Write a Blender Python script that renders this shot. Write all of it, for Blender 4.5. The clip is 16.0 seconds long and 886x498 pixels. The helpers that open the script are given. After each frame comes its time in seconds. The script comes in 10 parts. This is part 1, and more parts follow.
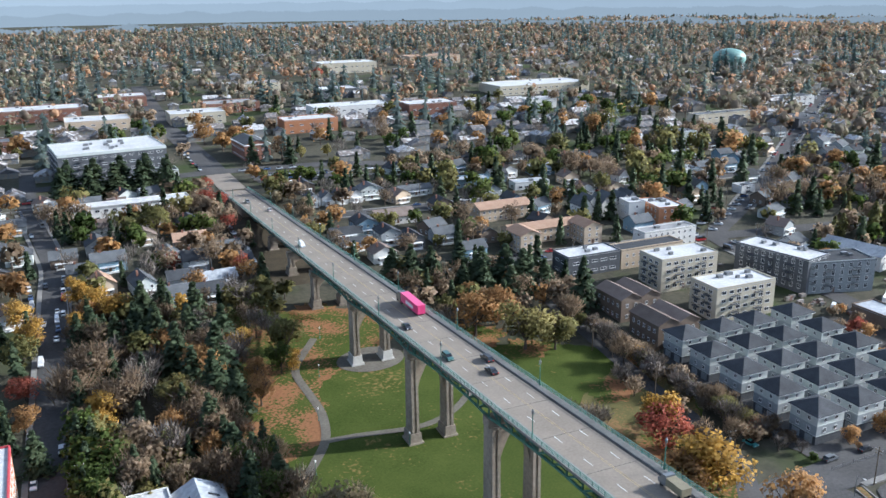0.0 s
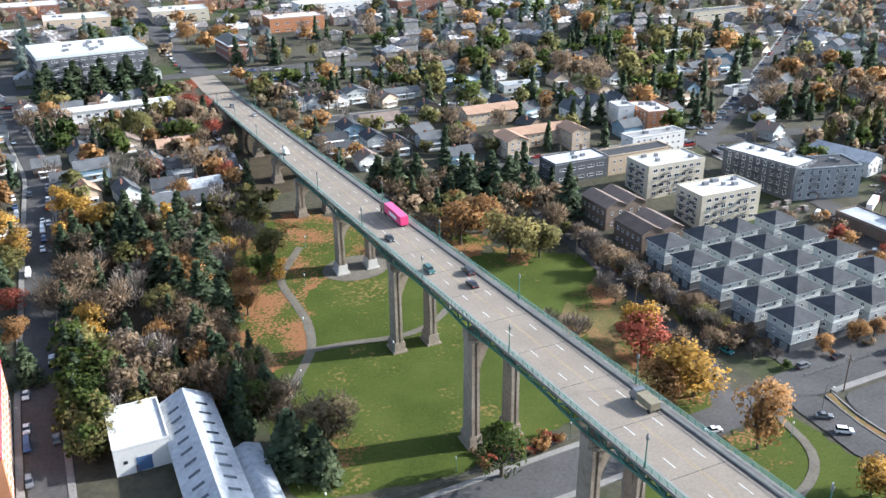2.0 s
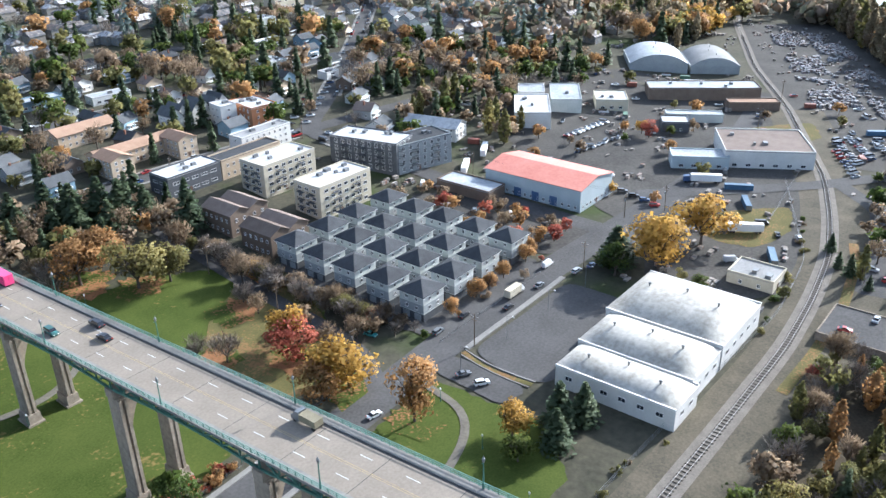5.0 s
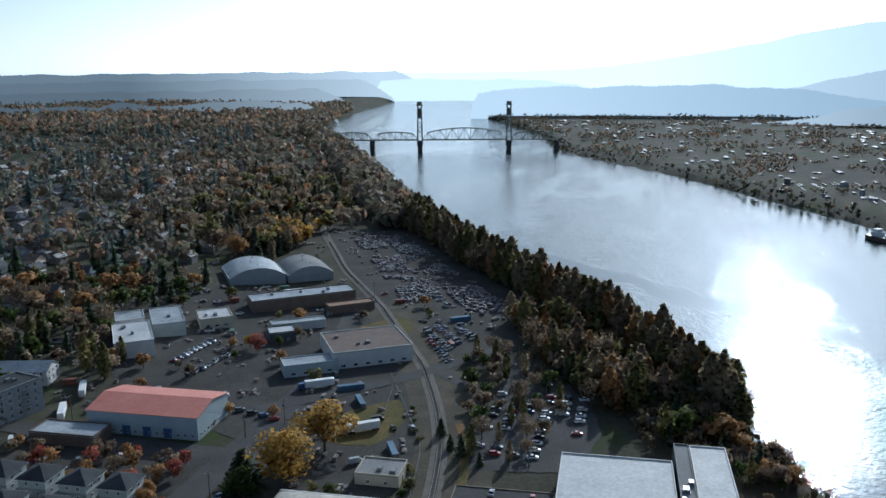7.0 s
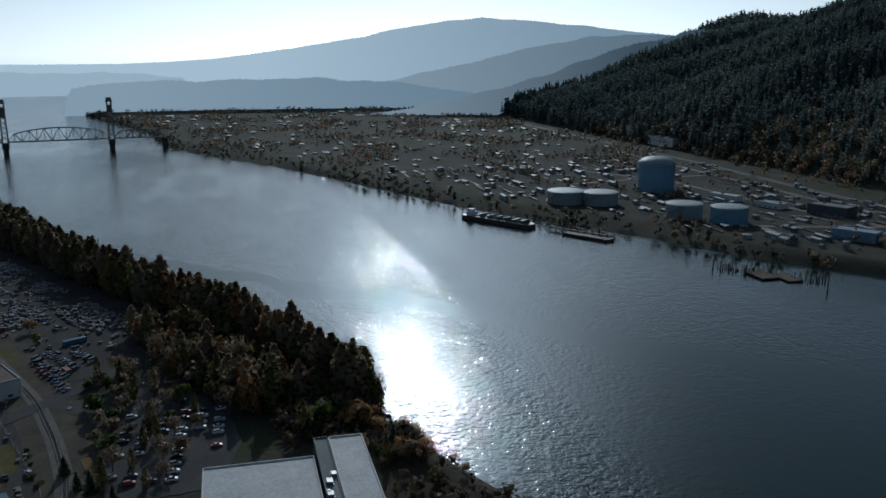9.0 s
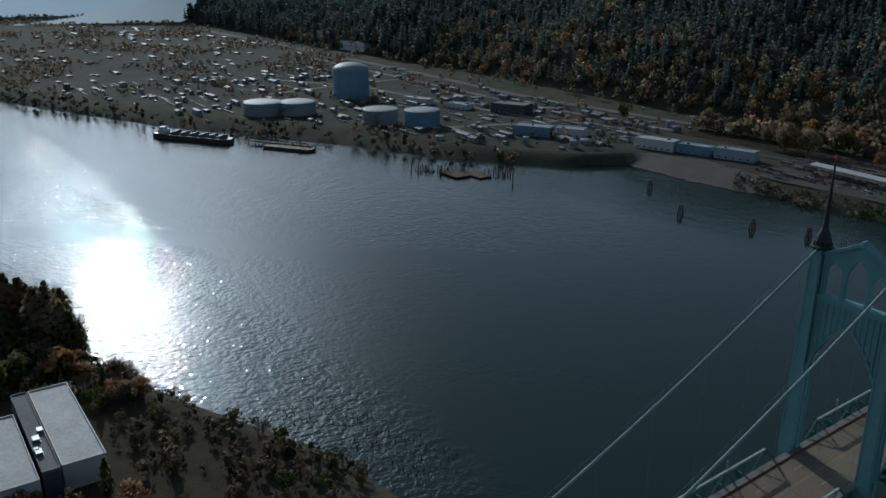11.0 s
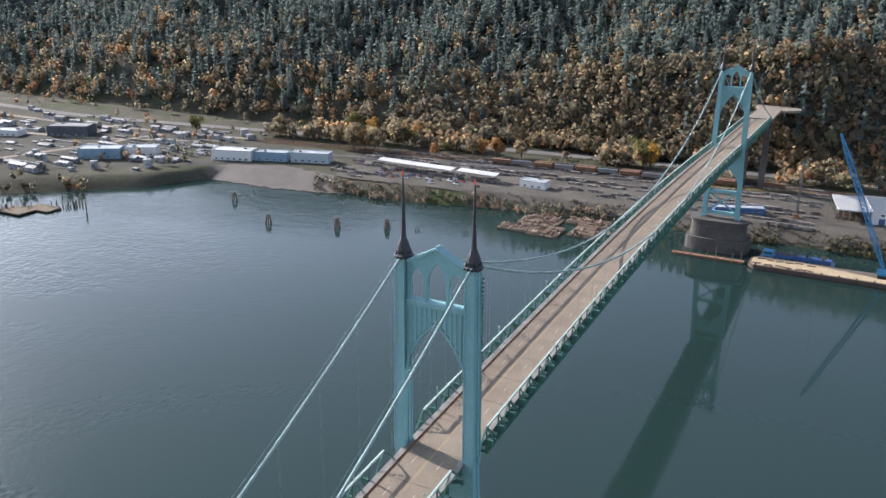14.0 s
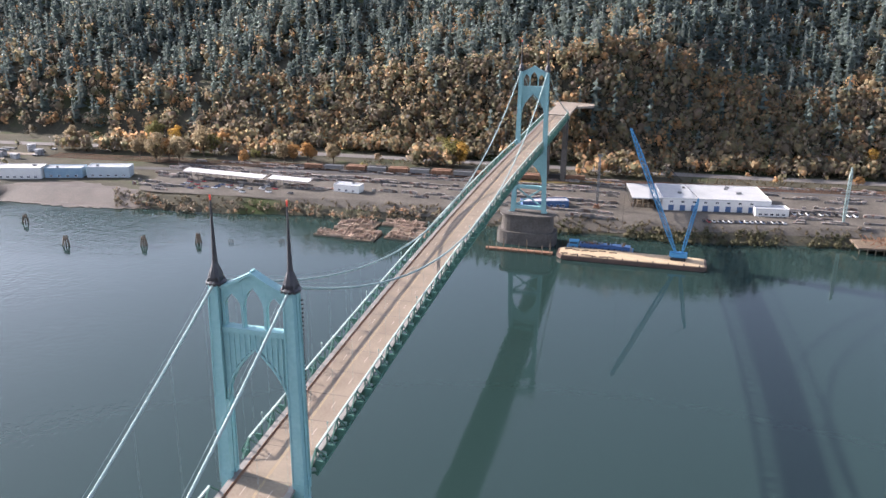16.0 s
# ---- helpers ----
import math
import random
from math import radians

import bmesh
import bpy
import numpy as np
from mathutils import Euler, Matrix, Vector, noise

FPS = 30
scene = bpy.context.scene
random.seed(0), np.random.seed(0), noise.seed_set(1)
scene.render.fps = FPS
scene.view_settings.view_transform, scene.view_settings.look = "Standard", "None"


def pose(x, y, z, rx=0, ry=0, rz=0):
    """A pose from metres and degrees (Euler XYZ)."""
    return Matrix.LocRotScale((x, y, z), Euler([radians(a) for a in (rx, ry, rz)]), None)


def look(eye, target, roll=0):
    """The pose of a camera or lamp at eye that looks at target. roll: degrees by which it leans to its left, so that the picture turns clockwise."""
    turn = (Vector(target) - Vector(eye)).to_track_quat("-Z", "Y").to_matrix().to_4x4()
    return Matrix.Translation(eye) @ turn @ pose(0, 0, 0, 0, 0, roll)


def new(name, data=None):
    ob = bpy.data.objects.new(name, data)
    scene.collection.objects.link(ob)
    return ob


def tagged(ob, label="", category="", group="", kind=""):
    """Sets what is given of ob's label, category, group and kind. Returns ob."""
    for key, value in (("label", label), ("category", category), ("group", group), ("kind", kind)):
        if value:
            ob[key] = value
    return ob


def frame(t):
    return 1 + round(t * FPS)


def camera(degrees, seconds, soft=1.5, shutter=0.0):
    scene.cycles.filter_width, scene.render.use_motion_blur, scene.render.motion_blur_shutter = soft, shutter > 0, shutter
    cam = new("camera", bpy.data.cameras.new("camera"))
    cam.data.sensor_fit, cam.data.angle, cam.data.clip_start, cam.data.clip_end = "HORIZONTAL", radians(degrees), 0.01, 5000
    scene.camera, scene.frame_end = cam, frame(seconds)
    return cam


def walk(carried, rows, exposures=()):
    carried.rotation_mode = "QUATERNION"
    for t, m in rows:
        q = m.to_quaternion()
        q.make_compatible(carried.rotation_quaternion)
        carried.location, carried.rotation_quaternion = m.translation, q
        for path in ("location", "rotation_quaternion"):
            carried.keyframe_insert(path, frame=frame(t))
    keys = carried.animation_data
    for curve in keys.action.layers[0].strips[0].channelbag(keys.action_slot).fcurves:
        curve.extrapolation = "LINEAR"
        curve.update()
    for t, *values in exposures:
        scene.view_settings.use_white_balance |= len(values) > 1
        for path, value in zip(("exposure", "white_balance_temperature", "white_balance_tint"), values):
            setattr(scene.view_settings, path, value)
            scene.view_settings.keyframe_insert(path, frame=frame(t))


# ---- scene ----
cam = camera(55.11, 16.0)
# seconds, place, heading to the left of +y, pitch, roll
PATH = [
    (0, 88.10, -142.68, 134.19, 155.84, -16.91, -0.69),
    (0.5, 87.18, -142.66, 135.18, 155.84, -23.12, -0.78),
    (1, 86.27, -142.64, 136.18, 155.85, -23.77, -0.83),
    (1.5, 85.36, -142.62, 137.18, 155.75, -23.81, -0.80),
    (2, 84.45, -142.60, 138.17, 155.50, -23.85, -0.70),
    (2.5, 83.53, -142.58, 139.17, 151.61, -23.87, -0.47),
    (3, 82.62, -142.56, 140.17, 143.60, -23.86, -0.43),
    (3.2, 82.26, -142.56, 140.57, 143.48, -23.87, -0.47),
    (5.3, 82.01, -144.89, 148.15, 124.29, -24.42, -0.77),
    (5.5, 81.76, -144.93, 148.49, 121.48, -22.52, -0.67),
    (6, 81.13, -145.03, 149.34, 115.39, -16.15, -0.54),
    (6.5, 80.50, -145.13, 150.18, 108.63, -12.27, -0.55),
    (7, 79.86, -145.23, 151.03, 101.46, -12.24, -0.52),
    (7.5, 79.23, -145.33, 151.88, 94.22, -12.23, -0.52),
    (8, 78.60, -145.43, 152.73, 87.41, -12.23, -0.40),
    (8.5, 77.97, -145.53, 153.58, 81.42, -12.21, -0.29),
    (9, 77.34, -145.63, 154.42, 75.76, -12.88, -0.13),
    (9.2, 77.09, -145.67, 154.76, 73.47, -15.40, -0.06),
    (11.3, 76.17, -145.17, 157.96, 52.60, -18.80, 0.10),
    (11.5, 75.96, -145.00, 158.31, 50.65, -18.78, 0.10),
    (12, 75.43, -144.55, 159.18, 45.72, -18.78, 0.16),
    (12.5, 74.90, -144.10, 160.06, 40.83, -18.77, 0.17),
    (13, 74.36, -143.65, 160.93, 36.00, -18.74, 0.28),
    (13.5, 73.83, -143.20, 161.80, 31.36, -18.69, 0.38),
    (14, 73.71, -142.64, 162.55, 26.97, -18.65, 0.46),
    (14.5, 73.59, -142.07, 163.30, 23.33, -18.65, 0.53),
    (15, 73.47, -141.51, 164.05, 20.14, -18.61, 0.59),
    (15.5, 73.35, -140.95, 164.80, 16.96, -18.58, 0.61),
    (16, 73.24, -140.38, 165.55, 14.12, -18.59, 0.71),
]


def aim(x, y, z, yaw, pitch, roll):
    a, b = radians(yaw), radians(pitch)
    ahead = Vector((-math.sin(a) * math.cos(b), math.cos(a) * math.cos(b), math.sin(b)))
    eye = Vector((x, y, z))
    return look(eye, eye + ahead * 100, roll)


walk(cam, [(r[0], aim(*r[1:])) for r in PATH],
     exposures=[(0, 0.75, 5600, 9), (0.5, 0.8, 5800, 10), (1.5, 1.08, 5850, 10), (3.2, 1.34, 5700, 9), (5.5, 1.18, 5650, 9), (6.0, 0.97, 5500, 7), (6.5, 0.22, 5350, 6), (7.0, -0.7, 5250, 4), (7.5, -1.35, 5250, 3), (8.0, -1.7, 5250, 3), (9, -1.95, 5250, 2), (11.3, -1.5, 5500, 4), (12.0, -1.2, 5600, 6), (12.5, -0.65, 5650, 7), (13, -0.15, 5750, 11), (14, 0.88, 6150, 16), (16, 1.38, 6450, 22)])

# ---- light: a low autumn sun over the river, thin haze ----
SUN_EL, SUN_HEAD = radians(25.9), 78.2      # heading to the left of +y
sun_way = Vector((-math.sin(radians(SUN_HEAD)) * math.cos(SUN_EL), math.cos(radians(SUN_HEAD)) * math.cos(SUN_EL), math.sin(SUN_EL)))
world = bpy.data.worlds.new("sky")
scene.world = world
world.use_nodes = True
wn, wl = world.node_tree.nodes, world.node_tree.links
sky = wn.new("ShaderNodeTexSky")
sky.sky_type, sky.sun_disc = "NISHITA", False
sky.sun_elevation = SUN_EL
sky.sun_rotation = math.atan2(sun_way.x, sun_way.y)
sky.air_density, sky.dust_density, sky.ozone_density = 1.0, 0.8, 2.5
# thin high haze whitens the blue all round
veil = wn.new("ShaderNodeMixRGB")
veil.inputs[0].default_value, veil.inputs[2].default_value = 0.34, (3.2, 3.6, 4.2, 1)
wl.new(sky.outputs[0], veil.inputs[1])
# bright low haze, strongest under the sun, and a small aureole round it
way, dot, split = wn.new("ShaderNodeTexCoord"), wn.new("ShaderNodeVectorMath"), wn.new("ShaderNodeSeparateXYZ")
dot.operation, dot.inputs[1].default_value = "DOT_PRODUCT", sun_way
wl.new(way.outputs["Generated"], dot.inputs[0])
wl.new(way.outputs["Generated"], split.inputs[0])


def sum_of(kind, a, b, clamp=False):
    q = wn.new("ShaderNodeMath")
    q.operation, q.use_clamp = kind, clamp
    for i, v in enumerate((a, b)):
        if isinstance(v, (int, float)):
            q.inputs[i].default_value = v
        else:
            wl.new(v, q.inputs[i])
    return q.outputs[0]


toward = sum_of("MAXIMUM", dot.outputs["Value"], 0.0)
low = sum_of("POWER", 2.718, sum_of("MULTIPLY", sum_of("ABSOLUTE", split.outputs["Z"], 0), -8.0))
forward = sum_of("ADD", sum_of("MULTIPLY", sum_of("POWER", toward, 4.0), 1.0), 0.12)
amount = sum_of("ADD", sum_of("MULTIPLY", sum_of("MULTIPLY", low, forward), 46.0), sum_of("ADD", sum_of("MULTIPLY", sum_of("POWER", toward, 70.0), 120.0), sum_of("MULTIPLY", sum_of("POWER", toward, 2.0), 2.6)))
glow, total = wn.new("ShaderNodeVectorMath"), wn.new("ShaderNodeMixRGB")
glow.operation, glow.inputs[0].default_value = "SCALE", (0.97, 1.0, 1.03)
wl.new(amount, glow.inputs["Scale"])
total.blend_type, total.inputs[0].default_value = "ADD", 1
wl.new(veil.outputs[0], total.inputs[1])
wl.new(glow.outputs[0], total.inputs[2])
wl.new(total.outputs[0], wn["Background"].inputs[0])
wn["Background"].inputs[1].default_value = 0.10
sun = new("sun", bpy.data.lights.new("sun", "SUN"))
sun.data.energy, sun.data.angle, sun.data.color = 4.7, radians(0.6), (1.0, 0.93, 0.82)
sun.matrix_world = look(sun_way * 500, (0, 0, 0))


# ---- materials ----
def shader(name):
    m = bpy.data.materials.new(name)
    m.use_nodes = True
    return m, m.node_tree.nodes, m.node_tree.links, m.node_tree.nodes["Principled BSDF"]


def surface(name, a, b, scale=0.5, rough=0.8, metal=0.0, bump=0.0, bump_scale=4.0, fine=6.0, pieces=0.0, objects=0.0, spec=None):
    """Two colours mixed by broad stains and fine grain; pieces and objects vary in value."""
    m, n, l, p = shader(name)
    geo = n.new("ShaderNodeNewGeometry")
    n1, n2 = n.new("ShaderNodeTexNoise"), n.new("ShaderNodeTexNoise")
    n1.inputs["Scale"].default_value, n1.inputs["Detail"].default_value = scale, 5
    n2.inputs["Scale"].default_value, n2.inputs["Detail"].default_value = scale * fine, 4
    for q in (n1, n2):
        l.new(geo.outputs["Position"], q.inputs["Vector"])
    add = n.new("ShaderNodeMath")
    add.operation = "ADD"
    l.new(n1.outputs["Fac"], add.inputs[0])
    l.new(n2.outputs["Fac"], add.inputs[1])
    ramp = n.new("ShaderNodeMapRange")
    ramp.inputs[1].default_value, ramp.inputs[2].default_value = 0.65, 1.35
    l.new(add.outputs[0], ramp.inputs[0])
    mix = n.new("ShaderNodeMixRGB")
    mix.inputs[1].default_value, mix.inputs[2].default_value = (*a, 1), (*b, 1)
    l.new(ramp.outputs[0], mix.inputs[0])
    out = mix.outputs[0]
    for amount, src in ((pieces, "island"), (objects, "object")):
        if amount:
            if src == "island":
                rnd = geo.outputs["Random Per Island"]
            else:
                rnd = n.new("ShaderNodeObjectInfo").outputs["Random"]
            mr = n.new("ShaderNodeMapRange")
            mr.inputs[3].default_value, mr.inputs[4].default_value = 1 - amount, 1 + amount
            l.new(rnd, mr.inputs[0])
            hsv = n.new("ShaderNodeHueSaturation")
            l.new(mr.outputs[0], hsv.inputs["Value"])
            l.new(out, hsv.inputs["Color"])
            out = hsv.outputs[0]
    l.new(out, p.inputs["Base Color"])
    p.inputs["Roughness"].default_value, p.inputs["Metallic"].default_value = rough, metal
    p.inputs["Specular IOR Level"].default_value = spec if spec is not None else 0.1 if rough >= 0.85 else 0.4
    if bump:
        nb, bp = n.new("ShaderNodeTexNoise"), n.new("ShaderNodeBump")
        nb.inputs["Scale"].default_value = bump_scale
        l.new(geo.outputs["Position"], nb.inputs["Vector"])
        l.new(nb.outputs["Fac"], bp.inputs["Height"])
        bp.inputs["Strength"].default_value, bp.inputs["Distance"].default_value = 0.6, bump
        l.new(bp.outputs[0], p.inputs["Normal"])
    return m


def ramped(name, colours, rough=0.7, scale=0.05, thin=0.0, spec=0.2, haze_sheen=0.0):
    """Leaves and woods: a colour for each tree and piece out of a ramp, mixed with a broad drift."""
    m, n, l, p = shader(name)
    geo = n.new("ShaderNodeNewGeometry")
    nz = n.new("ShaderNodeTexNoise")
    nz.inputs["Scale"].default_value = scale
    l.new(geo.outputs["Position"], nz.inputs["Vector"])
    mr = n.new("ShaderNodeMapRange")
    mr.inputs[1].default_value, mr.inputs[2].default_value = 0.3, 0.7
    l.new(nz.outputs["Fac"], mr.inputs[0])
    mix = n.new("ShaderNodeMath")
    mix.operation = "MULTIPLY_ADD"
    mix.inputs[1].default_value = 0.28 if thin else 0.5
    l.new(geo.outputs["Random Per Island"], mix.inputs[0])
    half = n.new("ShaderNodeMath")
    half.operation = "MULTIPLY"
    half.inputs[1].default_value = 0.5
    if thin:
        # every tree has a tint of its own
        tint, both, part_of, one = n.new("ShaderNodeAttribute"), n.new("ShaderNodeMath"), n.new("ShaderNodeMath"), n.new("ShaderNodeMath")
        tint.attribute_name = "tint"
        both.operation, part_of.operation = "ADD", "FRACT"
        l.new(tint.outputs["Fac"], both.inputs[0])
        l.new(n.new("ShaderNodeObjectInfo").outputs["Random"], both.inputs[1])
        l.new(both.outputs[0], part_of.inputs[0])
        one.operation, one.inputs[1].default_value = "MULTIPLY_ADD", 0.9
        half.operation, half.inputs[1].default_value, half.inputs[2].default_value = "MULTIPLY_ADD", 0.26, 0.0
        l.new(part_of.outputs[0], one.inputs[0])
        scaled = n.new("ShaderNodeMath")
        scaled.operation, scaled.inputs[1].default_value = "MULTIPLY", 0.46
        l.new(part_of.outputs[0], scaled.inputs[0])
        l.new(scaled.outputs[0], half.inputs[2])
        n.remove(one)
    l.new(mr.outputs[0], half.inputs[0])
    l.new(half.outputs[0], mix.inputs[2])
    ramp = n.new("ShaderNodeValToRGB")
    e = ramp.color_ramp.elements
    while len(e) < len(colours):
        e.new(0.5)
    for i, c in enumerate(colours):
        e[i].position, e[i].color = i / (len(colours) - 1), (*c, 1)
    l.new(mix.outputs[0], ramp.inputs[0])
    l.new(ramp.outputs[0], p.inputs["Base Color"])
    p.inputs["Roughness"].default_value = rough
    p.inputs["Specular IOR Level"].default_value = spec
    if haze_sheen:
        # a bluish sheen imitates haze over far needles and leaves
        p.inputs["Sheen Weight"].default_value, p.inputs["Sheen Roughness"].default_value = haze_sheen, 0.5
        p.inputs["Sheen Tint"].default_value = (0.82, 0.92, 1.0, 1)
    if thin:
        # leaves let part of the light through
        tr, both = n.new("ShaderNodeBsdfTranslucent"), n.new("ShaderNodeMixShader")
        l.new(ramp.outputs[0], tr.inputs["Color"])
        both.inputs[0].default_value = thin
        l.new(p.outputs[0], both.inputs[1])
        l.new(tr.outputs[0], both.inputs[2])
        l.new(both.outputs[0], n["Material Output"].inputs["Surface"])
    return m


def glassy(name, colour, rough=0.08):
    m, n, l, p = shader(name)
    p.inputs["Base Color"].default_value = (*colour, 1)
    p.inputs["Roughness"].default_value = rough
    p.inputs["Specular IOR Level"].default_value = 0.8
    return m


ASPHALT = surface("asphalt", (0.055, 0.053, 0.052), (0.10, 0.097, 0.095), 0.08, 0.9, bump=0.01, bump_scale=8, fine=14)
CONCRETE_ROAD = surface("pale_road_concrete", (0.188, 0.16, 0.13), (0.27, 0.233, 0.192), 0.09, 0.85, bump=0.01, fine=20)
HIGHWAY = surface("worn_highway_concrete", (0.115, 0.108, 0.10), (0.175, 0.166, 0.155), 0.07, 0.85, fine=20)
MAIN_ROAD = surface("worn_deck_concrete", (0.165, 0.132, 0.10), (0.255, 0.21, 0.162), 0.15, 0.85, bump=0.01, fine=15)
PATH_GREY = surface("worn_path_asphalt", (0.095, 0.085, 0.07), (0.16, 0.145, 0.12), 0.2, 0.9)
PAVING = surface("pavement_concrete", (0.17, 0.162, 0.15), (0.25, 0.24, 0.222), 0.2, 0.85)
CONCRETE = surface("weathered_concrete", (0.19, 0.155, 0.12), (0.34, 0.285, 0.225), 0.16, 0.85, bump=0.03, bump_scale=1.5)
PALE_CONCRETE = surface("repainted_concrete", (0.42, 0.40, 0.36), (0.56, 0.53, 0.48), 0.3, 0.8)
PIER_STONE = surface("dark_pier_concrete", (0.065, 0.06, 0.055), (0.13, 0.12, 0.11), 0.12, 0.9, bump=0.05)
BRIDGE_GREEN = surface("verde_bridge_paint", (0.185, 0.365, 0.375), (0.255, 0.455, 0.465), 0.12, 0.5, fine=9, objects=0.05)
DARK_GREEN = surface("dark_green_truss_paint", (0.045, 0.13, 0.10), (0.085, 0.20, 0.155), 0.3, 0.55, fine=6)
RAIL_GREEN = surface("green_rail_paint", (0.10, 0.20, 0.165), (0.16, 0.275, 0.23), 0.4, 0.5)
CHORD_GREEN = surface("pale_green_chord_steel", (0.30, 0.40, 0.36), (0.42, 0.50, 0.46), 0.3, 0.6)
CABLE = surface("pale_cable_paint", (0.24, 0.32, 0.31), (0.33, 0.42, 0.40), 0.5, 0.85, spec=0.15)
SPIRE = surface("dark_spire_copper", (0.02, 0.02, 0.024), (0.045, 0.045, 0.05), 0.5, 0.45)
WHITE = surface("white_paint", (0.70, 0.70, 0.69), (0.82, 0.81, 0.79), 0.3, 0.6, objects=0.05)
OLD_LINE = surface("worn_road_line_paint", (0.36, 0.31, 0.26), (0.52, 0.47, 0.42), 1.5, 0.8)
LINE = surface("road_line_paint", (0.55, 0.55, 0.53), (0.75, 0.75, 0.72), 1.0, 0.7)
BLACK = surface("black_rubber", (0.012, 0.012, 0.012), (0.03, 0.03, 0.03), 2.0, 0.8)
RED_LAMP = surface("red_lamp_lens", (0.6, 0.05, 0.03), (0.7, 0.08, 0.05), 2.0, 0.3)
STEEL = surface("grey_steel", (0.16, 0.165, 0.17), (0.27, 0.275, 0.28), 0.8, 0.45, metal=0.6)
RUST = surface("rusty_steel", (0.11, 0.055, 0.03), (0.24, 0.13, 0.08), 0.4, 0.8, pieces=0.3)
WOOD = surface("weathered_timber", (0.09, 0.065, 0.045), (0.19, 0.15, 0.11), 0.6, 0.85, pieces=0.2)
SAND = surface("sand_and_chips", (0.33, 0.25, 0.16), (0.46, 0.36, 0.24), 0.3, 0.9)
GLASS = glassy("window_glass", (0.03, 0.035, 0.045))


def litter(name, grass, leaf, share, scale):
    """Grass with drifts of fallen leaves; share sets how much shows."""
    m = surface(name, *grass, 0.08, 0.95, bump=0.06, bump_scale=2.5, fine=22, spec=0.08)
    n, l, p = m.node_tree.nodes, m.node_tree.links, m.node_tree.nodes["Principled BSDF"]
    old = p.inputs["Base Color"].links[0].from_socket
    geo = n.new("ShaderNodeNewGeometry")
    big, fine = n.new("ShaderNodeTexNoise"), n.new("ShaderNodeTexNoise")
    for q, sc, de in ((big, scale, 4), (fine, scale * 16, 3)):
        q.inputs["Scale"].default_value, q.inputs["Detail"].default_value = sc, de
        l.new(geo.outputs["Position"], q.inputs["Vector"])
    both, mr, mix, tone = n.new("ShaderNodeMath"), n.new("ShaderNodeMapRange"), n.new("ShaderNodeMixRGB"), n.new("ShaderNodeMixRGB")
    both.operation, both.inputs[1].default_value = "MULTIPLY_ADD", 0.7
    l.new(fine.outputs["Fac"], both.inputs[0])
    l.new(big.outputs["Fac"], both.inputs[2])
    mr.inputs[1].default_value, mr.inputs[2].default_value = 1.10 - share * 0.5, 1.22 - share * 0.5
    l.new(both.outputs[0], mr.inputs[0])
    l.new(fine.outputs["Fac"], tone.inputs[0])
    tone.inputs[1].default_value, tone.inputs[2].default_value = (*leaf[0], 1), (*leaf[1], 1)
    l.new(mr.outputs[0], mix.inputs[0])
    l.new(old, mix.inputs[1])
    l.new(tone.outputs[0], mix.inputs[2])
    l.new(mix.outputs[0], p.inputs["Base Color"])
    return m


GREENS = ((0.036, 0.055, 0.010), (0.076, 0.094, 0.021))
GRASS = litter("lawn_grass", GREENS, ((0.12, 0.10, 0.035), (0.20, 0.14, 0.05)), 0.20, 0.05)
LEAF_FALL = litter("fallen_orange_leaves", GREENS, ((0.13, 0.065, 0.032), (0.30, 0.145, 0.07)), 0.60, 0.07)
DRY_GRASS = litter("leaf_strewn_grass", ((0.08, 0.075, 0.03), (0.14, 0.12, 0.045)), ((0.13, 0.08, 0.04), (0.26, 0.15, 0.07)), 0.45, 0.08)
GRAVEL = surface("gravel_yard", (0.042, 0.040, 0.037), (0.092, 0.086, 0.078), 0.05, 0.95, bump=0.03, fine=18)
MUD = surface("river_mud", (0.05, 0.04, 0.031), (0.095, 0.077, 0.06), 0.08, 0.6, fine=10)
WOODLAND = surface("woodland_litter", (0.035, 0.030, 0.021), (0.085, 0.068, 0.045), 0.15, 0.95, bump=0.08, bump_scale=2, fine=12)
DIRT = surface("brown_verge_dirt", (0.055, 0.05, 0.038), (0.125, 0.108, 0.078), 0.1, 0.95, fine=15)
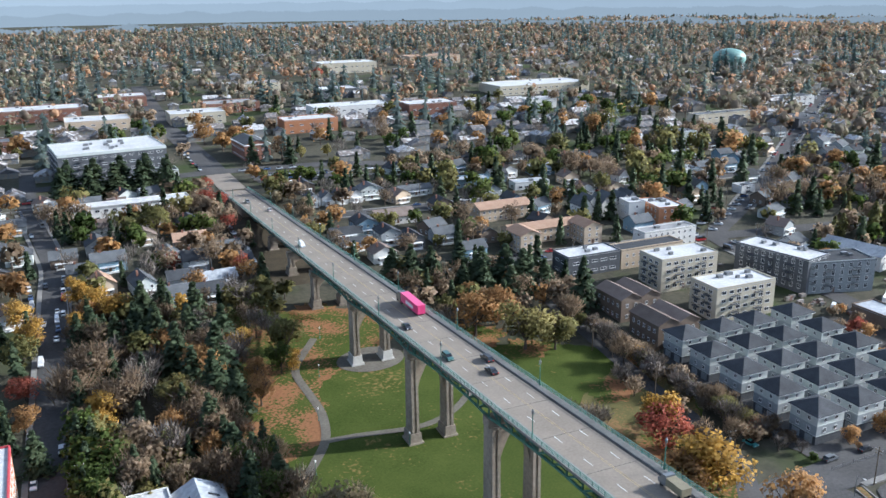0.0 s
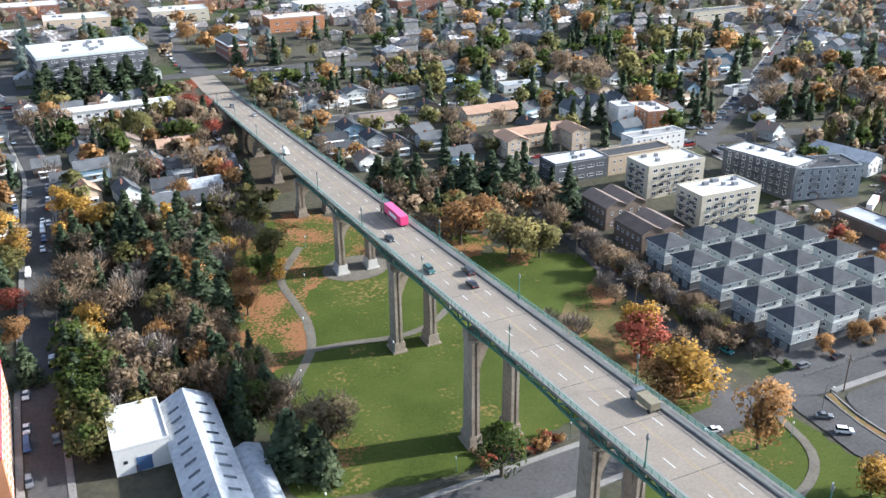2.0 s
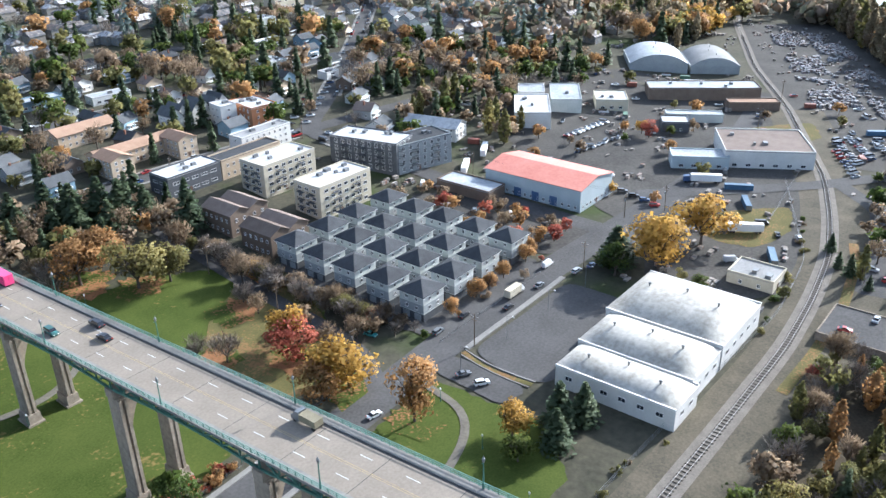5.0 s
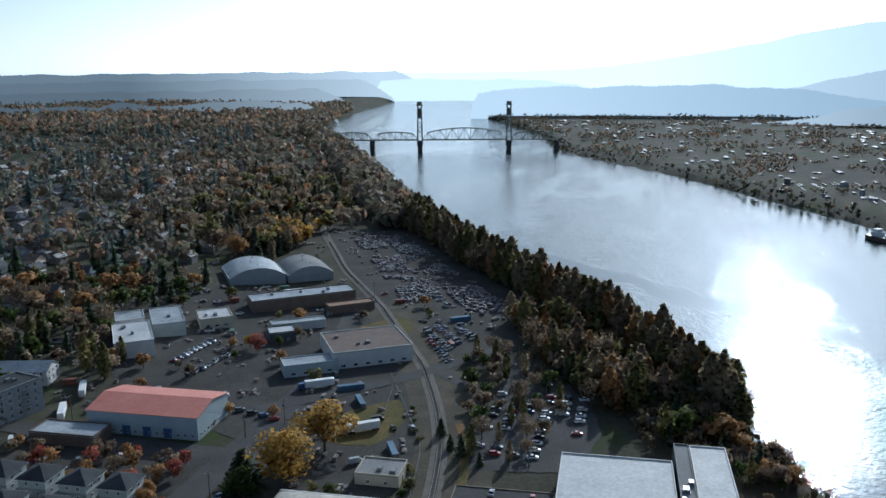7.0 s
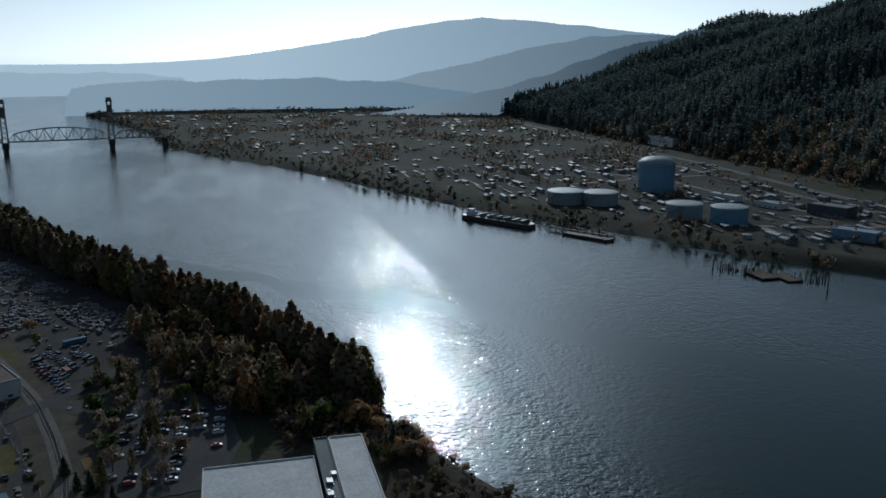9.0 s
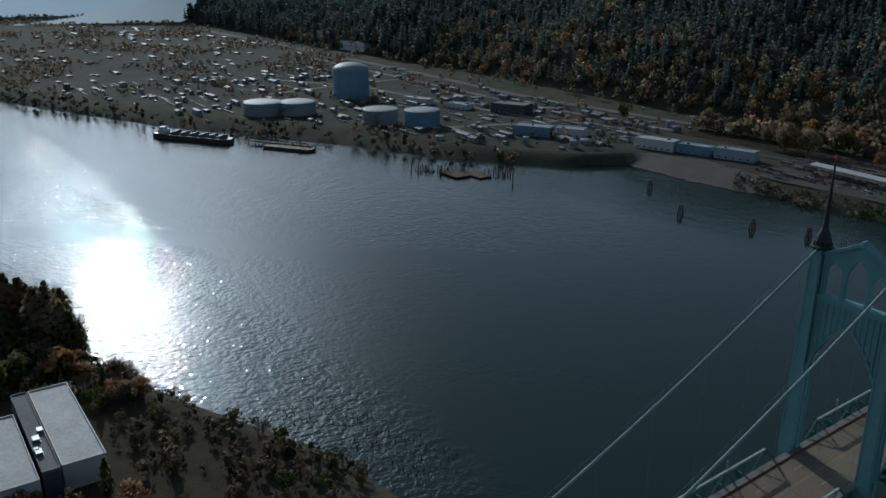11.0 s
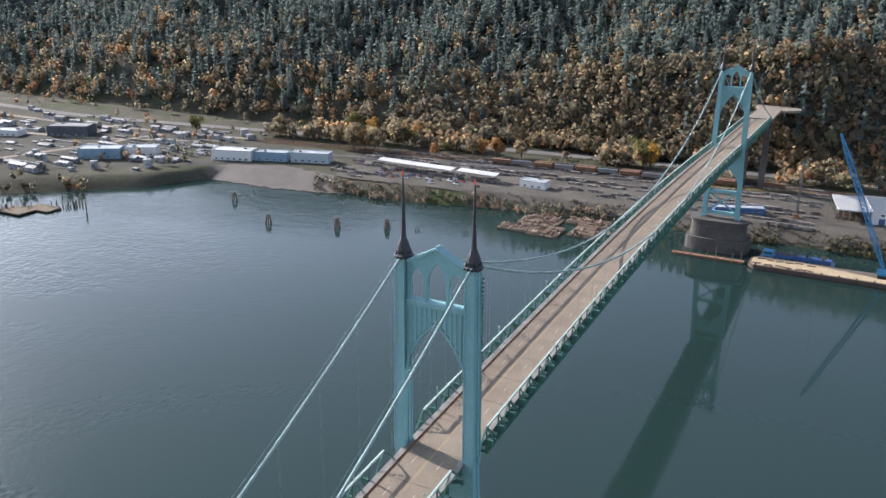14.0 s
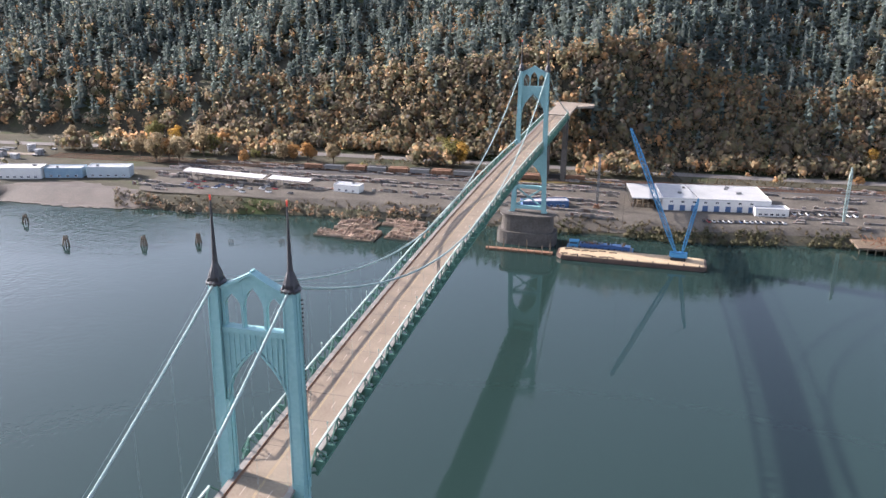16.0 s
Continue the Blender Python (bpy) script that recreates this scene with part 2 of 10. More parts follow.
WALLS = {
    "white": surface("white_siding", (0.60, 0.585, 0.55), (0.72, 0.705, 0.67), 0.25, 0.7, objects=0.06),
    "cream": surface("cream_stucco", (0.46, 0.405, 0.30), (0.56, 0.50, 0.385), 0.2, 0.8, objects=0.05),
    "tan": surface("tan_stucco", (0.44, 0.34, 0.24), (0.54, 0.43, 0.31), 0.2, 0.8, objects=0.06),
    "grey": surface("grey_siding", (0.27, 0.29, 0.29), (0.36, 0.38, 0.38), 0.2, 0.75, objects=0.1),
    "pale": surface("pale_green_grey_siding", (0.42, 0.45, 0.42), (0.54, 0.56, 0.53), 0.2, 0.75, objects=0.1),
    "dark": surface("charcoal_siding", (0.06, 0.065, 0.072), (0.11, 0.115, 0.125), 0.2, 0.7, objects=0.08),
    "brown": surface("brown_siding", (0.14, 0.10, 0.075), (0.21, 0.16, 0.12), 0.3, 0.75, objects=0.1),
    "brick": surface("red_brown_brick", (0.19, 0.095, 0.07), (0.28, 0.15, 0.11), 0.3, 0.85, fine=14, objects=0.1),
    "orange": surface("orange_brick", (0.36, 0.16, 0.08), (0.46, 0.22, 0.12), 0.3, 0.85, fine=14),
    "blue": surface("blue_grey_siding", (0.17, 0.27, 0.34), (0.25, 0.36, 0.43), 0.3, 0.75, objects=0.1),
    "navy": surface("dark_blue_cladding", (0.035, 0.085, 0.19), (0.06, 0.13, 0.27), 0.4, 0.6),
    "red": surface("red_cornice_paint", (0.36, 0.04, 0.05), (0.46, 0.07, 0.08), 0.3, 0.6),
    "teal": surface("grey_blue_metal_wall", (0.36, 0.42, 0.44), (0.46, 0.52, 0.54), 0.15, 0.6, fine=12),
}
ROOFS = {
    "white": surface("white_membrane_roof", (0.36, 0.36, 0.355), (0.58, 0.58, 0.575), 0.10, 0.7, fine=8),
    "grey": surface("grey_shingle_roof", (0.075, 0.08, 0.085), (0.13, 0.135, 0.14), 0.3, 0.85, fine=16, objects=0.2),
    "dark": surface("dark_shingle_roof", (0.04, 0.042, 0.046), (0.075, 0.078, 0.083), 0.3, 0.85, fine=16, objects=0.15),
    "brown": surface("brown_shingle_roof", (0.13, 0.10, 0.085), (0.20, 0.16, 0.135), 0.3, 0.85, fine=16, objects=0.2),
    "tan": surface("terracotta_tan_roof", (0.30, 0.19, 0.13), (0.40, 0.27, 0.19), 0.3, 0.85, fine=12, objects=0.1),
    "pink": surface("faded_red_metal_roof", (0.52, 0.17, 0.12), (0.62, 0.25, 0.19), 0.12, 0.55, fine=6),
    # broad dark blotches imitate tree shadows on the shed as well as stains
    "metal": surface("pale_metal_roof", (0.20, 0.215, 0.23), (0.46, 0.48, 0.50), 0.11, 0.5, fine=7),
    "pale": surface("weathered_pale_sheet_roof", (0.29, 0.30, 0.30), (0.40, 0.405, 0.40), 0.1, 0.6, fine=9),
    "gravel": surface("gravel_flat_roof", (0.20, 0.20, 0.195), (0.32, 0.315, 0.31), 0.1, 0.9, fine=12),
    "vault": surface("stained_white_vault_roof", (0.25, 0.23, 0.19), (0.55, 0.515, 0.455), 0.14, 0.7, fine=5),
}
LEAVES = {
    "conifer": ramped("fir_needles", [(0.042, 0.064, 0.036), (0.073, 0.101, 0.053), (0.119, 0.147, 0.077)], thin=0.45),
    "green": ramped("green_leaves", [(0.039, 0.065, 0.016), (0.078, 0.111, 0.026), (0.143, 0.156, 0.039)], thin=0.55),
    "olive": ramped("olive_turning_leaves", [(0.092, 0.098, 0.034), (0.184, 0.172, 0.063), (0.322, 0.265, 0.098)], thin=0.55),
    "yellow": ramped("golden_leaves", [(0.378, 0.221, 0.053), (0.546, 0.336, 0.079), (0.693, 0.452, 0.126)], thin=0.55),
    "orange": ramped("orange_leaves", [(0.260, 0.142, 0.061), (0.401, 0.230, 0.094), (0.555, 0.325, 0.142)], thin=0.55),
    "tan": ramped("pale_tan_leaves", [(0.196, 0.155, 0.098), (0.299, 0.241, 0.149), (0.414, 0.345, 0.218)], thin=0.6),
    "red": ramped("red_leaves", [(0.26, 0.07, 0.055), (0.40, 0.11, 0.075), (0.50, 0.18, 0.11)], thin=0.55),
    "brown": ramped("brown_dry_leaves", [(0.159, 0.116, 0.073), (0.268, 0.195, 0.128), (0.403, 0.305, 0.207)], thin=0.55),
}
BARK = surface("tree_bark", (0.07, 0.055, 0.045), (0.13, 0.105, 0.085), 1.2, 0.9)
TWIG = surface("bare_twigs", (0.15, 0.13, 0.11), (0.25, 0.21, 0.18), 0.4, 0.9, pieces=0.2)

# ---- mesh building ----


class Shape:
    """Gathers vertices and faces of one part."""

    def __init__(self):
        self.v, self.f = [], []

    def add(self, verts, faces):
        k = len(self.v)
        self.v += [tuple(p) for p in verts]
        self.f += [tuple(i + k for i in q) for q in faces]
        return self

    def box(self, x0, x1, y0, y1, z0, z1):
        return self.add([(x, y, z) for z in (z0, z1) for y in (y0, y1) for x in (x0, x1)],
                        [(0, 2, 3, 1), (4, 5, 7, 6), (0, 1, 5, 4), (2, 6, 7, 3), (0, 4, 6, 2), (1, 3, 7, 5)])

    def prism(self, poly, z0, z1, inset=0.0):
        n = len(poly)
        cx, cy = sum(p[0] for p in poly) / n, sum(p[1] for p in poly) / n
        k = 1 - inset
        return self.add([(x, y, z0) for x, y in poly] + [(cx + (x - cx) * k, cy + (y - cy) * k, z1) for x, y in poly],
                        [tuple(range(n - 1, -1, -1)), tuple(range(n, 2 * n))] + [(i, (i + 1) % n, n + (i + 1) % n, n + i) for i in range(n)])

    def slab(self, outline, axis, a, b):
        """A flat plate: outline in the two other axes, from a to b along axis."""
        put = {"x": lambda p, t: (t, p[0], p[1]), "y": lambda p, t: (p[0], t, p[1]), "z": lambda p, t: (p[0], p[1], t)}[axis]
        n = len(outline)
        return self.add([put(p, a) for p in outline] + [put(p, b) for p in outline],
                        [tuple(range(n - 1, -1, -1)), tuple(range(n, 2 * n))] + [(i, (i + 1) % n, n + (i + 1) % n, n + i) for i in range(n)])

    def tube(self, p, q, r0, r1=None, n=8):
        p, q = Vector(p), Vector(q)
        r1 = r0 if r1 is None else r1
        d = (q - p).normalized()
        s = d.orthogonal().normalized()
        t = d.cross(s)
        ring = [s * math.cos(2 * math.pi * i / n) + t * math.sin(2 * math.pi * i / n) for i in range(n)]
        return self.add([p + w * r0 for w in ring] + [q + w * r1 for w in ring],
                        [tuple(range(n - 1, -1, -1)), tuple(range(n, 2 * n))] + [(i, (i + 1) % n, n + (i + 1) % n, n + i) for i in range(n)])

    def beam(self, p, q, w, h=None):
        h = w if h is None else h
        p, q = Vector(p), Vector(q)
        d = (q - p).normalized()
        s = d.cross(Vector((0, 0, 1)))
        s = s.normalized() if s.length > 1e-4 else Vector((1, 0, 0))
        u = s.cross(d).normalized()
        c = [s * a * w / 2 + u * b * h / 2 for a, b in ((-1, -1), (1, -1), (1, 1), (-1, 1))]
        return self.add([p + k for k in c] + [q + k for k in c],
                        [(3, 2, 1, 0), (4, 5, 6, 7), (0, 1, 5, 4), (1, 2, 6, 5), (2, 3, 7, 6), (3, 0, 4, 7)])

    def pipe(self, points, r, n=8):
        """One unbroken tube through a line of points that runs along y."""
        ring = [(math.cos(2 * math.pi * i / n), math.sin(2 * math.pi * i / n)) for i in range(n)]
        k = len(points)
        vs = [(x + c * r, y, z + d * r) for x, y, z in points for c, d in ring]
        fs = [(j * n + i, (j + 1) * n + i, (j + 1) * n + (i + 1) % n, j * n + (i + 1) % n) for j in range(k - 1) for i in range(n)]
        return self.add(vs, fs + [tuple(range(n)), tuple(reversed([(k - 1) * n + i for i in range(n)]))])

    def lathe(self, profile, n=16, centre=(0, 0)):
        k = len(profile)
        vs = [(centre[0] + r * math.cos(2 * math.pi * i / n), centre[1] + r * math.sin(2 * math.pi * i / n), z) for r, z in profile for i in range(n)]
        fs = [(j * n + i, j * n + (i + 1) % n, (j + 1) * n + (i + 1) % n, (j + 1) * n + i) for j in range(k - 1) for i in range(n)]
        return self.add(vs, fs + [tuple(range(n - 1, -1, -1)), tuple((k - 1) * n + i for i in range(n))])

    def mesh(self, name, material, smooth=False):
        me = bpy.data.meshes.new(name)
        me.from_pydata(self.v, [], self.f)
        me.materials.append(material)
        if smooth:
            me.polygons.foreach_set("use_smooth", [True] * len(me.polygons))
        me.update()
        return me


def thing(name, at=(0, 0, 0), turn=0.0, label="", category="", group="", kind=""):
    ob = new(name)
    ob.matrix_basis = pose(*at, 0, 0, turn)
    return tagged(ob, label, category, group, kind)


def part(name, shape, material=None, parent=None, label="", smooth=False, at=None):
    """One mesh object under a thing or part; shape may be a Shape or a shared mesh."""
    me = shape if isinstance(shape, bpy.types.Mesh) else shape.mesh(name, material, smooth)
    ob = new(name, me)
    if parent:
        ob.parent = parent
    if at is not None:
        ob.matrix_basis = at
    return tagged(ob, label)


def sheet(name, shape, material, label, category="ground", kind="structure", smooth=False):
    return tagged(part(name, shape, material, smooth=smooth), label, category, "", kind)

# ---- lie of the land; x runs downstream, y along the bridge to the far bank ----
NEAR_SHORE = [(-5000, -1265), (-3216, -1045), (-2462, -967), (-1727, -796), (-1470, -650), (-1100, -482), (-720, -325), (-500, -208), (-409, -146),
              (-324, -104), (-268, -83), (-205, -58), (-150, -32), (-100, -22), (0, -14), (150, 5), (600, 60), (5000, 500)]
FAR_SHORE = [(-5000, -940), (-3813, -760), (-3000, -632), (-2430, -540), (-1760, -310), (-1422, -239), (-1115, -72), (-881, 28), (-743, 90), (-578, 196), (-492, 234),
             (-410, 300), (-386, 345), (-318, 355), (-214, 362), (-150, 376), (-30, 386), (109, 388), (215, 409), (600, 440), (5000, 900)]
TOWN_RISE = [(-9000, 60), (-3000, 45), (-1400, 34), (-1000, 29), (-640, 24), (-560, 22), (-500, 19.5), (-450, 15.5), (-400, 11), (-350, 7.6),
             (-300, 7), (-100, 6.6), (0, 6.5)]
HILL_FOOT = [(-5000, 120), (-3400, 330), (-2500, 480), (-1850, 525), (-1340, 528), (-900, 552), (-500, 545), (-200, 566), (0, 563), (200, 578), (700, 615), (5000, 1300)]

CREST = [(-4800, 20), (-2500, 30), (-2150, 60), (-1910, 186), (-1500, 220), (-1100, 234), (-700, 246), (0, 252), (5000, 250)]


def along(table, x):
    return np.interp(x, [p[0] for p in table], [p[1] for p in table])


def land(x, y):
    """Height of the ground; works on numbers and arrays."""
    x, y = np.asarray(x, float), np.asarray(y, float)
    near, far = along(NEAR_SHORE, x) - y, y - along(FAR_SHORE, x)
    shift = np.where(x < -400, (along(NEAR_SHORE, x) + 150) * 0.6, 0)
    town = along(TOWN_RISE, y - shift)
    h = np.clip(y - along(HILL_FOOT, x), 0, None)
    steep = 1.9 + 2.4 * np.exp(-((x - 30) / 120) ** 2)     # the spur that meets the bridge
    h = np.where(h < 46, h * steep, h + 46 * (steep - 1))
    crest = along(CREST, x)
    hill = 7.5 + crest * (1 - (1 - np.clip(h / 600, 0, 1)) ** 1.1) - 45 * np.clip((h - 650) / 500, 0, 1) + np.clip(h / 250, 0, 1) * (14 * np.sin(x * 0.013 + y * 0.006) + 8 * np.sin(x * 0.031 - y * 0.011))
    z = np.where(near > 0, -4 + (town + 4) * np.clip(near / 18, 0, 1) ** 0.8, -4.0)
    return np.where(far > 0, -4 + (hill + 4) * np.clip(far / 24, 0, 1) ** 0.8, z)


def lines(spans):
    out = []
    for a, b, step in spans:
        out += list(np.arange(a, b, step))
    return np.array(out + [spans[-1][1]], float)


def grid_sheet(name, xs, ys, height, material, label, category="ground", keep=None):
    X, Y = np.meshgrid(xs, ys)
    Z = height(X, Y)
    n, k = X.shape
    idx = np.arange(n * k).reshape(n, k)
    q = np.stack([idx[:-1, :-1], idx[:-1, 1:], idx[1:, 1:], idx[1:, :-1]], -1)
    if keep is not None:
        cx, cy = (X[:-1, :-1] + X[1:, 1:]) / 2, (Y[:-1, :-1] + Y[1:, 1:]) / 2
        q = q[keep(cx, cy)]
    me = bpy.data.meshes.new(name)
    me.from_pydata(np.stack([X, Y, Z], -1).reshape(-1, 3).tolist(), [], q.reshape(-1, 4).tolist())
    me.materials.append(material)
    me.polygons.foreach_set("use_smooth", [True] * len(me.polygons))
    ob = new(name, me)
    return tagged(ob, label, category, "", "structure")


def ground_material():
    m = surface("autumn_ground", (0.04, 0.04, 0.029), (0.092, 0.084, 0.06), 0.035, 0.95, bump=0.15, bump_scale=0.8, fine=14)
    n, l, p = m.node_tree.nodes, m.node_tree.links, m.node_tree.nodes["Principled BSDF"]
    old = p.inputs["Base Color"].links[0].from_socket
    nz, mr, mix = n.new("ShaderNodeTexNoise"), n.new("ShaderNodeMapRange"), n.new("ShaderNodeMixRGB")
    nz.inputs["Scale"].default_value, nz.inputs["Detail"].default_value = 0.022, 6
    l.new(n.new("ShaderNodeNewGeometry").outputs["Position"], nz.inputs["Vector"])
    mr.inputs[1].default_value, mr.inputs[2].default_value = 0.54, 0.66
    l.new(nz.outputs["Fac"], mr.inputs[0])
    l.new(mr.outputs[0], mix.inputs[0])
    l.new(old, mix.inputs[1])
    mix.inputs[2].default_value = (0.045, 0.06, 0.022, 1)
    l.new(mix.outputs[0], p.inputs["Base Color"])
    return m


GROUND_XS = lines([(-4900, -2400, 100), (-2400, -1100, 60), (-1100, -450, 18), (-450, 240, 7), (240, 700, 30), (700, 3000, 250)])
GROUND_YS = lines([(-4600, -1600, 250), (-1600, -760, 40), (-760, 0, 7), (0, 250, 25), (250, 760, 8), (760, 1600, 30), (1600, 4600, 250)])
grid_sheet("ground", GROUND_XS, GROUND_YS, land, ground_material(), "brown and green autumn ground of banks, blocks and hills")


def water_material():
    m, n, l, p = shader("river_water")
    p.inputs["Base Color"].default_value = (0.015, 0.032, 0.029, 1)
    p.inputs["Roughness"].default_value = 0.035
    p.inputs["IOR"].default_value = 1.333
    geo = n.new("ShaderNodeNewGeometry")
    big, small = n.new("ShaderNodeTexNoise"), n.new("ShaderNodeTexNoise")
    patch, mr, mul = n.new("ShaderNodeTexNoise"), n.new("ShaderNodeMapRange"), n.new("ShaderNodeMath")
    big.inputs["Scale"].default_value, big.inputs["Detail"].default_value = 0.36, 2
    small.inputs["Scale"].default_value, small.inputs["Detail"].default_value = 1.1, 1
    patch.inputs["Scale"].default_value, patch.inputs["Detail"].default_value = 0.011, 3
    for q in (big, small):
        l.new(geo.outputs["Position"], q.inputs["Vector"])
    lane = n.new("ShaderNodeMapping")      # lanes lie along the stream
    lane.inputs["Scale"].default_value = (0.45, 1.5, 1)
    lane.inputs["Rotation"].default_value = (0, 0, -0.35)
    l.new(geo.outputs["Position"], lane.inputs["Vector"])
    l.new(lane.outputs[0], patch.inputs["Vector"])
    add = n.new("ShaderNodeMath")
    add.operation = "MULTIPLY_ADD"
    add.inputs[1].default_value = 0.22
    l.new(small.outputs["Fac"], add.inputs[0])
    swell, heave = n.new("ShaderNodeTexNoise"), n.new("ShaderNodeMath")
    swell.inputs["Scale"].default_value, swell.inputs["Detail"].default_value = 0.13, 2
    l.new(geo.outputs["Position"], swell.inputs["Vector"])
    heave.operation, heave.inputs[1].default_value = "MULTIPLY_ADD", 0.9
    l.new(swell.outputs["Fac"], heave.inputs[0])
    l.new(big.outputs["Fac"], heave.inputs[2])
    l.new(heave.outputs[0], add.inputs[2])
    # calm lanes between breezy patches
    mr.inputs[1].default_value, mr.inputs[2].default_value = 0.38, 0.50
    mr.inputs[3].default_value, mr.inputs[4].default_value = 0.6, 1.0
    l.new(patch.outputs["Fac"], mr.inputs[0])
    # one long slick slants across the stream, its edges frayed
    across, frayed, gap_of, slick = n.new("ShaderNodeVectorMath"), n.new("ShaderNodeMath"), n.new("ShaderNodeMath"), n.new("ShaderNodeMapRange")
    across.operation, across.inputs[1].default_value = "DOT_PRODUCT", (0.716, -0.699, 0)
    l.new(geo.outputs["Position"], across.inputs[0])
    frayed.operation, frayed.inputs[1].default_value = "MULTIPLY_ADD", 70.0
    l.new(patch.outputs["Fac"], frayed.inputs[0])
    l.new(across.outputs["Value"], frayed.inputs[2])
    gap_of.operation, gap_of.inputs[1].default_value = "SUBTRACT", -243.0
    l.new(frayed.outputs[0], gap_of.inputs[0])
    far_off = n.new("ShaderNodeMath")
    far_off.operation = "ABSOLUTE"
    l.new(gap_of.outputs[0], far_off.inputs[0])
    slick.inputs[1].default_value, slick.inputs[2].default_value, slick.inputs[3].default_value, slick.inputs[4].default_value = 7, 16, 0.12, 1.0
    l.new(far_off.outputs[0], slick.inputs[0])
    bp = n.new("ShaderNodeBump")
    bp.inputs["Distance"].default_value = 0.25
    # the breeze drops in the lee of the bridge
    where, lee, both = n.new("ShaderNodeSeparateXYZ"), n.new("ShaderNodeMapRange"), n.new("ShaderNodeMath")
    l.new(geo.outputs["Position"], where.inputs[0])
    l.new(where.outputs["X"], lee.inputs[0])
    lee.inputs[1].default_value, lee.inputs[2].default_value, lee.inputs[3].default_value, lee.inputs[4].default_value = -100, -320, 0.08, 0.72
    both.operation = "MULTIPLY"
    # and picks up along the near bank upstream
    shore, reach, bank_breeze, breeze = n.new("ShaderNodeMapRange"), n.new("ShaderNodeMapRange"), n.new("ShaderNodeMath"), n.new("ShaderNodeMath")
    l.new(where.outputs["Y"], shore.inputs[0])
    l.new(where.outputs["X"], reach.inputs[0])
    shore.inputs[1].default_value, shore.inputs[2].default_value, shore.inputs[3].default_value, shore.inputs[4].default_value = -24, 14, 1.75, 0.0
    reach.inputs[1].default_value, reach.inputs[2].default_value = -55, -100
    bank_breeze.operation, breeze.operation = "MULTIPLY", "MAXIMUM"
    l.new(shore.outputs[0], bank_breeze.inputs[0])
    l.new(reach.outputs[0], bank_breeze.inputs[1])
    # choppiest a little way out from the bank
    chop, choppy = n.new("ShaderNodeMapRange"), n.new("ShaderNodeMath")
    chop.inputs[1].default_value, chop.inputs[2].default_value, chop.inputs[3].default_value, chop.inputs[4].default_value = -48, -24, 1.0, 1.45
    l.new(where.outputs["Y"], chop.inputs[0])
    choppy.operation = "MULTIPLY"
    l.new(bank_breeze.outputs[0], choppy.inputs[0])
    l.new(chop.outputs[0], choppy.inputs[1])
    l.new(choppy.outputs[0], breeze.inputs[0])
    # the open reach upstream is ruffled more
    open_reach, fresh = n.new("ShaderNodeMapRange"), n.new("ShaderNodeMath")
    open_reach.inputs[1].default_value, open_reach.inputs[2].default_value, open_reach.inputs[3].default_value, open_reach.inputs[4].default_value = -390, -470, 1.0, 1.5
    l.new(where.outputs["X"], open_reach.inputs[0])
    fresh.operation = "MULTIPLY"
    l.new(lee.outputs[0], fresh.inputs[0])
    l.new(open_reach.outputs[0], fresh.inputs[1])
    l.new(fresh.outputs[0], breeze.inputs[1])
    calm = n.new("ShaderNodeMath")
    calm.operation = "MULTIPLY"
    l.new(mr.outputs[0], calm.inputs[0])
    l.new(slick.outputs[0], calm.inputs[1])
    l.new(calm.outputs[0], both.inputs[0])
    l.new(breeze.outputs[0], both.inputs[1])
    l.new(both.outputs[0], bp.inputs["Strength"])
    l.new(add.outputs[0], bp.inputs["Height"])
    l.new(bp.outputs[0], p.inputs["Normal"])
    return m


water = Shape().add([(-4900, -4600, 0), (3000, -4600, 0), (3000, 4600, 0), (-4900, 4600, 0)], [(0, 1, 2, 3)])
sheet("river_water", water, water_material(), "calm blue-grey river with glittering ripples", "water")


def lift(x, y):
    return float(max(land(x, y), 0.0))


def strip(name, points, width, material, label, dz=0.12, category="road", step=6.0, build=True, smooth=4):
    """A road laid over the ground along a line of points."""
    pts = [Vector((*p, 0)) for p in points]
    line = []
    for a, b in zip(pts, pts[1:]):
        k = max(1, int((b - a).length / step))
        line += [a.lerp(b, i / k) for i in range(k)]
    line.append(pts[-1])
    for _ in range(smooth):
        line = [line[0]] + [(p + q * 2 + r) / 4 for p, q, r in zip(line, line[1:], line[2:])] + [line[-1]]
    s = Shape()
    vs = []
    for i, p in enumerate(line):
        d = (line[min(i + 1, len(line) - 1)] - line[max(i - 1, 0)]).normalized()
        side = Vector((-d.y, d.x, 0))
        for k in (-0.5, -0.25, 0, 0.25, 0.5):
            q = p + side * width * k
            vs.append((q.x, q.y, lift(q.x, q.y) + dz + 0.05 - abs(k) * 0.1))
    fs = [(5 * i + k, 5 * i + 5 + k, 5 * i + 6 + k, 5 * i + 1 + k) for i in range(len(line) - 1) for k in range(4)]
    fs = [tuple(reversed(f)) for f in fs]
    s.add(vs, fs)
    return sheet(name, s, material, label, category) if build else s


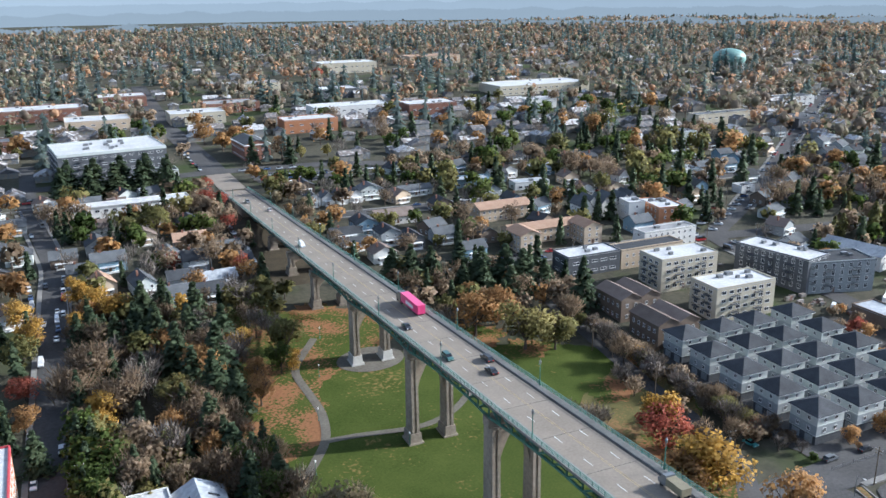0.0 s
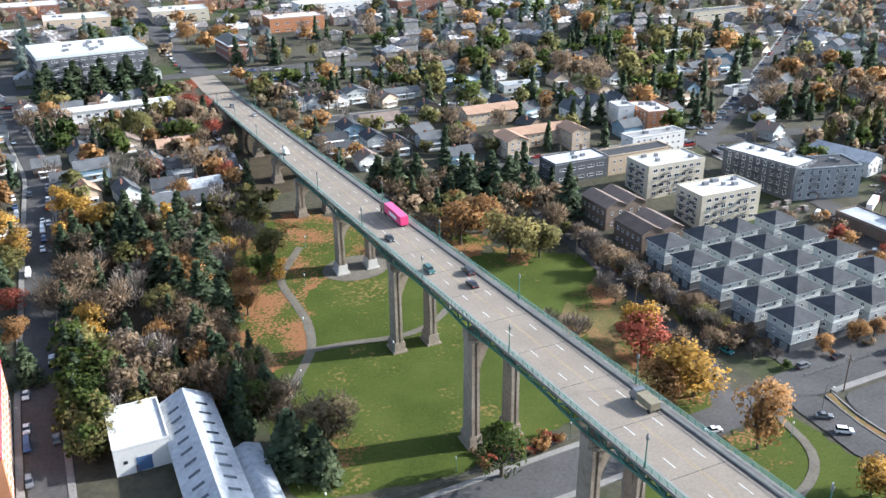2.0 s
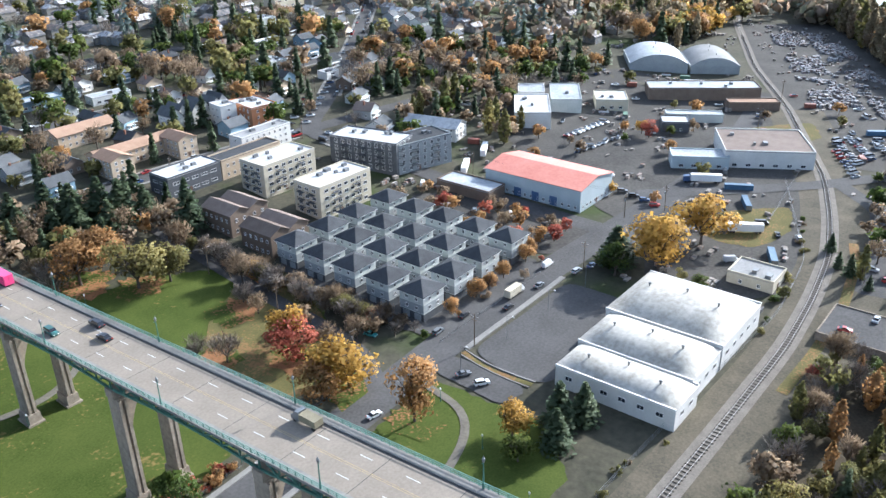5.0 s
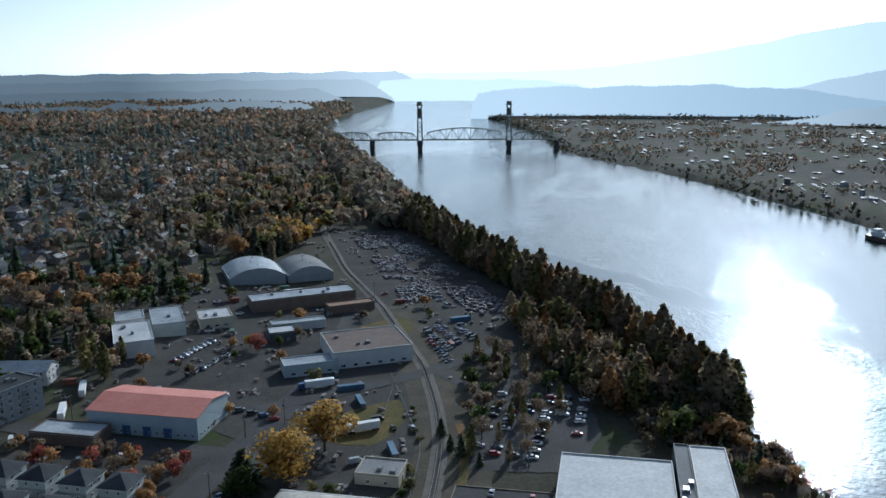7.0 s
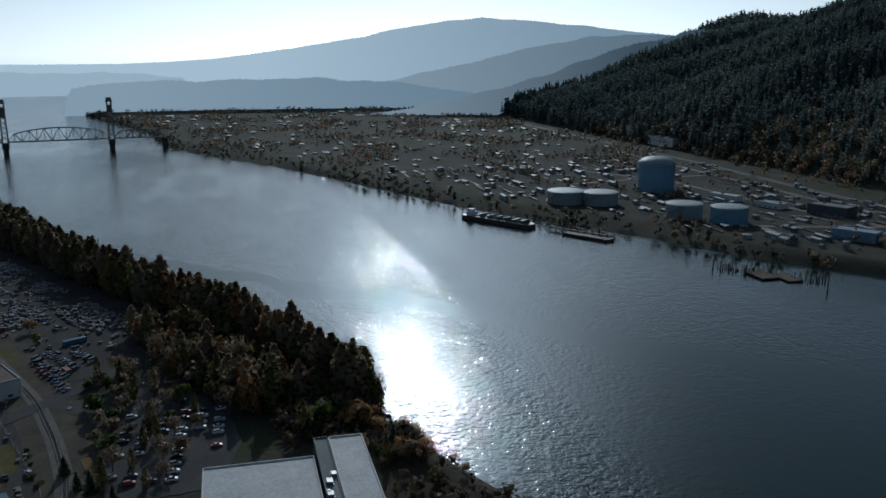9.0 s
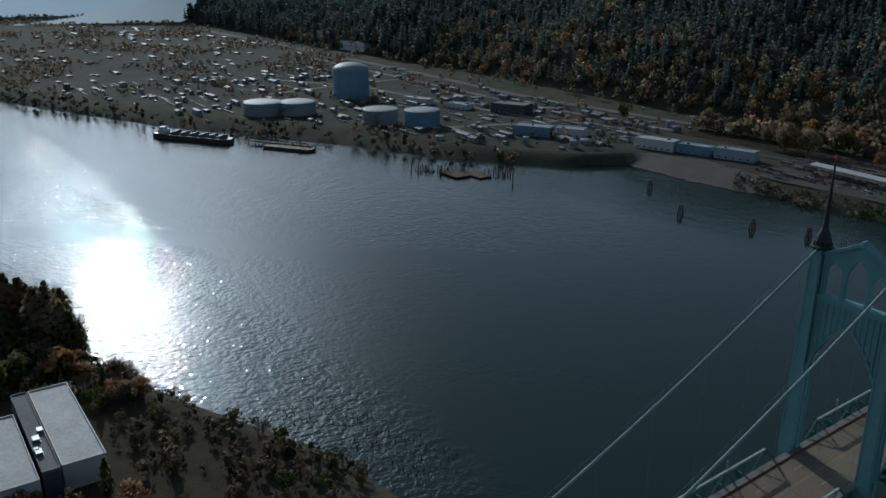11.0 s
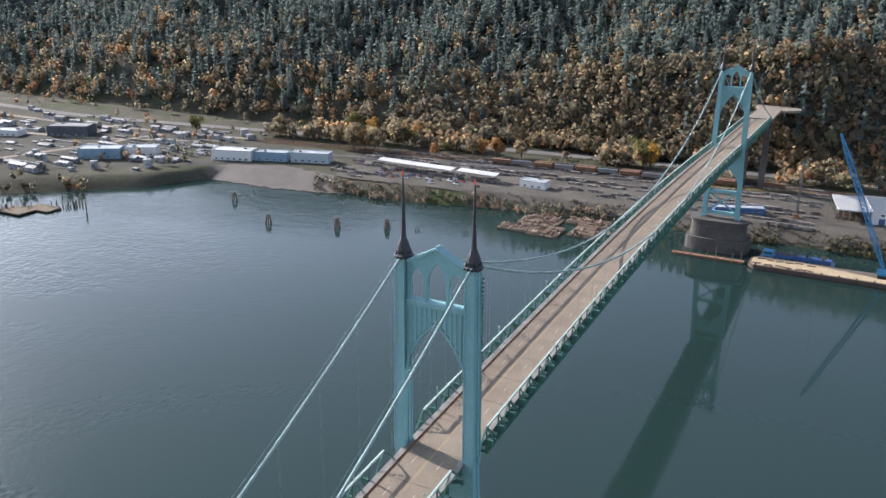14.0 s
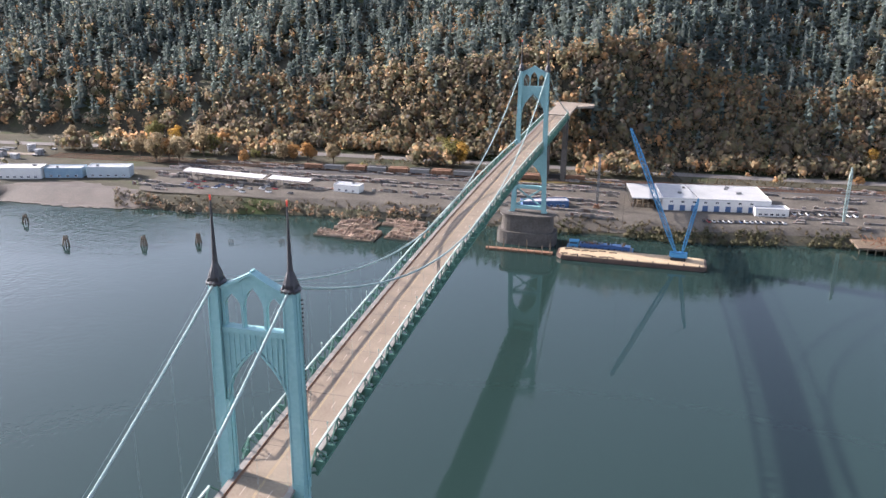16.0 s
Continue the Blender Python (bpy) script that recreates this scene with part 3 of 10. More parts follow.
def patch(name, outline, material, label, dz=0.08, step=4.0, category="ground", ragged=0.6):
    """A plot of ground cover inside an outline, laid over the ground in rings from the middle, its edge a little ragged."""
    pts = [Vector(p) for p in outline]
    mid = sum(pts, Vector((0, 0))) / len(pts)
    edge = []
    for a, b in zip(pts, pts[1:] + pts[:1]):
        k = max(1, int((b - a).length / step))
        edge += [a.lerp(b, i / k) for i in range(k)]
    for _ in range(3):
        edge = [(edge[i - 1] + edge[i] * 2 + edge[(i + 1) % len(edge)]) / 4 for i in range(len(edge))]
    n = len(edge)
    rings = max(3, int(max((p - mid).length for p in edge) / (step * 1.6)))
    vs, fs = [(mid.x, mid.y)], []
    for r in range(1, rings + 1):
        for i, p in enumerate(edge):
            w = 1 + ragged / max(8, (p - mid).length) * math.sin(i * 2.3 + 1.7 * math.sin(i * 0.9)) if r == rings else 1
            q = mid + (p - mid) * (r / rings) * w
            vs.append((q.x, q.y))
    fs = [(0, 1 + i, 1 + (i + 1) % n) for i in range(n)]
    for r in range(rings - 1):
        a, b = 1 + r * n, 1 + (r + 1) * n
        fs += [(a + i, b + i, b + (i + 1) % n, a + (i + 1) % n) for i in range(n)]
    s = Shape().add([(x, y, lift(x, y) + dz) for x, y in vs], fs)
    return sheet(name, s, material, label, category, smooth=True)


TANK_YARD = surface("mossy_tank_yard", (0.03, 0.033, 0.026), (0.085, 0.08, 0.064), 0.02, 0.95, fine=10, spec=0.1)
FAR_YARD = surface("worn_brown_yard", (0.06, 0.054, 0.046), (0.13, 0.118, 0.10), 0.05, 0.95, bump=0.03, fine=12)
# park lawns and leaf litter
patch("lawn", [(45, -402), (52, -296), (14, -290), (-20, -296), (-60, -306), (-86, -330), (-92, -372), (-60, -392), (-10, -404)], GRASS, "mown green park lawn under the viaduct", 0.10, 2.5, "lawn")
patch("leaf_litter", [(58, -345), (28, -360), (22, -392), (-12, -412), (-30, -440), (40, -452), (70, -430), (72, -380)], LEAF_FALL, "orange carpet of fallen leaves on the lawn", 0.16, 2.5)
patch("verge", [(-40, -300), (-28, -320), (-52, -350), (-92, -374), (-96, -352), (-66, -300)], DRY_GRASS, "leaf-strewn brown grass at the park edge", 0.2, 2.5)
patch("lawn", [(-20, -272), (-50, -273.5), (-76, -275), (-76, -254), (-78, -240), (-62, -222), (-14, -226)], GRASS, "green lawn with a curved path beside the street", 0.10, 2.5, "lawn")
strip("park_path", [(14, -424), (27.6, -404), (26.4, -390), (25.6, -374), (28.8, -359), (36.4, -348.6), (43.7, -336.5), (49, -322)], 2.8, PATH_GREY, "grey winding park path", 0.26, "path", 3)
strip("park_path", [(29.5, -359), (19.4, -358.7), (8.2, -356.2), (-1.4, -355.1), (-12.4, -359.4), (-26, -372), (-34, -392)], 2.4, PATH_GREY, "grey park path between the viaduct piers", 0.28, "path", 3)
strip("park_path", [(-72, -276), (-70.4, -270.6), (-70.8, -263.9), (-67.1, -256.8), (-60.1, -252.1), (-51, -249), (-38, -246)], 2.4, PATH_GREY, "grey curved path across the lawn", 0.26, "path", 3)

patch("plaza", [(13 * math.cos(k * 0.5236), -402 + 9 * math.sin(k * 0.5236)) for k in range(12)], PATH_GREY, "round paved plaza about a viaduct pier", 0.3, 2, "plaza", 0.0)
for x, y, r in ((-58, -292, 11), (40, -312, 9), (-59, -316, 9), (-57, -267, 8), (-54, -388, 9), (-42, -404, 11), (-45, -334, 8), (-66, -352, 10), (-85, -364, 6), (26, -416, 8), (34, -378, 10), (46, -362, 9), (52, -385, 10), (20, -438, 12), (30, -452, 10), (8, -446, 9)):
    patch("leaf_litter", [(x + r * (1 + 0.25 * math.sin(3 * k + x)) * math.cos(k * 0.7854), y + r * (1 + 0.2 * math.sin(2 * k + y)) * math.sin(k * 0.7854)) for k in range(8)], LEAF_FALL, "fallen leaves strewn round a tree on the lawn", 0.22, 1.8, "ground", 1.6)
patch("woodland_floor", [(54, -342), (60, -400), (56, -440), (50, -472), (92, -474), (98, -430), (99, -380), (96, -334), (88, -326), (74, -340)], WOODLAND, "dark leaf-strewn floor of the wood", 0.18, 4)
patch("woodland_floor", [(-62, -186), (-100, -187), (-140, -188), (-150, -160), (-152, -120), (-150, -60), (-100, -48), (-60, -60), (-50, -120)], WOODLAND, "dark brown floor of the riverside copse", 0.18, 5)
patch("woodland_floor", [(-262, -150), (-330, -178), (-385, -200), (-378, -160), (-330, -120), (-268, -100)], WOODLAND, "dark floor of the riverside wood", 0.24, 5)
patch("woodland_floor", [(-9, -474), (36, -472), (38, -520), (34, -580), (30, -634), (10, -634), (-9, -560)], WOODLAND, "brown leaf-strewn ground under the viaduct", 0.2, 4)
# streets
strip("street", [(60, -276), (8, -279), (-50, -281.5), (-92, -284.5), (-150, -285.5), (-230, -281), (-300, -278), (-420, -300)], 13, ASPHALT, "grey asphalt street between park and sheds", 0.20)
strip("street", [(-60, -282), (-74, -300), (-78, -330), (-84, -420)], 6, ASPHALT, "narrow asphalt lane beside the townhouses", 0.22)
strip("street", [(-196, -270), (-200, -400), (-198, -440), (-196, -456), (-245, -487), (-325, -546), (-412, -614), (-520, -700), (-700, -840)], 10, ASPHALT, "long asphalt street climbing into the town", 0.24)
strip("street", [(-20, -447), (-80, -466), (-160, -461), (-205, -456), (-330, -440)], 9, ASPHALT, "asphalt cross street among flats", 0.28)
strip("street", [(-30, -560), (-90, -555), (-150, -552), (-230, -545), (-330, -546)], 9, ASPHALT, "grey asphalt residential street", 0.30)
strip("street", [(102, -300), (104, -360), (100, -470), (98, -530), (110, -640), (112, -760)], 9, ASPHALT, "asphalt side street with parked cars", 0.24)
strip("street", [(220, -682), (0, -690), (-70, -684), (-130, -660), (-260, -640)], 14, ASPHALT, "wide asphalt cross street at the head of the bridge", 0.26)
patch("car_park", [(-16, -644), (-66, -642), (-66, -672), (-16, -676)], ASPHALT, "asphalt car park at the head of the viaduct", 0.28, 4, "car park")
strip("street", [(0.5, -636), (1, -660), (1.5, -682)], 15, CONCRETE_ROAD, "pale worn concrete roadway where the viaduct meets the town", 0.34)
strip("street", [(2, -684), (2, -720), (8, -900), (0, -1200)], 16, ASPHALT, "wide asphalt street leading from the bridge into town", 0.30)
patch("car_park", [(-94, -275.5), (-122, -275), (-150, -275), (-150, -250), (-92, -247), (-91, -262)], ASPHALT, "empty asphalt car park", 0.26, 3, "car park", 0.0)
patch("car_park", [(-78, -279), (-90, -278.5), (-87.5, -262), (-88, -250), (-76, -252), (-78, -264)], ASPHALT, "dusty grey parking lot beside a lawn", 0.24, 3, "car park", 0.2)
strip("verge", [(-92, -277), (-89.4, -272), (-88.6, -262), (-90, -251)], 1.7, DRY_GRASS, "narrow planted strip between two parking lots", 0.30, "ground", 3)
patch("yard", [(-236, -340), (-200, -270), (-150, -246), (-190, -206), (-300, -228), (-430, -290), (-420, -400), (-300, -430)], GRAVEL, "stained gravel industrial yard", 0.14, 6, "yard")
patch("verge", [(-214, -232), (-238, -226), (-262, -234), (-246, -252), (-226, -262), (-212, -250)], DRY_GRASS, "rough olive grass between yard and railway", 0.24, 3)
patch("verge", [(-340, -296), (-368, -278), (-384, -262), (-360, -250), (-338, -264)], DRY_GRASS, "rough grass behind a warehouse", 0.24, 3)
patch("yard", [(-320, -250), (-620, -390), (-660, -330), (-440, -200), (-330, -190)], GRAVEL, "dusty grey scrapyard ground", 0.16, 6, "yard")
patch("yard", [(-92, -291), (-126, -289), (-158, -290), (-160, -330), (-158, -366), (-124, -366), (-91, -364), (-90, -330)], ASPHALT, "dark asphalt drives between the townhouses", 0.20, 3, "yard")
patch("yard", [(-163, -291), (-190, -287), (-200, -300), (-200, -345), (-180, -368), (-164, -366)], GRAVEL, "worn gravel ground beside the townhouses", 0.20, 3, "yard")
strip("street", [(-238, -292), (-268, -258), (-294, -232), (-335, -200)], 9, ASPHALT, "worn asphalt yard road crossing the railway", 0.36, "road", 4)
strip("street", [(-300, -226), (-278, -203), (-250, -197), (-215, -190)], 8, ASPHALT, "asphalt drive to the riverside car park", 0.32, "road", 4)
patch("car_park", [(-200, -196), (-330, -190), (-300, -158), (-240, -146), (-205, -156)], ASPHALT, "asphalt car park among trees", 0.20, 4, "car park")
strip("verge", [(60, -199), (-60, -197), (-152, -194), (-223, -202), (-290, -224), (-403, -278)], 30, DIRT, "brown stony railway verge", 0.16, "ground", 8)
strip("verge", [(-128, -193.5), (-152, -192.5), (-185, -193), (-223, -198.5), (-240, -204)], 3.4, DRY_GRASS, "strip of mossy grass beside the railway", 0.3, "ground", 4)
patch("mud_bank", [(-392, 352), (-330, 352), (-290, 357), (-262, 366), (-290, 384), (-340, 392), (-384, 376)], MUD, "dark brown mud flat at the water's edge", 0.28, 4, "ground", 2.5)
patch("river_bank", [(-128, -50), (-150, -46), (-176, -54), (-205, -70), (-236, -82), (-268, -98), (-266, -140), (-205, -118), (-153, -112), (-118, -80)], WOODLAND, "dark brown earth of the wooded near bank", 0.32, 4, "ground", 2.0)
patch("yard", [(-290, 380), (-160, 392), (60, 396), (230, 425), (260, 520), (0, 515), (-300, 470)], FAR_YARD, "grey gravel yards along the far bank", 0.2, 8, "yard")
patch("yard", [(-900, 130), (-560, 250), (-420, 345), (-330, 400), (-420, 450), (-900, 440), (-1250, 430), (-1200, 60)], TANK_YARD, "brown industrial ground around storage tanks", 0.2, 15, "yard")
patch("verge", [(-30, 484), (10, 491), (46, 499), (46, 512), (4, 506), (-32, 497)], DRY_GRASS, "grassy embankment under the far end of the bridge", 0.7, 4)
strip("highway", [(-1700, 480), (-960, 486), (-656, 474), (-400, 508), (-260, 530), (-100, 541), (100, 548), (300, 566), (700, 594)], 13, HIGHWAY, "pale highway at the foot of the wooded hill", 0.5, "road", 20)
for line in ([(-930, 300), (-830, 360), (-700, 372), (-560, 395), (-450, 440)], [(-1150, 440), (-850, 440), (-640, 440), (-430, 462)], [(-560, 300), (-540, 360), (-520, 440)], [(-830, 230), (-850, 330), (-860, 440)]):
    strip("street", line, 7, CONCRETE_ROAD, "pale service road through the tank yards", 0.5, "road", 10)
strip("street", [(-420, 420), (-200, 470), (0, 500), (260, 520)], 9, ASPHALT, "asphalt access road on the far bank", 0.5, "road", 10)

# ---- the suspension bridge ----
SPAN, HALF = 368.0, 7.9


def deck_z(y):
    if y < 0:
        return 62.0 + 0.060 * y
    if y <= SPAN:
        return 62.0 + 4.2 * (1 - ((y - SPAN / 2) / (SPAN / 2)) ** 2)
    return 62.0 - 0.028 * (y - SPAN)


bridge = thing("suspension_bridge", (0, 0, 0), 0, "tall blue-green gothic suspension bridge across the river", "bridge")


def ribbon(x0, x1, z0, z1, ys):
    """A continuous strip of deck that follows the grade."""
    vs = [(x, y, deck_z(y) + z) for y in ys for x, z in ((x0, z0), (x1, z0), (x1, z1), (x0, z1))]
    n = len(ys)
    fs = [(4 * i + k, 4 * i + (k + 1) % 4, 4 * i + 4 + (k + 1) % 4, 4 * i + 4 + k) for i in range(n - 1) for k in range(4)]
    return Shape().add(vs, fs + [(3, 2, 1, 0), (4 * n - 4, 4 * n - 3, 4 * n - 2, 4 * n - 1)])


main_ys = list(np.arange(-132, 504, 6.0))
part("roadway", ribbon(-6.0, 6.0, -0.5, 0.0, main_ys), MAIN_ROAD, bridge, "worn pinkish concrete roadway")
for sx in (-1, 1):
    a, b = sorted((sx * 6.1, sx * 7.5))
    part("sidewalk", ribbon(a, b, -0.3, 0.22, main_ys), PAVING, bridge)
    c, d = sorted((sx * 5.98, sx * 6.1))
    part("kerb", ribbon(c, d, -0.3, 0.25, main_ys), RUST, bridge, "rust-stained kerb")
joint = Shape().box(-5.9, 5.9, -0.07, 0.07, -0.2, 0.015).mesh("expansion_joint", PIER_STONE)
for y in np.arange(-120, 500, 12.0):
    part("expansion_joint", joint, parent=bridge, at=pose(0, y, deck_z(y)))
part("gutter", ribbon(-5.97, -5.45, -0.3, 0.008, main_ys), RUST, bridge, "dark rust-stained gutter strip")
for dx in (-0.18, 0.18):
    part("centre_line", ribbon(dx - 0.05, dx + 0.05, -0.03, 0.015, main_ys), bpy.data.materials.get("yellow_line_paint") or surface("yellow_line_paint", (0.30, 0.23, 0.12), (0.42, 0.32, 0.16), 1, 0.7), bridge)
lane = Shape().box(-0.06, 0.06, 0, 3, -0.05, 0.012).mesh("lane_marking", OLD_LINE)
for y in np.arange(-126, 490, 12.0):
    for x in (-3.0, 3.0):
        part("lane_marking", lane, parent=bridge, at=pose(x, y, deck_z(y), math.degrees(math.atan2(deck_z(y + 3) - deck_z(y), 3))))


def truss_side(x, ys, top, low):
    """One stiffening truss: chords, posts, diagonals and the outer brackets."""
    ch, low_ch, web = Shape(), Shape(), Shape()
    for i, (a, b) in enumerate(zip(ys, ys[1:])):
        za, zb = deck_z(a), deck_z(b)
        web.beam((x, a, za + low), (x, a, za + top), 0.3)
        if i % 2:
            web.beam((x, a, za + low), (x, b, zb + top), 0.28)
        else:
            web.beam((x, a, za + top), (x, b, zb + low), 0.28)
        o = math.copysign(1.9, x)
        web.slab([(x, za - 2.6), (x + o, za - 0.2), (x + o, za + 0.3), (x, za + 0.3)] if x > 0 else [(x, za + 0.3), (x + o, za + 0.3), (x + o, za - 0.2), (x, za - 2.6)], "y", a - 0.22, a + 0.22)
        web.beam((x, a, za + top), (x + o * 0.95, a, za + 0.2), 0.22)
    # the top chord ends in a sloping post at either end
    za, zb = deck_z(ys[0]), deck_z(ys[-1])
    web.beam((x, ys[0] - 3.4, za + 0.1), (x, ys[0], za + top), 0.36).beam((x, ys[-1] + 3.4, zb + 0.1), (x, ys[-1], zb + top), 0.36)
    for c, dz, w in ((ch, top, 0.21), (low_ch, low, 0.3)):
        k = len(ys)
        c.add([(x + dx * w, y, deck_z(y) + dz + du * w) for y in ys for dx, du in ((-1, -1), (1, -1), (1, 1), (-1, 1))],
              [(4 * i + j, 4 * i + (j + 1) % 4, 4 * i + 4 + (j + 1) % 4, 4 * i + 4 + j) for i in range(k - 1) for j in range(4)] + [(3, 2, 1, 0), (4 * k - 4, 4 * k - 3, 4 * k - 2, 4 * k - 1)])
    # the top chord is coloured paler than the web and bottom chord
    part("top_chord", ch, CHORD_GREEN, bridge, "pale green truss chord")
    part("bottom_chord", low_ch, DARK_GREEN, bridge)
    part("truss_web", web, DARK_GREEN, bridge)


for sx in (-1, 1):
    for ys in (np.arange(-131, -7, 6.1), np.arange(8.6, 361, 6.4), np.arange(377, 500, 6.1)):
        truss_side(sx * 7.95, list(ys), 3.35, -3.2)
floor_beams = Shape()
for y in np.arange(-130, 500, 6.35):
    floor_beams.box(-7.6, 7.6, y - 0.25, y + 0.25, deck_z(y) - 2.2, deck_z(y) - 0.5)
    floor_beams.beam((-7.6, y, deck_z(y) - 3.2), (7.6, y + 6.35, deck_z(y) - 3.2), 0.4)
tagged(part("floor_beam", floor_beams, DARK_GREEN, bridge), kind="stuff")

# slim lamp posts on the top chords
LAMP_POST = Shape().tube((0, 0, 3.4), (0, 0, 5.2), 0.09, 0.06, 6).lathe([(0.05, 5.15), (0.2, 5.25), (0.22, 5.6), (0.12, 5.8), (0.02, 5.9)], 8).mesh("lamp_post", CHORD_GREEN)
for sx in (-1, 1):
    for y in list(np.arange(-128.6, -8, 36)) + list(np.arange(15.5, 360, 36)) + list(np.arange(384, 500, 36)):
        part("lamp_post", LAMP_POST, parent=bridge, at=pose(sx * 7.95, y, deck_z(y)))


def arch_panel(half, spring, crown, top, n=14):
    """Outline (x, z) of a spandrel panel above a pointed arch between the tower legs."""
    pts = [(-half, spring)]
    for i in range(1, n):
        t = i / n
        x = -half + half * t
        pts.append((x, spring + (crown - spring) * t ** 0.54))
    pts += [(0, crown)]
    pts += [(-x, z) for x, z in reversed(pts[:-1])]
    return pts, [(half, top), (-half, top)]


def panel_above(s, half, spring, crown, top, y0, y1, n=14):
    edge, _ = arch_panel(half, spring, crown, top, n)
    for (xa, za), (xb, zb) in zip(edge, edge[1:]):
        s.slab([(xa, za), (xb, zb), (xb, top), (xa, top)], "y", y0, y1)


def tower(y0, base_z):
    t = part("tower", Shape().box(-HALF - 1.2, HALF + 1.2, y0 - 1.6, y0 + 1.6, deck_z(y0) - 2.6, deck_z(y0) - 0.7), BRIDGE_GREEN, bridge, "blue-green riveted steel gothic tower")
    for sx in (-1, 1):
        leg = Shape()
        rows = [(base_z, 2.6, 10.2), (20, 2.3, 9.6), (deck_z(y0), 1.7, 8.3), (84, 1.5, 8.05), (104.5, 1.3, 7.9), (105.6, 1.6, 7.9)]
        for (za, wa, xa), (zb, wb, xb) in zip(rows, rows[1:]):
            for dy0, dy1 in ((-1.7, -0.6), (0.6, 1.7)):
                leg.add([(sx * xa + k * wa * 0.62, y0 + dy, za) for dy in (dy0, dy1) for k in (-1, 1)] + [(sx * xb + k * wb * 0.62, y0 + dy, zb) for dy in (dy0, dy1) for k in (-1, 1)],
                        [(0, 2, 3, 1), (4, 5, 7, 6), (0, 1, 5, 4), (2, 6, 7, 3), (0, 4, 6, 2), (1, 3, 7, 5)])
            leg.add([(sx * xa + k * wa * 0.5, y0 + dy, za) for dy in (-0.9, 0.9) for k in (-1, 1)] + [(sx * xb + k * wb * 0.5, y0 + dy, zb) for dy in (-0.9, 0.9) for k in (-1, 1)],
                    [(0, 2, 3, 1), (4, 5, 7, 6), (0, 1, 5, 4), (2, 6, 7, 3), (0, 4, 6, 2), (1, 3, 7, 5)])
        # corner ribs that give the leg its stepped outline
        for kx in (-1, 1):
            for ky in (-1, 1):
                leg.beam((sx * 8.3 + kx * 1.2, y0 + ky * 1.75, deck_z(y0)), (sx * 7.9 + kx * 0.95, y0 + ky * 1.75, 104.5), 0.26)
        part("leg", leg, BRIDGE_GREEN, t)
        plate = Shape()
        for ky in (-1, 1):
            plate.box(sx * 8.3 - 1.3, sx * 8.3 + 1.3, y0 + ky * 1.2 - 0.65, y0 + ky * 1.2 + 0.65, deck_z(y0) - 1.0, deck_z(y0) + 1.2)
        part("leg_footing", plate, BRIDGE_GREEN, t)
        rungs = Shape()
        for z in np.arange(66, 103, 0.9):
            rungs.box(sx * 8.1 + sx * 1.0, sx * 8.1 + sx * 1.3, y0 + 1.7, y0 + 2.1, z, z + 0.3)
        part("ladder", rungs, BLACK, t)
    inner = 6.95
    portal = Shape()
    panel_above(portal, inner, 81.5, 93.0, 96.2, y0 - 0.7, y0 + 0.7, 16)
    part("portal_panel", portal, BRIDGE_GREEN, t)
    ribs = Shape()
    for i in range(-5, 6):
        x = i * 1.15
        k = 1 - abs(x) / inner
        zlow = 80.5 + 12 * max(k, 0) ** 0.54
        ribs.box(x - 0.17, x + 0.17, y0 - 0.95, y0 + 0.95, zlow, 96.0)
    edge, _ = arch_panel(inner, 80.5, 92.5, 96, 16)
    for (xa, za), (xb, zb) in zip(edge, edge[1:]):
        ribs.beam((xa, y0 - 0.8, za), (xb, y0 - 0.8, zb), 0.4, 0.4)
        ribs.beam((xa, y0 + 0.8, za), (xb, y0 + 0.8, zb), 0.4, 0.4)
    part("portal_rib", ribs, BRIDGE_GREEN, t)
    strut = Shape().box(-inner, inner, y0 - 1.15, y0 + 1.15, 96.4, 96.75).box(-inner, inner, y0 - 1.04, y0 + 1.04, 95.6, 96.4)
    part("strut", strut, BRIDGE_GREEN, t)
    # three pointed lights under a gable
    crown = Shape()
    for cx, hw, top in ((-4.5, 1.9, 105.0), (0, 2.2, 106.6), (4.5, 1.9, 105.0)):
        n = 8
        for side in (-1, 1):
            for i in range(n):
                a, b = i / n, (i + 1) / n
                xa, xb = cx + side * hw * (1 - a), cx + side * hw * (1 - b)
                za, zb = (100.4 + (top - 1.2 - 100.4) * q ** 0.46 for q in (a, b))
                ca, cb = (max(104.9, 104.9 + 3.3 * (1 - abs(x) / 6.6) ** 1.3) for x in (xa, xb))
                crown.slab([(xa, za), (xb, zb), (xb, cb), (xa, ca)] if side < 0 else [(xb, zb), (xa, za), (xa, ca), (xb, cb)], "y", y0 - 0.55, y0 + 0.55)
    for x in (-6.5, -2.4, 2.4, 6.5):
        cap = 104.9 + 3.3 * max(0, 1 - abs(x) / 6.6) ** 1.3
        crown.box(x - 0.28, x + 0.28, y0 - 0.6, y0 + 0.6, 96.4, cap)
    part("crown_arcade", crown, BRIDGE_GREEN, t)
    gable = Shape()
    xs = np.linspace(-6.8, 6.8, 18)
    zs = [104.9 + 3.4 * (1 - abs(x) / 6.8) ** 1.3 for x in xs]
    for xa, za, xb, zb in zip(xs, zs, xs[1:], zs[1:]):
        gable.slab([(xa, za), (xb, zb), (xb, zb + 0.6), (xa, za + 0.6)], "y", y0 - 1.15, y0 + 1.15)
    gable.box(-0.2, 0.2, y0 - 0.9, y0 + 0.9, 108.2, 109.0)
    part("gable", gable, BRIDGE_GREEN, t)
    # lower bracing under the deck
    low = Shape()
    panel_above(low, 7.6, 40, 50, 56, y0 - 0.8, y0 + 0.8, 12)
    low.box(-9, 9, y0 - 1, y0 + 1, 34, 36).box(-9.4, 9.4, y0 - 1.2, y0 + 1.2, base_z + 2, base_z + 4)
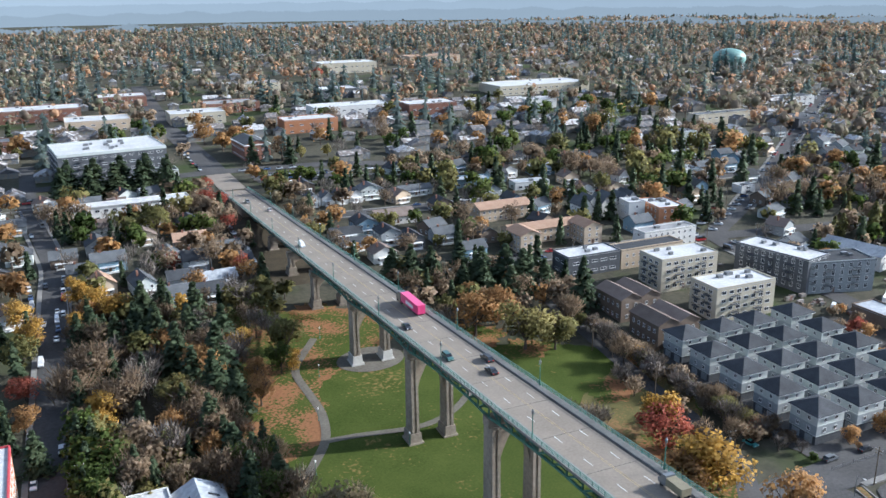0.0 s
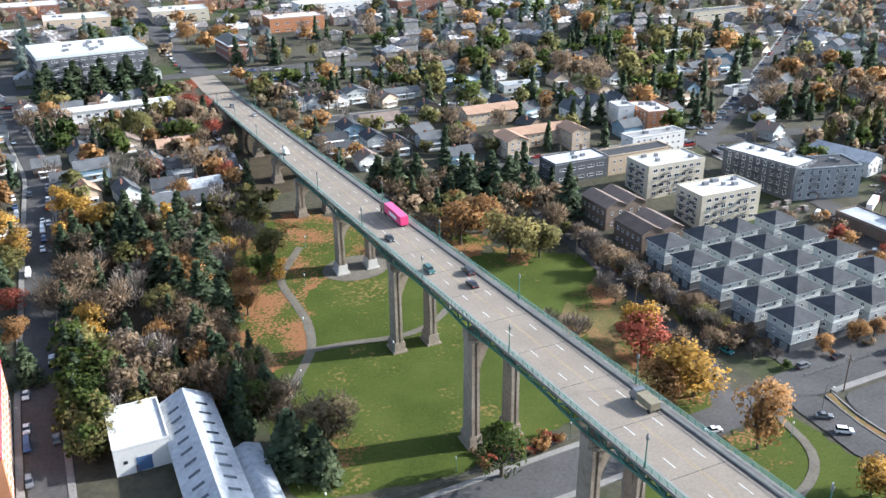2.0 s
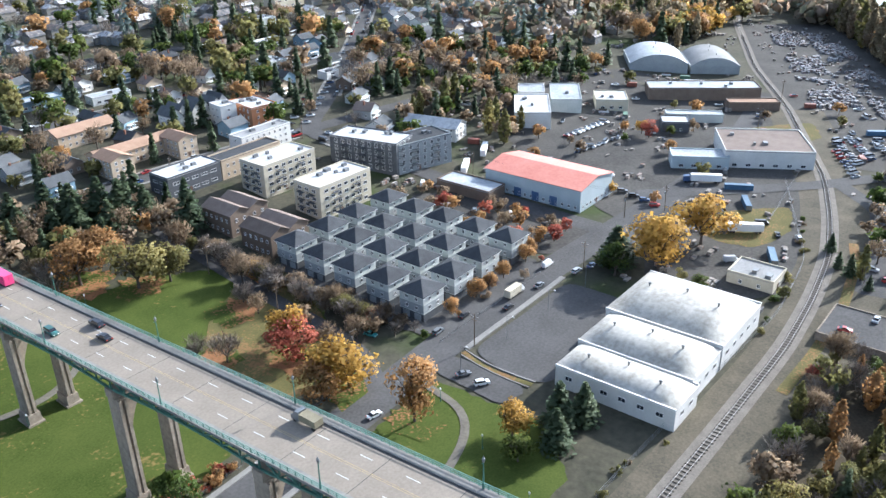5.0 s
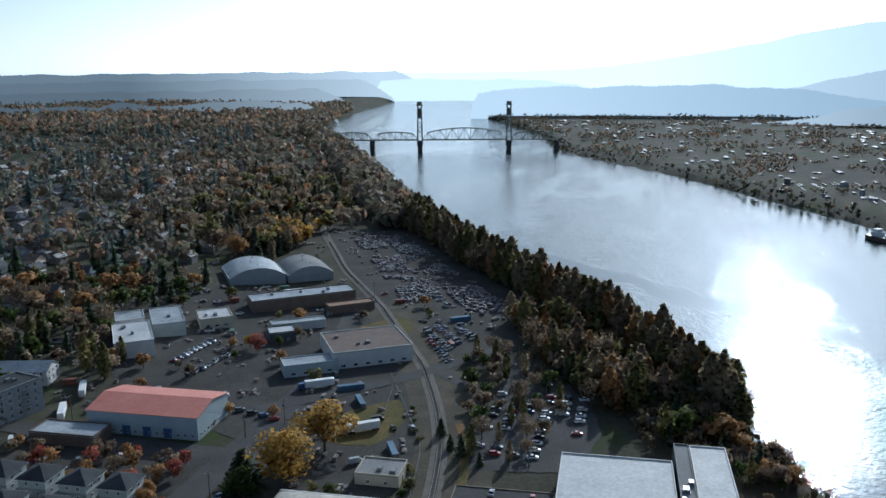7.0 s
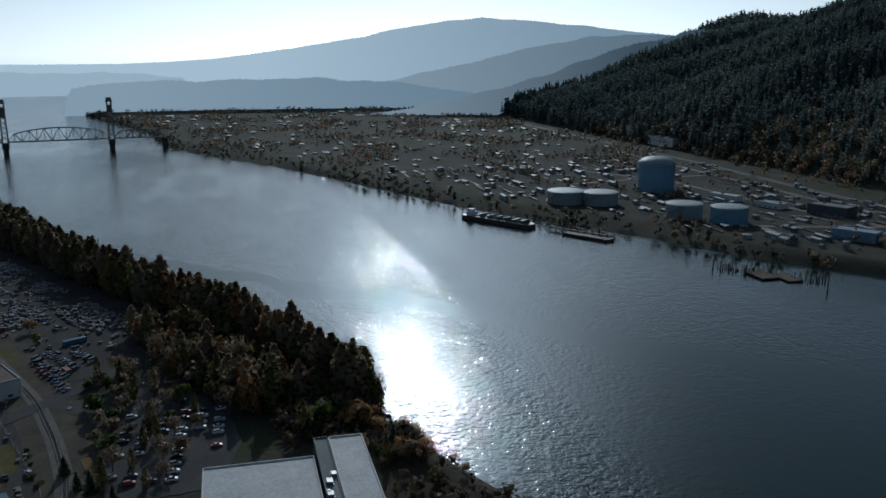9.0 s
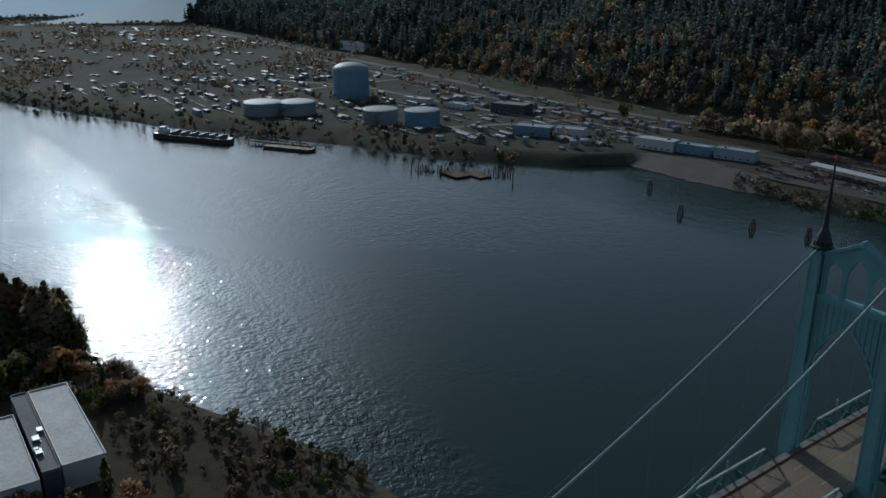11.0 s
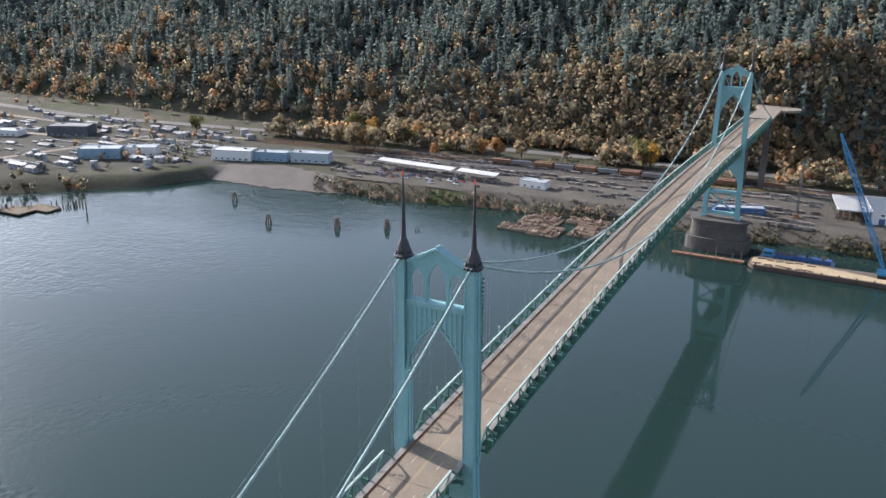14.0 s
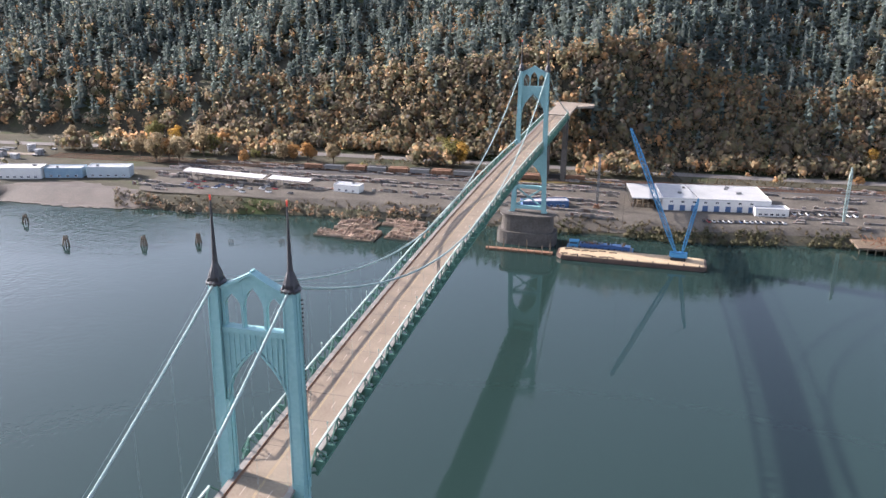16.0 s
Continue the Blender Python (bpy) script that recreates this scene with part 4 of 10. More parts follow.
    low.beam((-9, y0, 35), (9.4, y0, base_z + 3), 0.9).beam((9, y0, 35), (-9.4, y0, base_z + 3), 0.9)
    part("lower_bracing", low, BRIDGE_GREEN, t)
    for sx in (-1, 1):
        sp = Shape().lathe([(1.9, 105.4), (2.1, 106.0), (1.5, 106.3), (1.55, 107.0), (1.1, 108.4), (0.62, 109.6), (0.5, 111.0), (0.34, 115.5), (0.2, 120), (0.12, 123.2)], 10, (sx * HALF, y0))
        for k in range(4):
            a = k * math.pi / 2 + math.pi / 4
            sp.beam((sx * HALF + 2.0 * math.cos(a), y0 + 2.0 * math.sin(a), 105.4), (sx * HALF + 0.5 * math.cos(a), y0 + 0.5 * math.sin(a), 109.4), 0.3)
        s = part("spire", sp, SPIRE, bridge, "dark copper spire")
        part("beacon", Shape().lathe([(0.16, 122.4), (0.2, 122.6), (0.2, 123.2), (0.1, 123.5)], 8, (sx * HALF, y0)), RED_LAMP, s, "small red beacon lamp")


tower(0.0, 7.0)
tower(SPAN, 19.0)


def main_cable(y):
    if y < 0:
        return 106.3 + (106.3 - 52.0) / 136 * y + 0.0009 * y * (y + 136)
    if y <= SPAN:
        k = (y - SPAN / 2) / (SPAN / 2)
        return 68.6 + (106.3 - 68.6) * k * k
    d = y - SPAN
    return 106.3 - (106.3 - 60.0) / 134 * d - 0.0009 * d * (134 - d)


for sx in (-1, 1):
    ys = list(np.arange(-134, 502, 4.0))
    part("main_cable", Shape().pipe([(sx * HALF, y, main_cable(y)) for y in ys], 0.3), CABLE, bridge, "pale painted main cable", True)
    for o in (-0.45, 0.45):
        part("hand_rope", Shape().pipe([(sx * HALF + o, y, main_cable(y) + 1.1) for y in ys], 0.025, 4), CABLE, bridge)
    for y in np.arange(-119, 494, 12.6):
        if min(abs(y), abs(y - SPAN)) < 5 or main_cable(y) - deck_z(y) < 3.2:
            continue
        part("hanger", Shape().tube((sx * HALF, y - 0.2, deck_z(y) + 2), (sx * HALF, y - 0.2, main_cable(y)), 0.012, n=4).tube((sx * HALF, y + 0.2, deck_z(y) + 2), (sx * HALF, y + 0.2, main_cable(y)), 0.012, n=4), CABLE, bridge)
        part("cable_band", Shape().tube((sx * HALF, y - 0.5, main_cable(y - 0.5)), (sx * HALF, y + 0.5, main_cable(y + 0.5)), 0.33, n=8), CABLE, bridge)

# river pier of the far tower and the landward pier of the near one
for y0, base in ((SPAN, 19.0), (0.0, 7.0)):
    pr = Shape()
    out = [(19 * math.copysign(abs(math.cos(a)) ** 0.6, math.cos(a)), y0 + 11 * math.copysign(abs(math.sin(a)) ** 0.6, math.sin(a))) for a in np.linspace(0, 2 * math.pi, 28, endpoint=False)]
    pr.prism(out, -6, base * 0.42, 0.03)
    mid = [(x * 0.86, y0 + (y - y0) * 0.82) for x, y in out]
    pr.prism(mid, base * 0.42 - 0.2, base - 1.2, 0.04)
    cap = [(x * 0.90, y0 + (y - y0) * 0.88) for x, y in out]
    pr.prism(cap, base - 1.2, base)
    part("pier", pr, PIER_STONE, bridge, "dark stained concrete river pier")

# tall concrete arch under the far end of the deck
bent = Shape()
for sx in (-1, 1):
    bent.prism([(sx * 6.5 - 2, 497), (sx * 6.5 + 2, 497), (sx * 6.5 + 2, 503), (sx * 6.5 - 2, 503)], 6, 54, 0.1)
panel_above(bent, 6.2, 40, 50, 55.5, 497.6, 502.4, 12)
bent.box(-9, 9, 496.5, 503.5, 54, 57.2)
for sx in (-1, 1):
    q = deck_z(490) - 1.6
    bent.slab([(497, 33), (497, q), (479, q), (482, q - 1.6), (487, q - 5), (491.5, q - 10), (495, q - 17)], "x", sx * 6.5 - 1.1, sx * 6.5 + 1.1)
# dark pier concrete in place of the paler one imitates shade
part("end_bent", bent, PIER_STONE, bridge, "tall weathered concrete arch bent")
west = Shape()
for y in np.arange(503, 572, 6.0):
    west.box(-8.4, 8.4, y, y + 6, deck_z(y) - 1.6, deck_z(y) - 0.05)
west.prism([(-8.4, 558), (8.4, 557), (14, 560), (22, 567), (21, 576), (10, 579), (-4, 583), (-12, 582), (-12, 574), (-9, 566)], 54.6, 56.3)
part("end_span", west, CONCRETE_ROAD, bridge, "concrete end span meeting the hillside")

# ---- the approach viaduct over the park ----
viaduct = thing("approach_viaduct", (0, 0, 0), 0, "long concrete-decked road viaduct on gothic piers above a park", "viaduct")
END = -640.0
app_ys = list(np.arange(END, -131, 8.0)) + [-132.0]
part("roadway", ribbon(-6.2, 6.2, -0.6, 0.0, app_ys), CONCRETE_ROAD, viaduct, "pale worn concrete roadway with four lanes")
for sx in (-1, 1):
    a, b = sorted((sx * 6.2, sx * 8.0))
    part("sidewalk", ribbon(a, b, -0.35, 0.25, app_ys), PAVING, viaduct)
    gut, gut2 = sorted((sx * 5.7, sx * 6.21))
    if sx < 0:
        part("gutter", ribbon(gut, gut2, -0.3, 0.03, app_ys), ASPHALT, viaduct, "dark stained gutter strip")
    rl = Shape()
    posts = Shape()
    for u, v in zip(app_ys, app_ys[1:]):
        for h in (0.55, 0.95, 1.35):
            rl.beam((sx * 7.85, u, deck_z(u) + h), (sx * 7.85, v, deck_z(v) + h), 0.12)
        for y in np.arange(u, v, 2.0):
            posts.beam((sx * 7.85, y, deck_z(y) + 0.2), (sx * 7.85, y, deck_z(y) + 1.4), 0.13)
    part("rail", rl, RAIL_GREEN, viaduct, "green pipe railing")
    tagged(part("rail_post", posts, DARK_GREEN, viaduct), kind="stuff")
dash = Shape().box(-0.065, 0.065, 0, 3.2, -0.03, 0.02).mesh("lane_marking", LINE)
for y in np.arange(END, -140, 11.0):
    for x in (-3.1, 3.1):
        part("lane_marking", dash, parent=viaduct, at=pose(x, y, deck_z(y) + 0.002, math.degrees(math.atan(0.06))))
for dx in (-0.2, 0.2):
    part("centre_line", ribbon(dx - 0.05, dx + 0.05, -0.03, 0.012, app_ys), bpy.data.materials["yellow_line_paint"], viaduct)
slot = Shape().box(-6.1, 6.1, -0.07, 0.07, -0.1, 0.010).mesh("deck_joint", ASPHALT)
for y in np.arange(END, -140, 16.5):
    part("deck_joint", slot, parent=viaduct, at=pose(0, y, deck_z(y)))

PIER_YS = [-153.0, -200.0, -250.0, -300.0, -350.0, -402.0, -450.0, -486.0, -520.0, -552.0]
for sx in (-1, 1):
    for a, b in zip([-131.5] + PIER_YS, PIER_YS + [-580.0]):
        tr = Shape()
        n = max(4, int(abs(b - a) / 5.2))
        depth = 4.6 if abs(b - a) > 40 else 2.6
        ys = np.linspace(a, b, n + 1)
        x = sx * 6.4
        for i, (u, v) in enumerate(zip(ys, ys[1:])):
            zu, zv = deck_z(u), deck_z(v)
            # the lower chord arches up towards midspan
            du, dv = (depth * (0.72 + 0.28 * abs(2 * (q - a) / (b - a) - 1) ** 2) for q in (u, v))
            tr.beam((x, u, zu - 0.9), (x, v, zv - 0.9), 0.5, 0.5)
            tr.beam((x, u, zu - du), (x, v, zv - dv), 0.5, 0.5)
            tr.beam((x, u, zu - du), (x, u, zu - 0.7), 0.32)
            if i < n / 2:
                tr.beam((x, u, zu - 0.9), (x, v, zv - dv), 0.32)
            else:
                tr.beam((x, u, zu - du), (x, v, zv - 0.9), 0.32)
            tr.beam((x, u, zu - 2.4), (x + sx * 1.7, u, zu - 0.45), 0.26)
            if sx > 0:
                tr.box(-6.4, 6.4, u - 0.2, u + 0.2, zu - 1.9, zu - 0.6)
                tr.beam((-6.4, u, zu - du), (6.4, v, zv - dv), 0.25)
        part("truss_span", tr, DARK_GREEN, viaduct, "dark green steel deck truss")


def gothic_pier(y0):
    top, z0 = deck_z(y0) - 5.0, float(land(0, y0))
    if top - z0 < 4:
        return
    p = part("pier", Shape().box(-7.2, 7.2, y0 - 1.5, y0 + 1.5, top - 1.6, top + 0.6), CONCRETE, viaduct, "tall weathered concrete gothic pier")
    for sx in (-1, 1):
        c = sx * 5.5
        leg = Shape()
        w0 = 1.3
        leg.prism([(c - w0, y0 - 2.2), (c + w0, y0 - 2.2), (c + w0, y0 + 2.2), (c - w0, y0 + 2.2)], z0 - 1, top - 1.5, 0.18)
        for k in (-1, 1):
            leg.prism([(c + k * 0.7 - 0.42, y0 - 2.5), (c + k * 0.7 + 0.42, y0 - 2.5), (c + k * 0.7 + 0.42, y0 + 2.5), (c + k * 0.7 - 0.42, y0 + 2.5)], z0 - 1, top - 2.2, 0.12)
        part("leg", leg, CONCRETE, p)
        foot = Shape().prism([(c - 2.3, y0 - 3.1), (c + 2.3, y0 - 3.1), (c + 2.3, y0 + 3.1), (c - 2.3, y0 + 3.1)], z0 - 1.5, z0 + 0.6)
        foot.prism([(c - 1.75, y0 - 2.8), (c + 1.75, y0 - 2.8), (c + 1.75, y0 + 2.8), (c - 1.75, y0 + 2.8)], z0 + 0.6, z0 + 3.4, 0.06)
        part("footing", foot, PALE_CONCRETE if y0 == -402.0 else CONCRETE, p, "pale repainted footing" if y0 == -402.0 else "weathered stepped footing")
    sp = Shape()
    rise = min(15.0, (top - z0) * 0.55)
    panel_above(sp, 4.4, top - rise, top - 2.6, top - 1.5, y0 - 0.9, y0 + 0.9, 14)
    part("pointed_arch", sp, CONCRETE, p)


for y0 in PIER_YS:
    gothic_pier(y0)
anchor = Shape().box(-11, 11, -141, -128, 4, deck_z(-134) - 3.0).box(-9, 9, -138, -130, deck_z(-134) - 3.0, deck_z(-134) - 0.7)
part("anchor_pier", anchor, CONCRETE, viaduct, "massive concrete anchor pier")
wall = Shape()
for y in np.arange(END, -580, 8.0):
    wall.box(-7.9, 7.9, y, y + 8, min(18, deck_z(y) - 4), deck_z(y) - 0.62)
part("abutment", wall, CONCRETE, viaduct)


def lamp_post(x, y, z, out):
    lp = thing("street_lamp", (x, y, z), 0, "slim green lamp post with a lantern head on the bridge rail", "street lamp", "lamps along the bridge")
    part("pole", Shape().tube((0, 0, 0), (0, 0, 1.3), 0.24, 0.2).tube((0, 0, 1.3), (0, 0, 5.6), 0.13, 0.09), DARK_GREEN, lp)
    part("bracket", Shape().tube((0, 0, 5.3), (out * 0.5, 0, 5.6), 0.05), DARK_GREEN, lp)
    part("lantern", Shape().lathe([(0.08, 5.5), (0.24, 5.7), (0.3, 6.3), (0.12, 6.6), (0.03, 6.9)], 8), STEEL, lp)
    return lp


for i, y in enumerate(np.arange(-600, -150, 46.0)):
    lamp_post(7.7, y, deck_z(y) + 0.22, -1)
    lamp_post(-7.7, y + 23, deck_z(y + 23) + 0.22, 1)

# ---- buildings ----
FOOT = []      # circles kept free of trees: x, y, radius


def window_meshes(w, h):
    """A frame in one piece with a mullion, and its pane."""
    xs, zs = [-w / 2, -w / 2 + 0.1, -0.04, 0.04, w / 2 - 0.1, w / 2], [-0.1, 0.12, h - 0.12, h]
    solid = {(i, j) for i in range(5) for j in range(3) if j != 1 or i in (0, 2, 4)}
    at, vs, fs = {}, [], []

    def corner(i, j, y):
        if (i, j, y) not in at:
            at[i, j, y] = len(vs)
            vs.append((xs[i], y, zs[j]))
        return at[i, j, y]

    for i, j in solid:
        fs.append(tuple(corner(p, q, 0.09) for p, q in ((i + 1, j), (i, j), (i, j + 1), (i + 1, j + 1))))
        for di, dj, (p, q), (m, n) in ((-1, 0, (i, j), (i, j + 1)), (1, 0, (i + 1, j + 1), (i + 1, j)), (0, -1, (i + 1, j), (i, j)), (0, 1, (i, j + 1), (i + 1, j + 1))):
            if (i + di, j + dj) not in solid:
                fs.append((corner(m, n, 0.09), corner(p, q, 0.09), corner(p, q, -0.03), corner(m, n, -0.03)))
    frame = Shape().add(vs, fs)
    pane = Shape().box(-w / 2 + 0.08, w / 2 - 0.08, -0.03, 0.03, 0.1, h - 0.1)
    k = len(frame.f)
    both = Shape().add(frame.v, frame.f).add(pane.v, pane.f).mesh("window", WHITE)
    both.materials.append(GLASS)
    for i, face in enumerate(both.polygons):
        face.material_index = int(i >= k)
    return frame.mesh("window", WHITE), pane.mesh("pane", GLASS), both


WIN = {"small": window_meshes(1.2, 1.4), "wide": window_meshes(2.2, 1.5), "tall": window_meshes(1.5, 2.1), "strip": window_meshes(3.2, 1.2)}
DOOR = Shape().box(-0.5, 0.5, -0.03, 0.08, 0, 2.1).box(-0.6, -0.5, -0.03, 0.12, 0, 2.2).box(0.5, 0.6, -0.03, 0.12, 0, 2.2).mesh("door", surface("painted_door", (0.10, 0.06, 0.04), (0.2, 0.12, 0.08), 1, 0.6))
ROLLER = Shape().box(-1.8, 1.8, -0.03, 0.08, 0, 4.0)
for i in range(9):
    ROLLER.box(-1.75, 1.75, 0.08, 0.13, 0.15 + i * 0.42, 0.42 + i * 0.42)
ROLLER = ROLLER.mesh("roller_door", surface("blue_roller_door", (0.05, 0.10, 0.20), (0.08, 0.14, 0.26), 0.8, 0.6))


def side_pose(lx, ly, side, u, z):
    """Pose on a wall: side 0 +x, 1 +y, 2 -x, 3 -y; u runs along the wall."""
    x, y, r = {0: (lx / 2, u, -90), 1: (u, ly / 2, 0), 2: (-lx / 2, u, 90), 3: (u, -ly / 2, 180)}[side]
    return pose(x, y, z, 0, 0, r)


def add_windows(ob, lx, ly, sides, storeys, first, rise, pitch, kind, margin=1.6, split=False):
    for side in sides:
        length = (ly if side in (0, 2) else lx) - 2 * margin
        n = max(1, int(length / pitch))
        for s in range(storeys):
            for i in range(n):
                u = -length / 2 + length * (i + 0.5) / n
                w = part("window", WIN[kind][0 if split else 2], parent=ob, at=side_pose(lx, ly, side, u, first + s * rise))
                if split:
                    part("pane", WIN[kind][1], parent=w)


def plot(cx, cy, lx, ly, turn):
    a = radians(turn)
    c, s = abs(math.cos(a)), abs(math.sin(a))
    zs = [float(land(cx + dx * (lx * c + ly * s) / 2, cy + dy * (lx * s + ly * c) / 2)) for dx in (-1, 0, 1) for dy in (-1, 0, 1)]
    n = max(1, int(max(lx, ly) / (min(lx, ly) + 1) + 0.5))
    for i in range(n):
        t = ((i + 0.5) / n - 0.5)
        px, py = (t * lx, 0) if lx > ly else (0, t * ly)
        FOOT.append((cx + px * math.cos(a) - py * math.sin(a), cy + px * math.sin(a) + py * math.cos(a), min(lx, ly) * 0.62 + 2.5))
    return float(land(cx, cy)), min(zs)


def flat_block(cx, cy, lx, ly, h, turn, wall, roof, label, storeys=2, pitch=4.0, kind="small", sides=(0, 1), category="building", name="building", balconies=0, units=3, group="", eaves=0.0, band=None):
    z, low = plot(cx, cy, lx, ly, turn)
    ob = thing(name, (cx, cy, z), turn, label, category, group)
    d = low - z - 1.0
    part("wall", Shape().box(-lx / 2, lx / 2, -ly / 2, ly / 2, d, h), WALLS[wall], ob)
    e = eaves
    rf = Shape().box(-lx / 2 - e - 0.02, lx / 2 + e + 0.02, -ly / 2 - e - 0.02, ly / 2 + e + 0.02, h, h + 0.25)
    part("roof", rf, ROOFS[roof], ob)
    par = Shape()
    for a, b, c, f in ((-lx / 2 - e, lx / 2 + e, -ly / 2 - e - 0.05, -ly / 2 - e + 0.3), (-lx / 2 - e, lx / 2 + e, ly / 2 + e - 0.3, ly / 2 + e + 0.05),
                       (-lx / 2 - e - 0.05, -lx / 2 - e + 0.3, -ly / 2 - e, ly / 2 + e), (lx / 2 + e - 0.3, lx / 2 + e + 0.05, -ly / 2 - e, ly / 2 + e)):
        par.box(a, b, c, f, h + 0.2, h + 0.75)
    part("parapet", par, WALLS[band or wall], ob)
    if band:
        part("band", Shape().box(-lx / 2 - 0.12, lx / 2 + 0.12, -ly / 2 - 0.12, ly / 2 + 0.12, h - 0.9, h), WALLS[band], ob)
    rng = random.Random(int(cx * 7 + cy * 13))
    for _ in range(units):
        ux, uy, uw = rng.uniform(-0.35, 0.35) * lx, rng.uniform(-0.35, 0.35) * ly, rng.uniform(0.8, 1.7)
        part("roof_unit", Shape().box(ux - uw, ux + uw, uy - uw * 0.7, uy + uw * 0.7, h + 0.25, h + 0.5).box(ux - uw * 0.9, ux + uw * 0.9, uy - uw * 0.6, uy + uw * 0.6, h + 0.5, h + 1.5), STEEL, ob, "grey rooftop air unit")
    if storeys:
        rise = h / storeys
        add_windows(ob, lx, ly, sides, storeys, min(0.9, rise * 0.28), rise, pitch, kind, split=cy > -460 and cx > -330)
        if balconies:
            for side in sides:
                ln = ly if side in (0, 2) else lx
                for s in range(1, storeys):
                    for i in range(balconies):
                        u = ln * ((i + 0.5) / balconies - 0.5) * 0.8
                        b = part("balcony", Shape().box(-1.7, 1.7, 0.02, 1.5, -0.2, 0.0), WALLS["dark"], ob, at=side_pose(lx, ly, side, u, s * rise))
                        rails_b = Shape().box(-1.7, 1.7, 1.44, 1.5, 0.95, 1.05).box(-1.7, -1.64, 0.02, 1.5, 0.95, 1.05).box(1.64, 1.7, 0.02, 1.5, 0.95, 1.05)
                        for k in range(9):
                            x = -1.66 + k * 0.415
                            rails_b.box(x - 0.02, x + 0.02, 1.45, 1.49, 0, 1.0)
                        part("railing", rails_b, BLACK, b)
    part("door", DOOR, parent=ob, at=side_pose(lx, ly, 1, lx * 0.1, max(0, 0)))
    return ob


def gable_roof(lx, ly, h, rise, over=0.5, thick=0.22, along_x=True):
    s = Shape()
    a, b = (lx, ly) if along_x else (ly, lx)
    w, l = b / 2 + over, a / 2 + over
    drop = rise * over / (b / 2)
    for k in (-1, 1):
        out = [(0, h + rise), (k * w, h - drop), (k * w, h - drop + thick), (0, h + rise + thick * 1.2)]
        if k > 0:
            out.reverse()
        if along_x:
            s.slab(out, "x", -l, l)
        else:
            s.slab(out, "y", -l, l)
    return s


def gable_ends(s, lx, ly, h, rise, along_x):
    if along_x:
        for x0, x1 in ((-lx / 2, -lx / 2 + 0.25), (lx / 2 - 0.25, lx / 2)):
            s.slab([(-ly / 2, h), (ly / 2, h), (0, h + rise)], "x", x0, x1)
    else:
        for y0, y1 in ((-ly / 2, -ly / 2 + 0.25), (ly / 2 - 0.25, ly / 2)):
            s.slab([(-lx / 2, h), (lx / 2, h), (0, h + rise)], "y", y0, y1)


def hip_roof(lx, ly, h, rise, over=0.6):
    a, b = lx / 2 + over, ly / 2 + over
    r = abs(a - b)
    ridge = [(-r, 0), (r, 0)] if a >= b else [(0, -r), (0, r)]
    s = Shape()
    lo = [(-a, -b, h), (a, -b, h), (a, b, h), (-a, b, h)]
    top = [(x, y, h + rise) for x, y in ridge]
    if r < 0.05:
        s.add(lo + [(0, 0, h + rise)], [(0, 1, 4), (1, 2, 4), (2, 3, 4), (3, 0, 4), (3, 2, 1, 0)])
    elif a >= b:
        s.add(lo + top, [(0, 1, 5, 4), (1, 2, 5), (2, 3, 4, 5), (3, 0, 4), (3, 2, 1, 0)])
    else:
        s.add(lo + top, [(0, 1, 4), (1, 2, 5, 4), (2, 3, 5), (3, 0, 4, 5), (3, 2, 1, 0)])
    s.box(-a, a, -b, b, h - 0.22, h - 0.004)
    return s


SHARED = {}


def house(cx, cy, lx, ly, h, rise, turn, wall, roof, label, along_x=True, storeys=1, name="house", group="", porch=True):
    """A small gabled house; alike houses share their meshes."""
    z, low = plot(cx, cy, lx, ly, turn)
    key = (lx, ly, h, rise, wall, roof, along_x)
    if key not in SHARED:
        w = Shape().box(-lx / 2, lx / 2, -ly / 2, ly / 2, -4, h)
        gable_ends(w, lx, ly, h, rise, along_x)
        ch = Shape().box(lx * 0.2 - 0.4, lx * 0.2 + 0.4, -0.4, 0.4, h, h + rise + 1.0).box(lx * 0.2 - 0.5, lx * 0.2 + 0.5, -0.5, 0.5, h + rise + 1.0, h + rise + 1.15)
        pr = Shape().box(-lx * 0.3, lx * 0.3, ly / 2, ly / 2 + 1.8, -3, 0.25).box(-lx * 0.32, lx * 0.32, ly / 2 + 0.02, ly / 2 + 2.1, 2.5, 2.72)
        for k in (-1, 1):
            pr.box(k * lx * 0.28 - 0.09, k * lx * 0.28 + 0.09, ly / 2 + 1.6, ly / 2 + 1.78, 0.25, 2.5)
        SHARED[key] = (w.mesh("wall", WALLS[wall]), gable_roof(lx, ly, h, rise, along_x=along_x).mesh("roof", ROOFS[roof]), ch.mesh("chimney", WALLS["brick"]), pr.mesh("porch", WHITE))
    w, r, c, p = SHARED[key]
    ob = thing(name, (cx, cy, z), turn, label, "house", group)
    part("wall", w, parent=ob)
    rf = part("roof", r, parent=ob)
    if name == "house":
        part("chimney", c, parent=rf)
    if porch:
        part("porch", p, parent=ob)
    add_windows(ob, lx, ly, (0, 1), storeys, 0.95, h / storeys, 3.0, "small", 0.8)
    part("door", DOOR, parent=ob, at=side_pose(lx, ly, 1, 0, 0.25))
    return ob


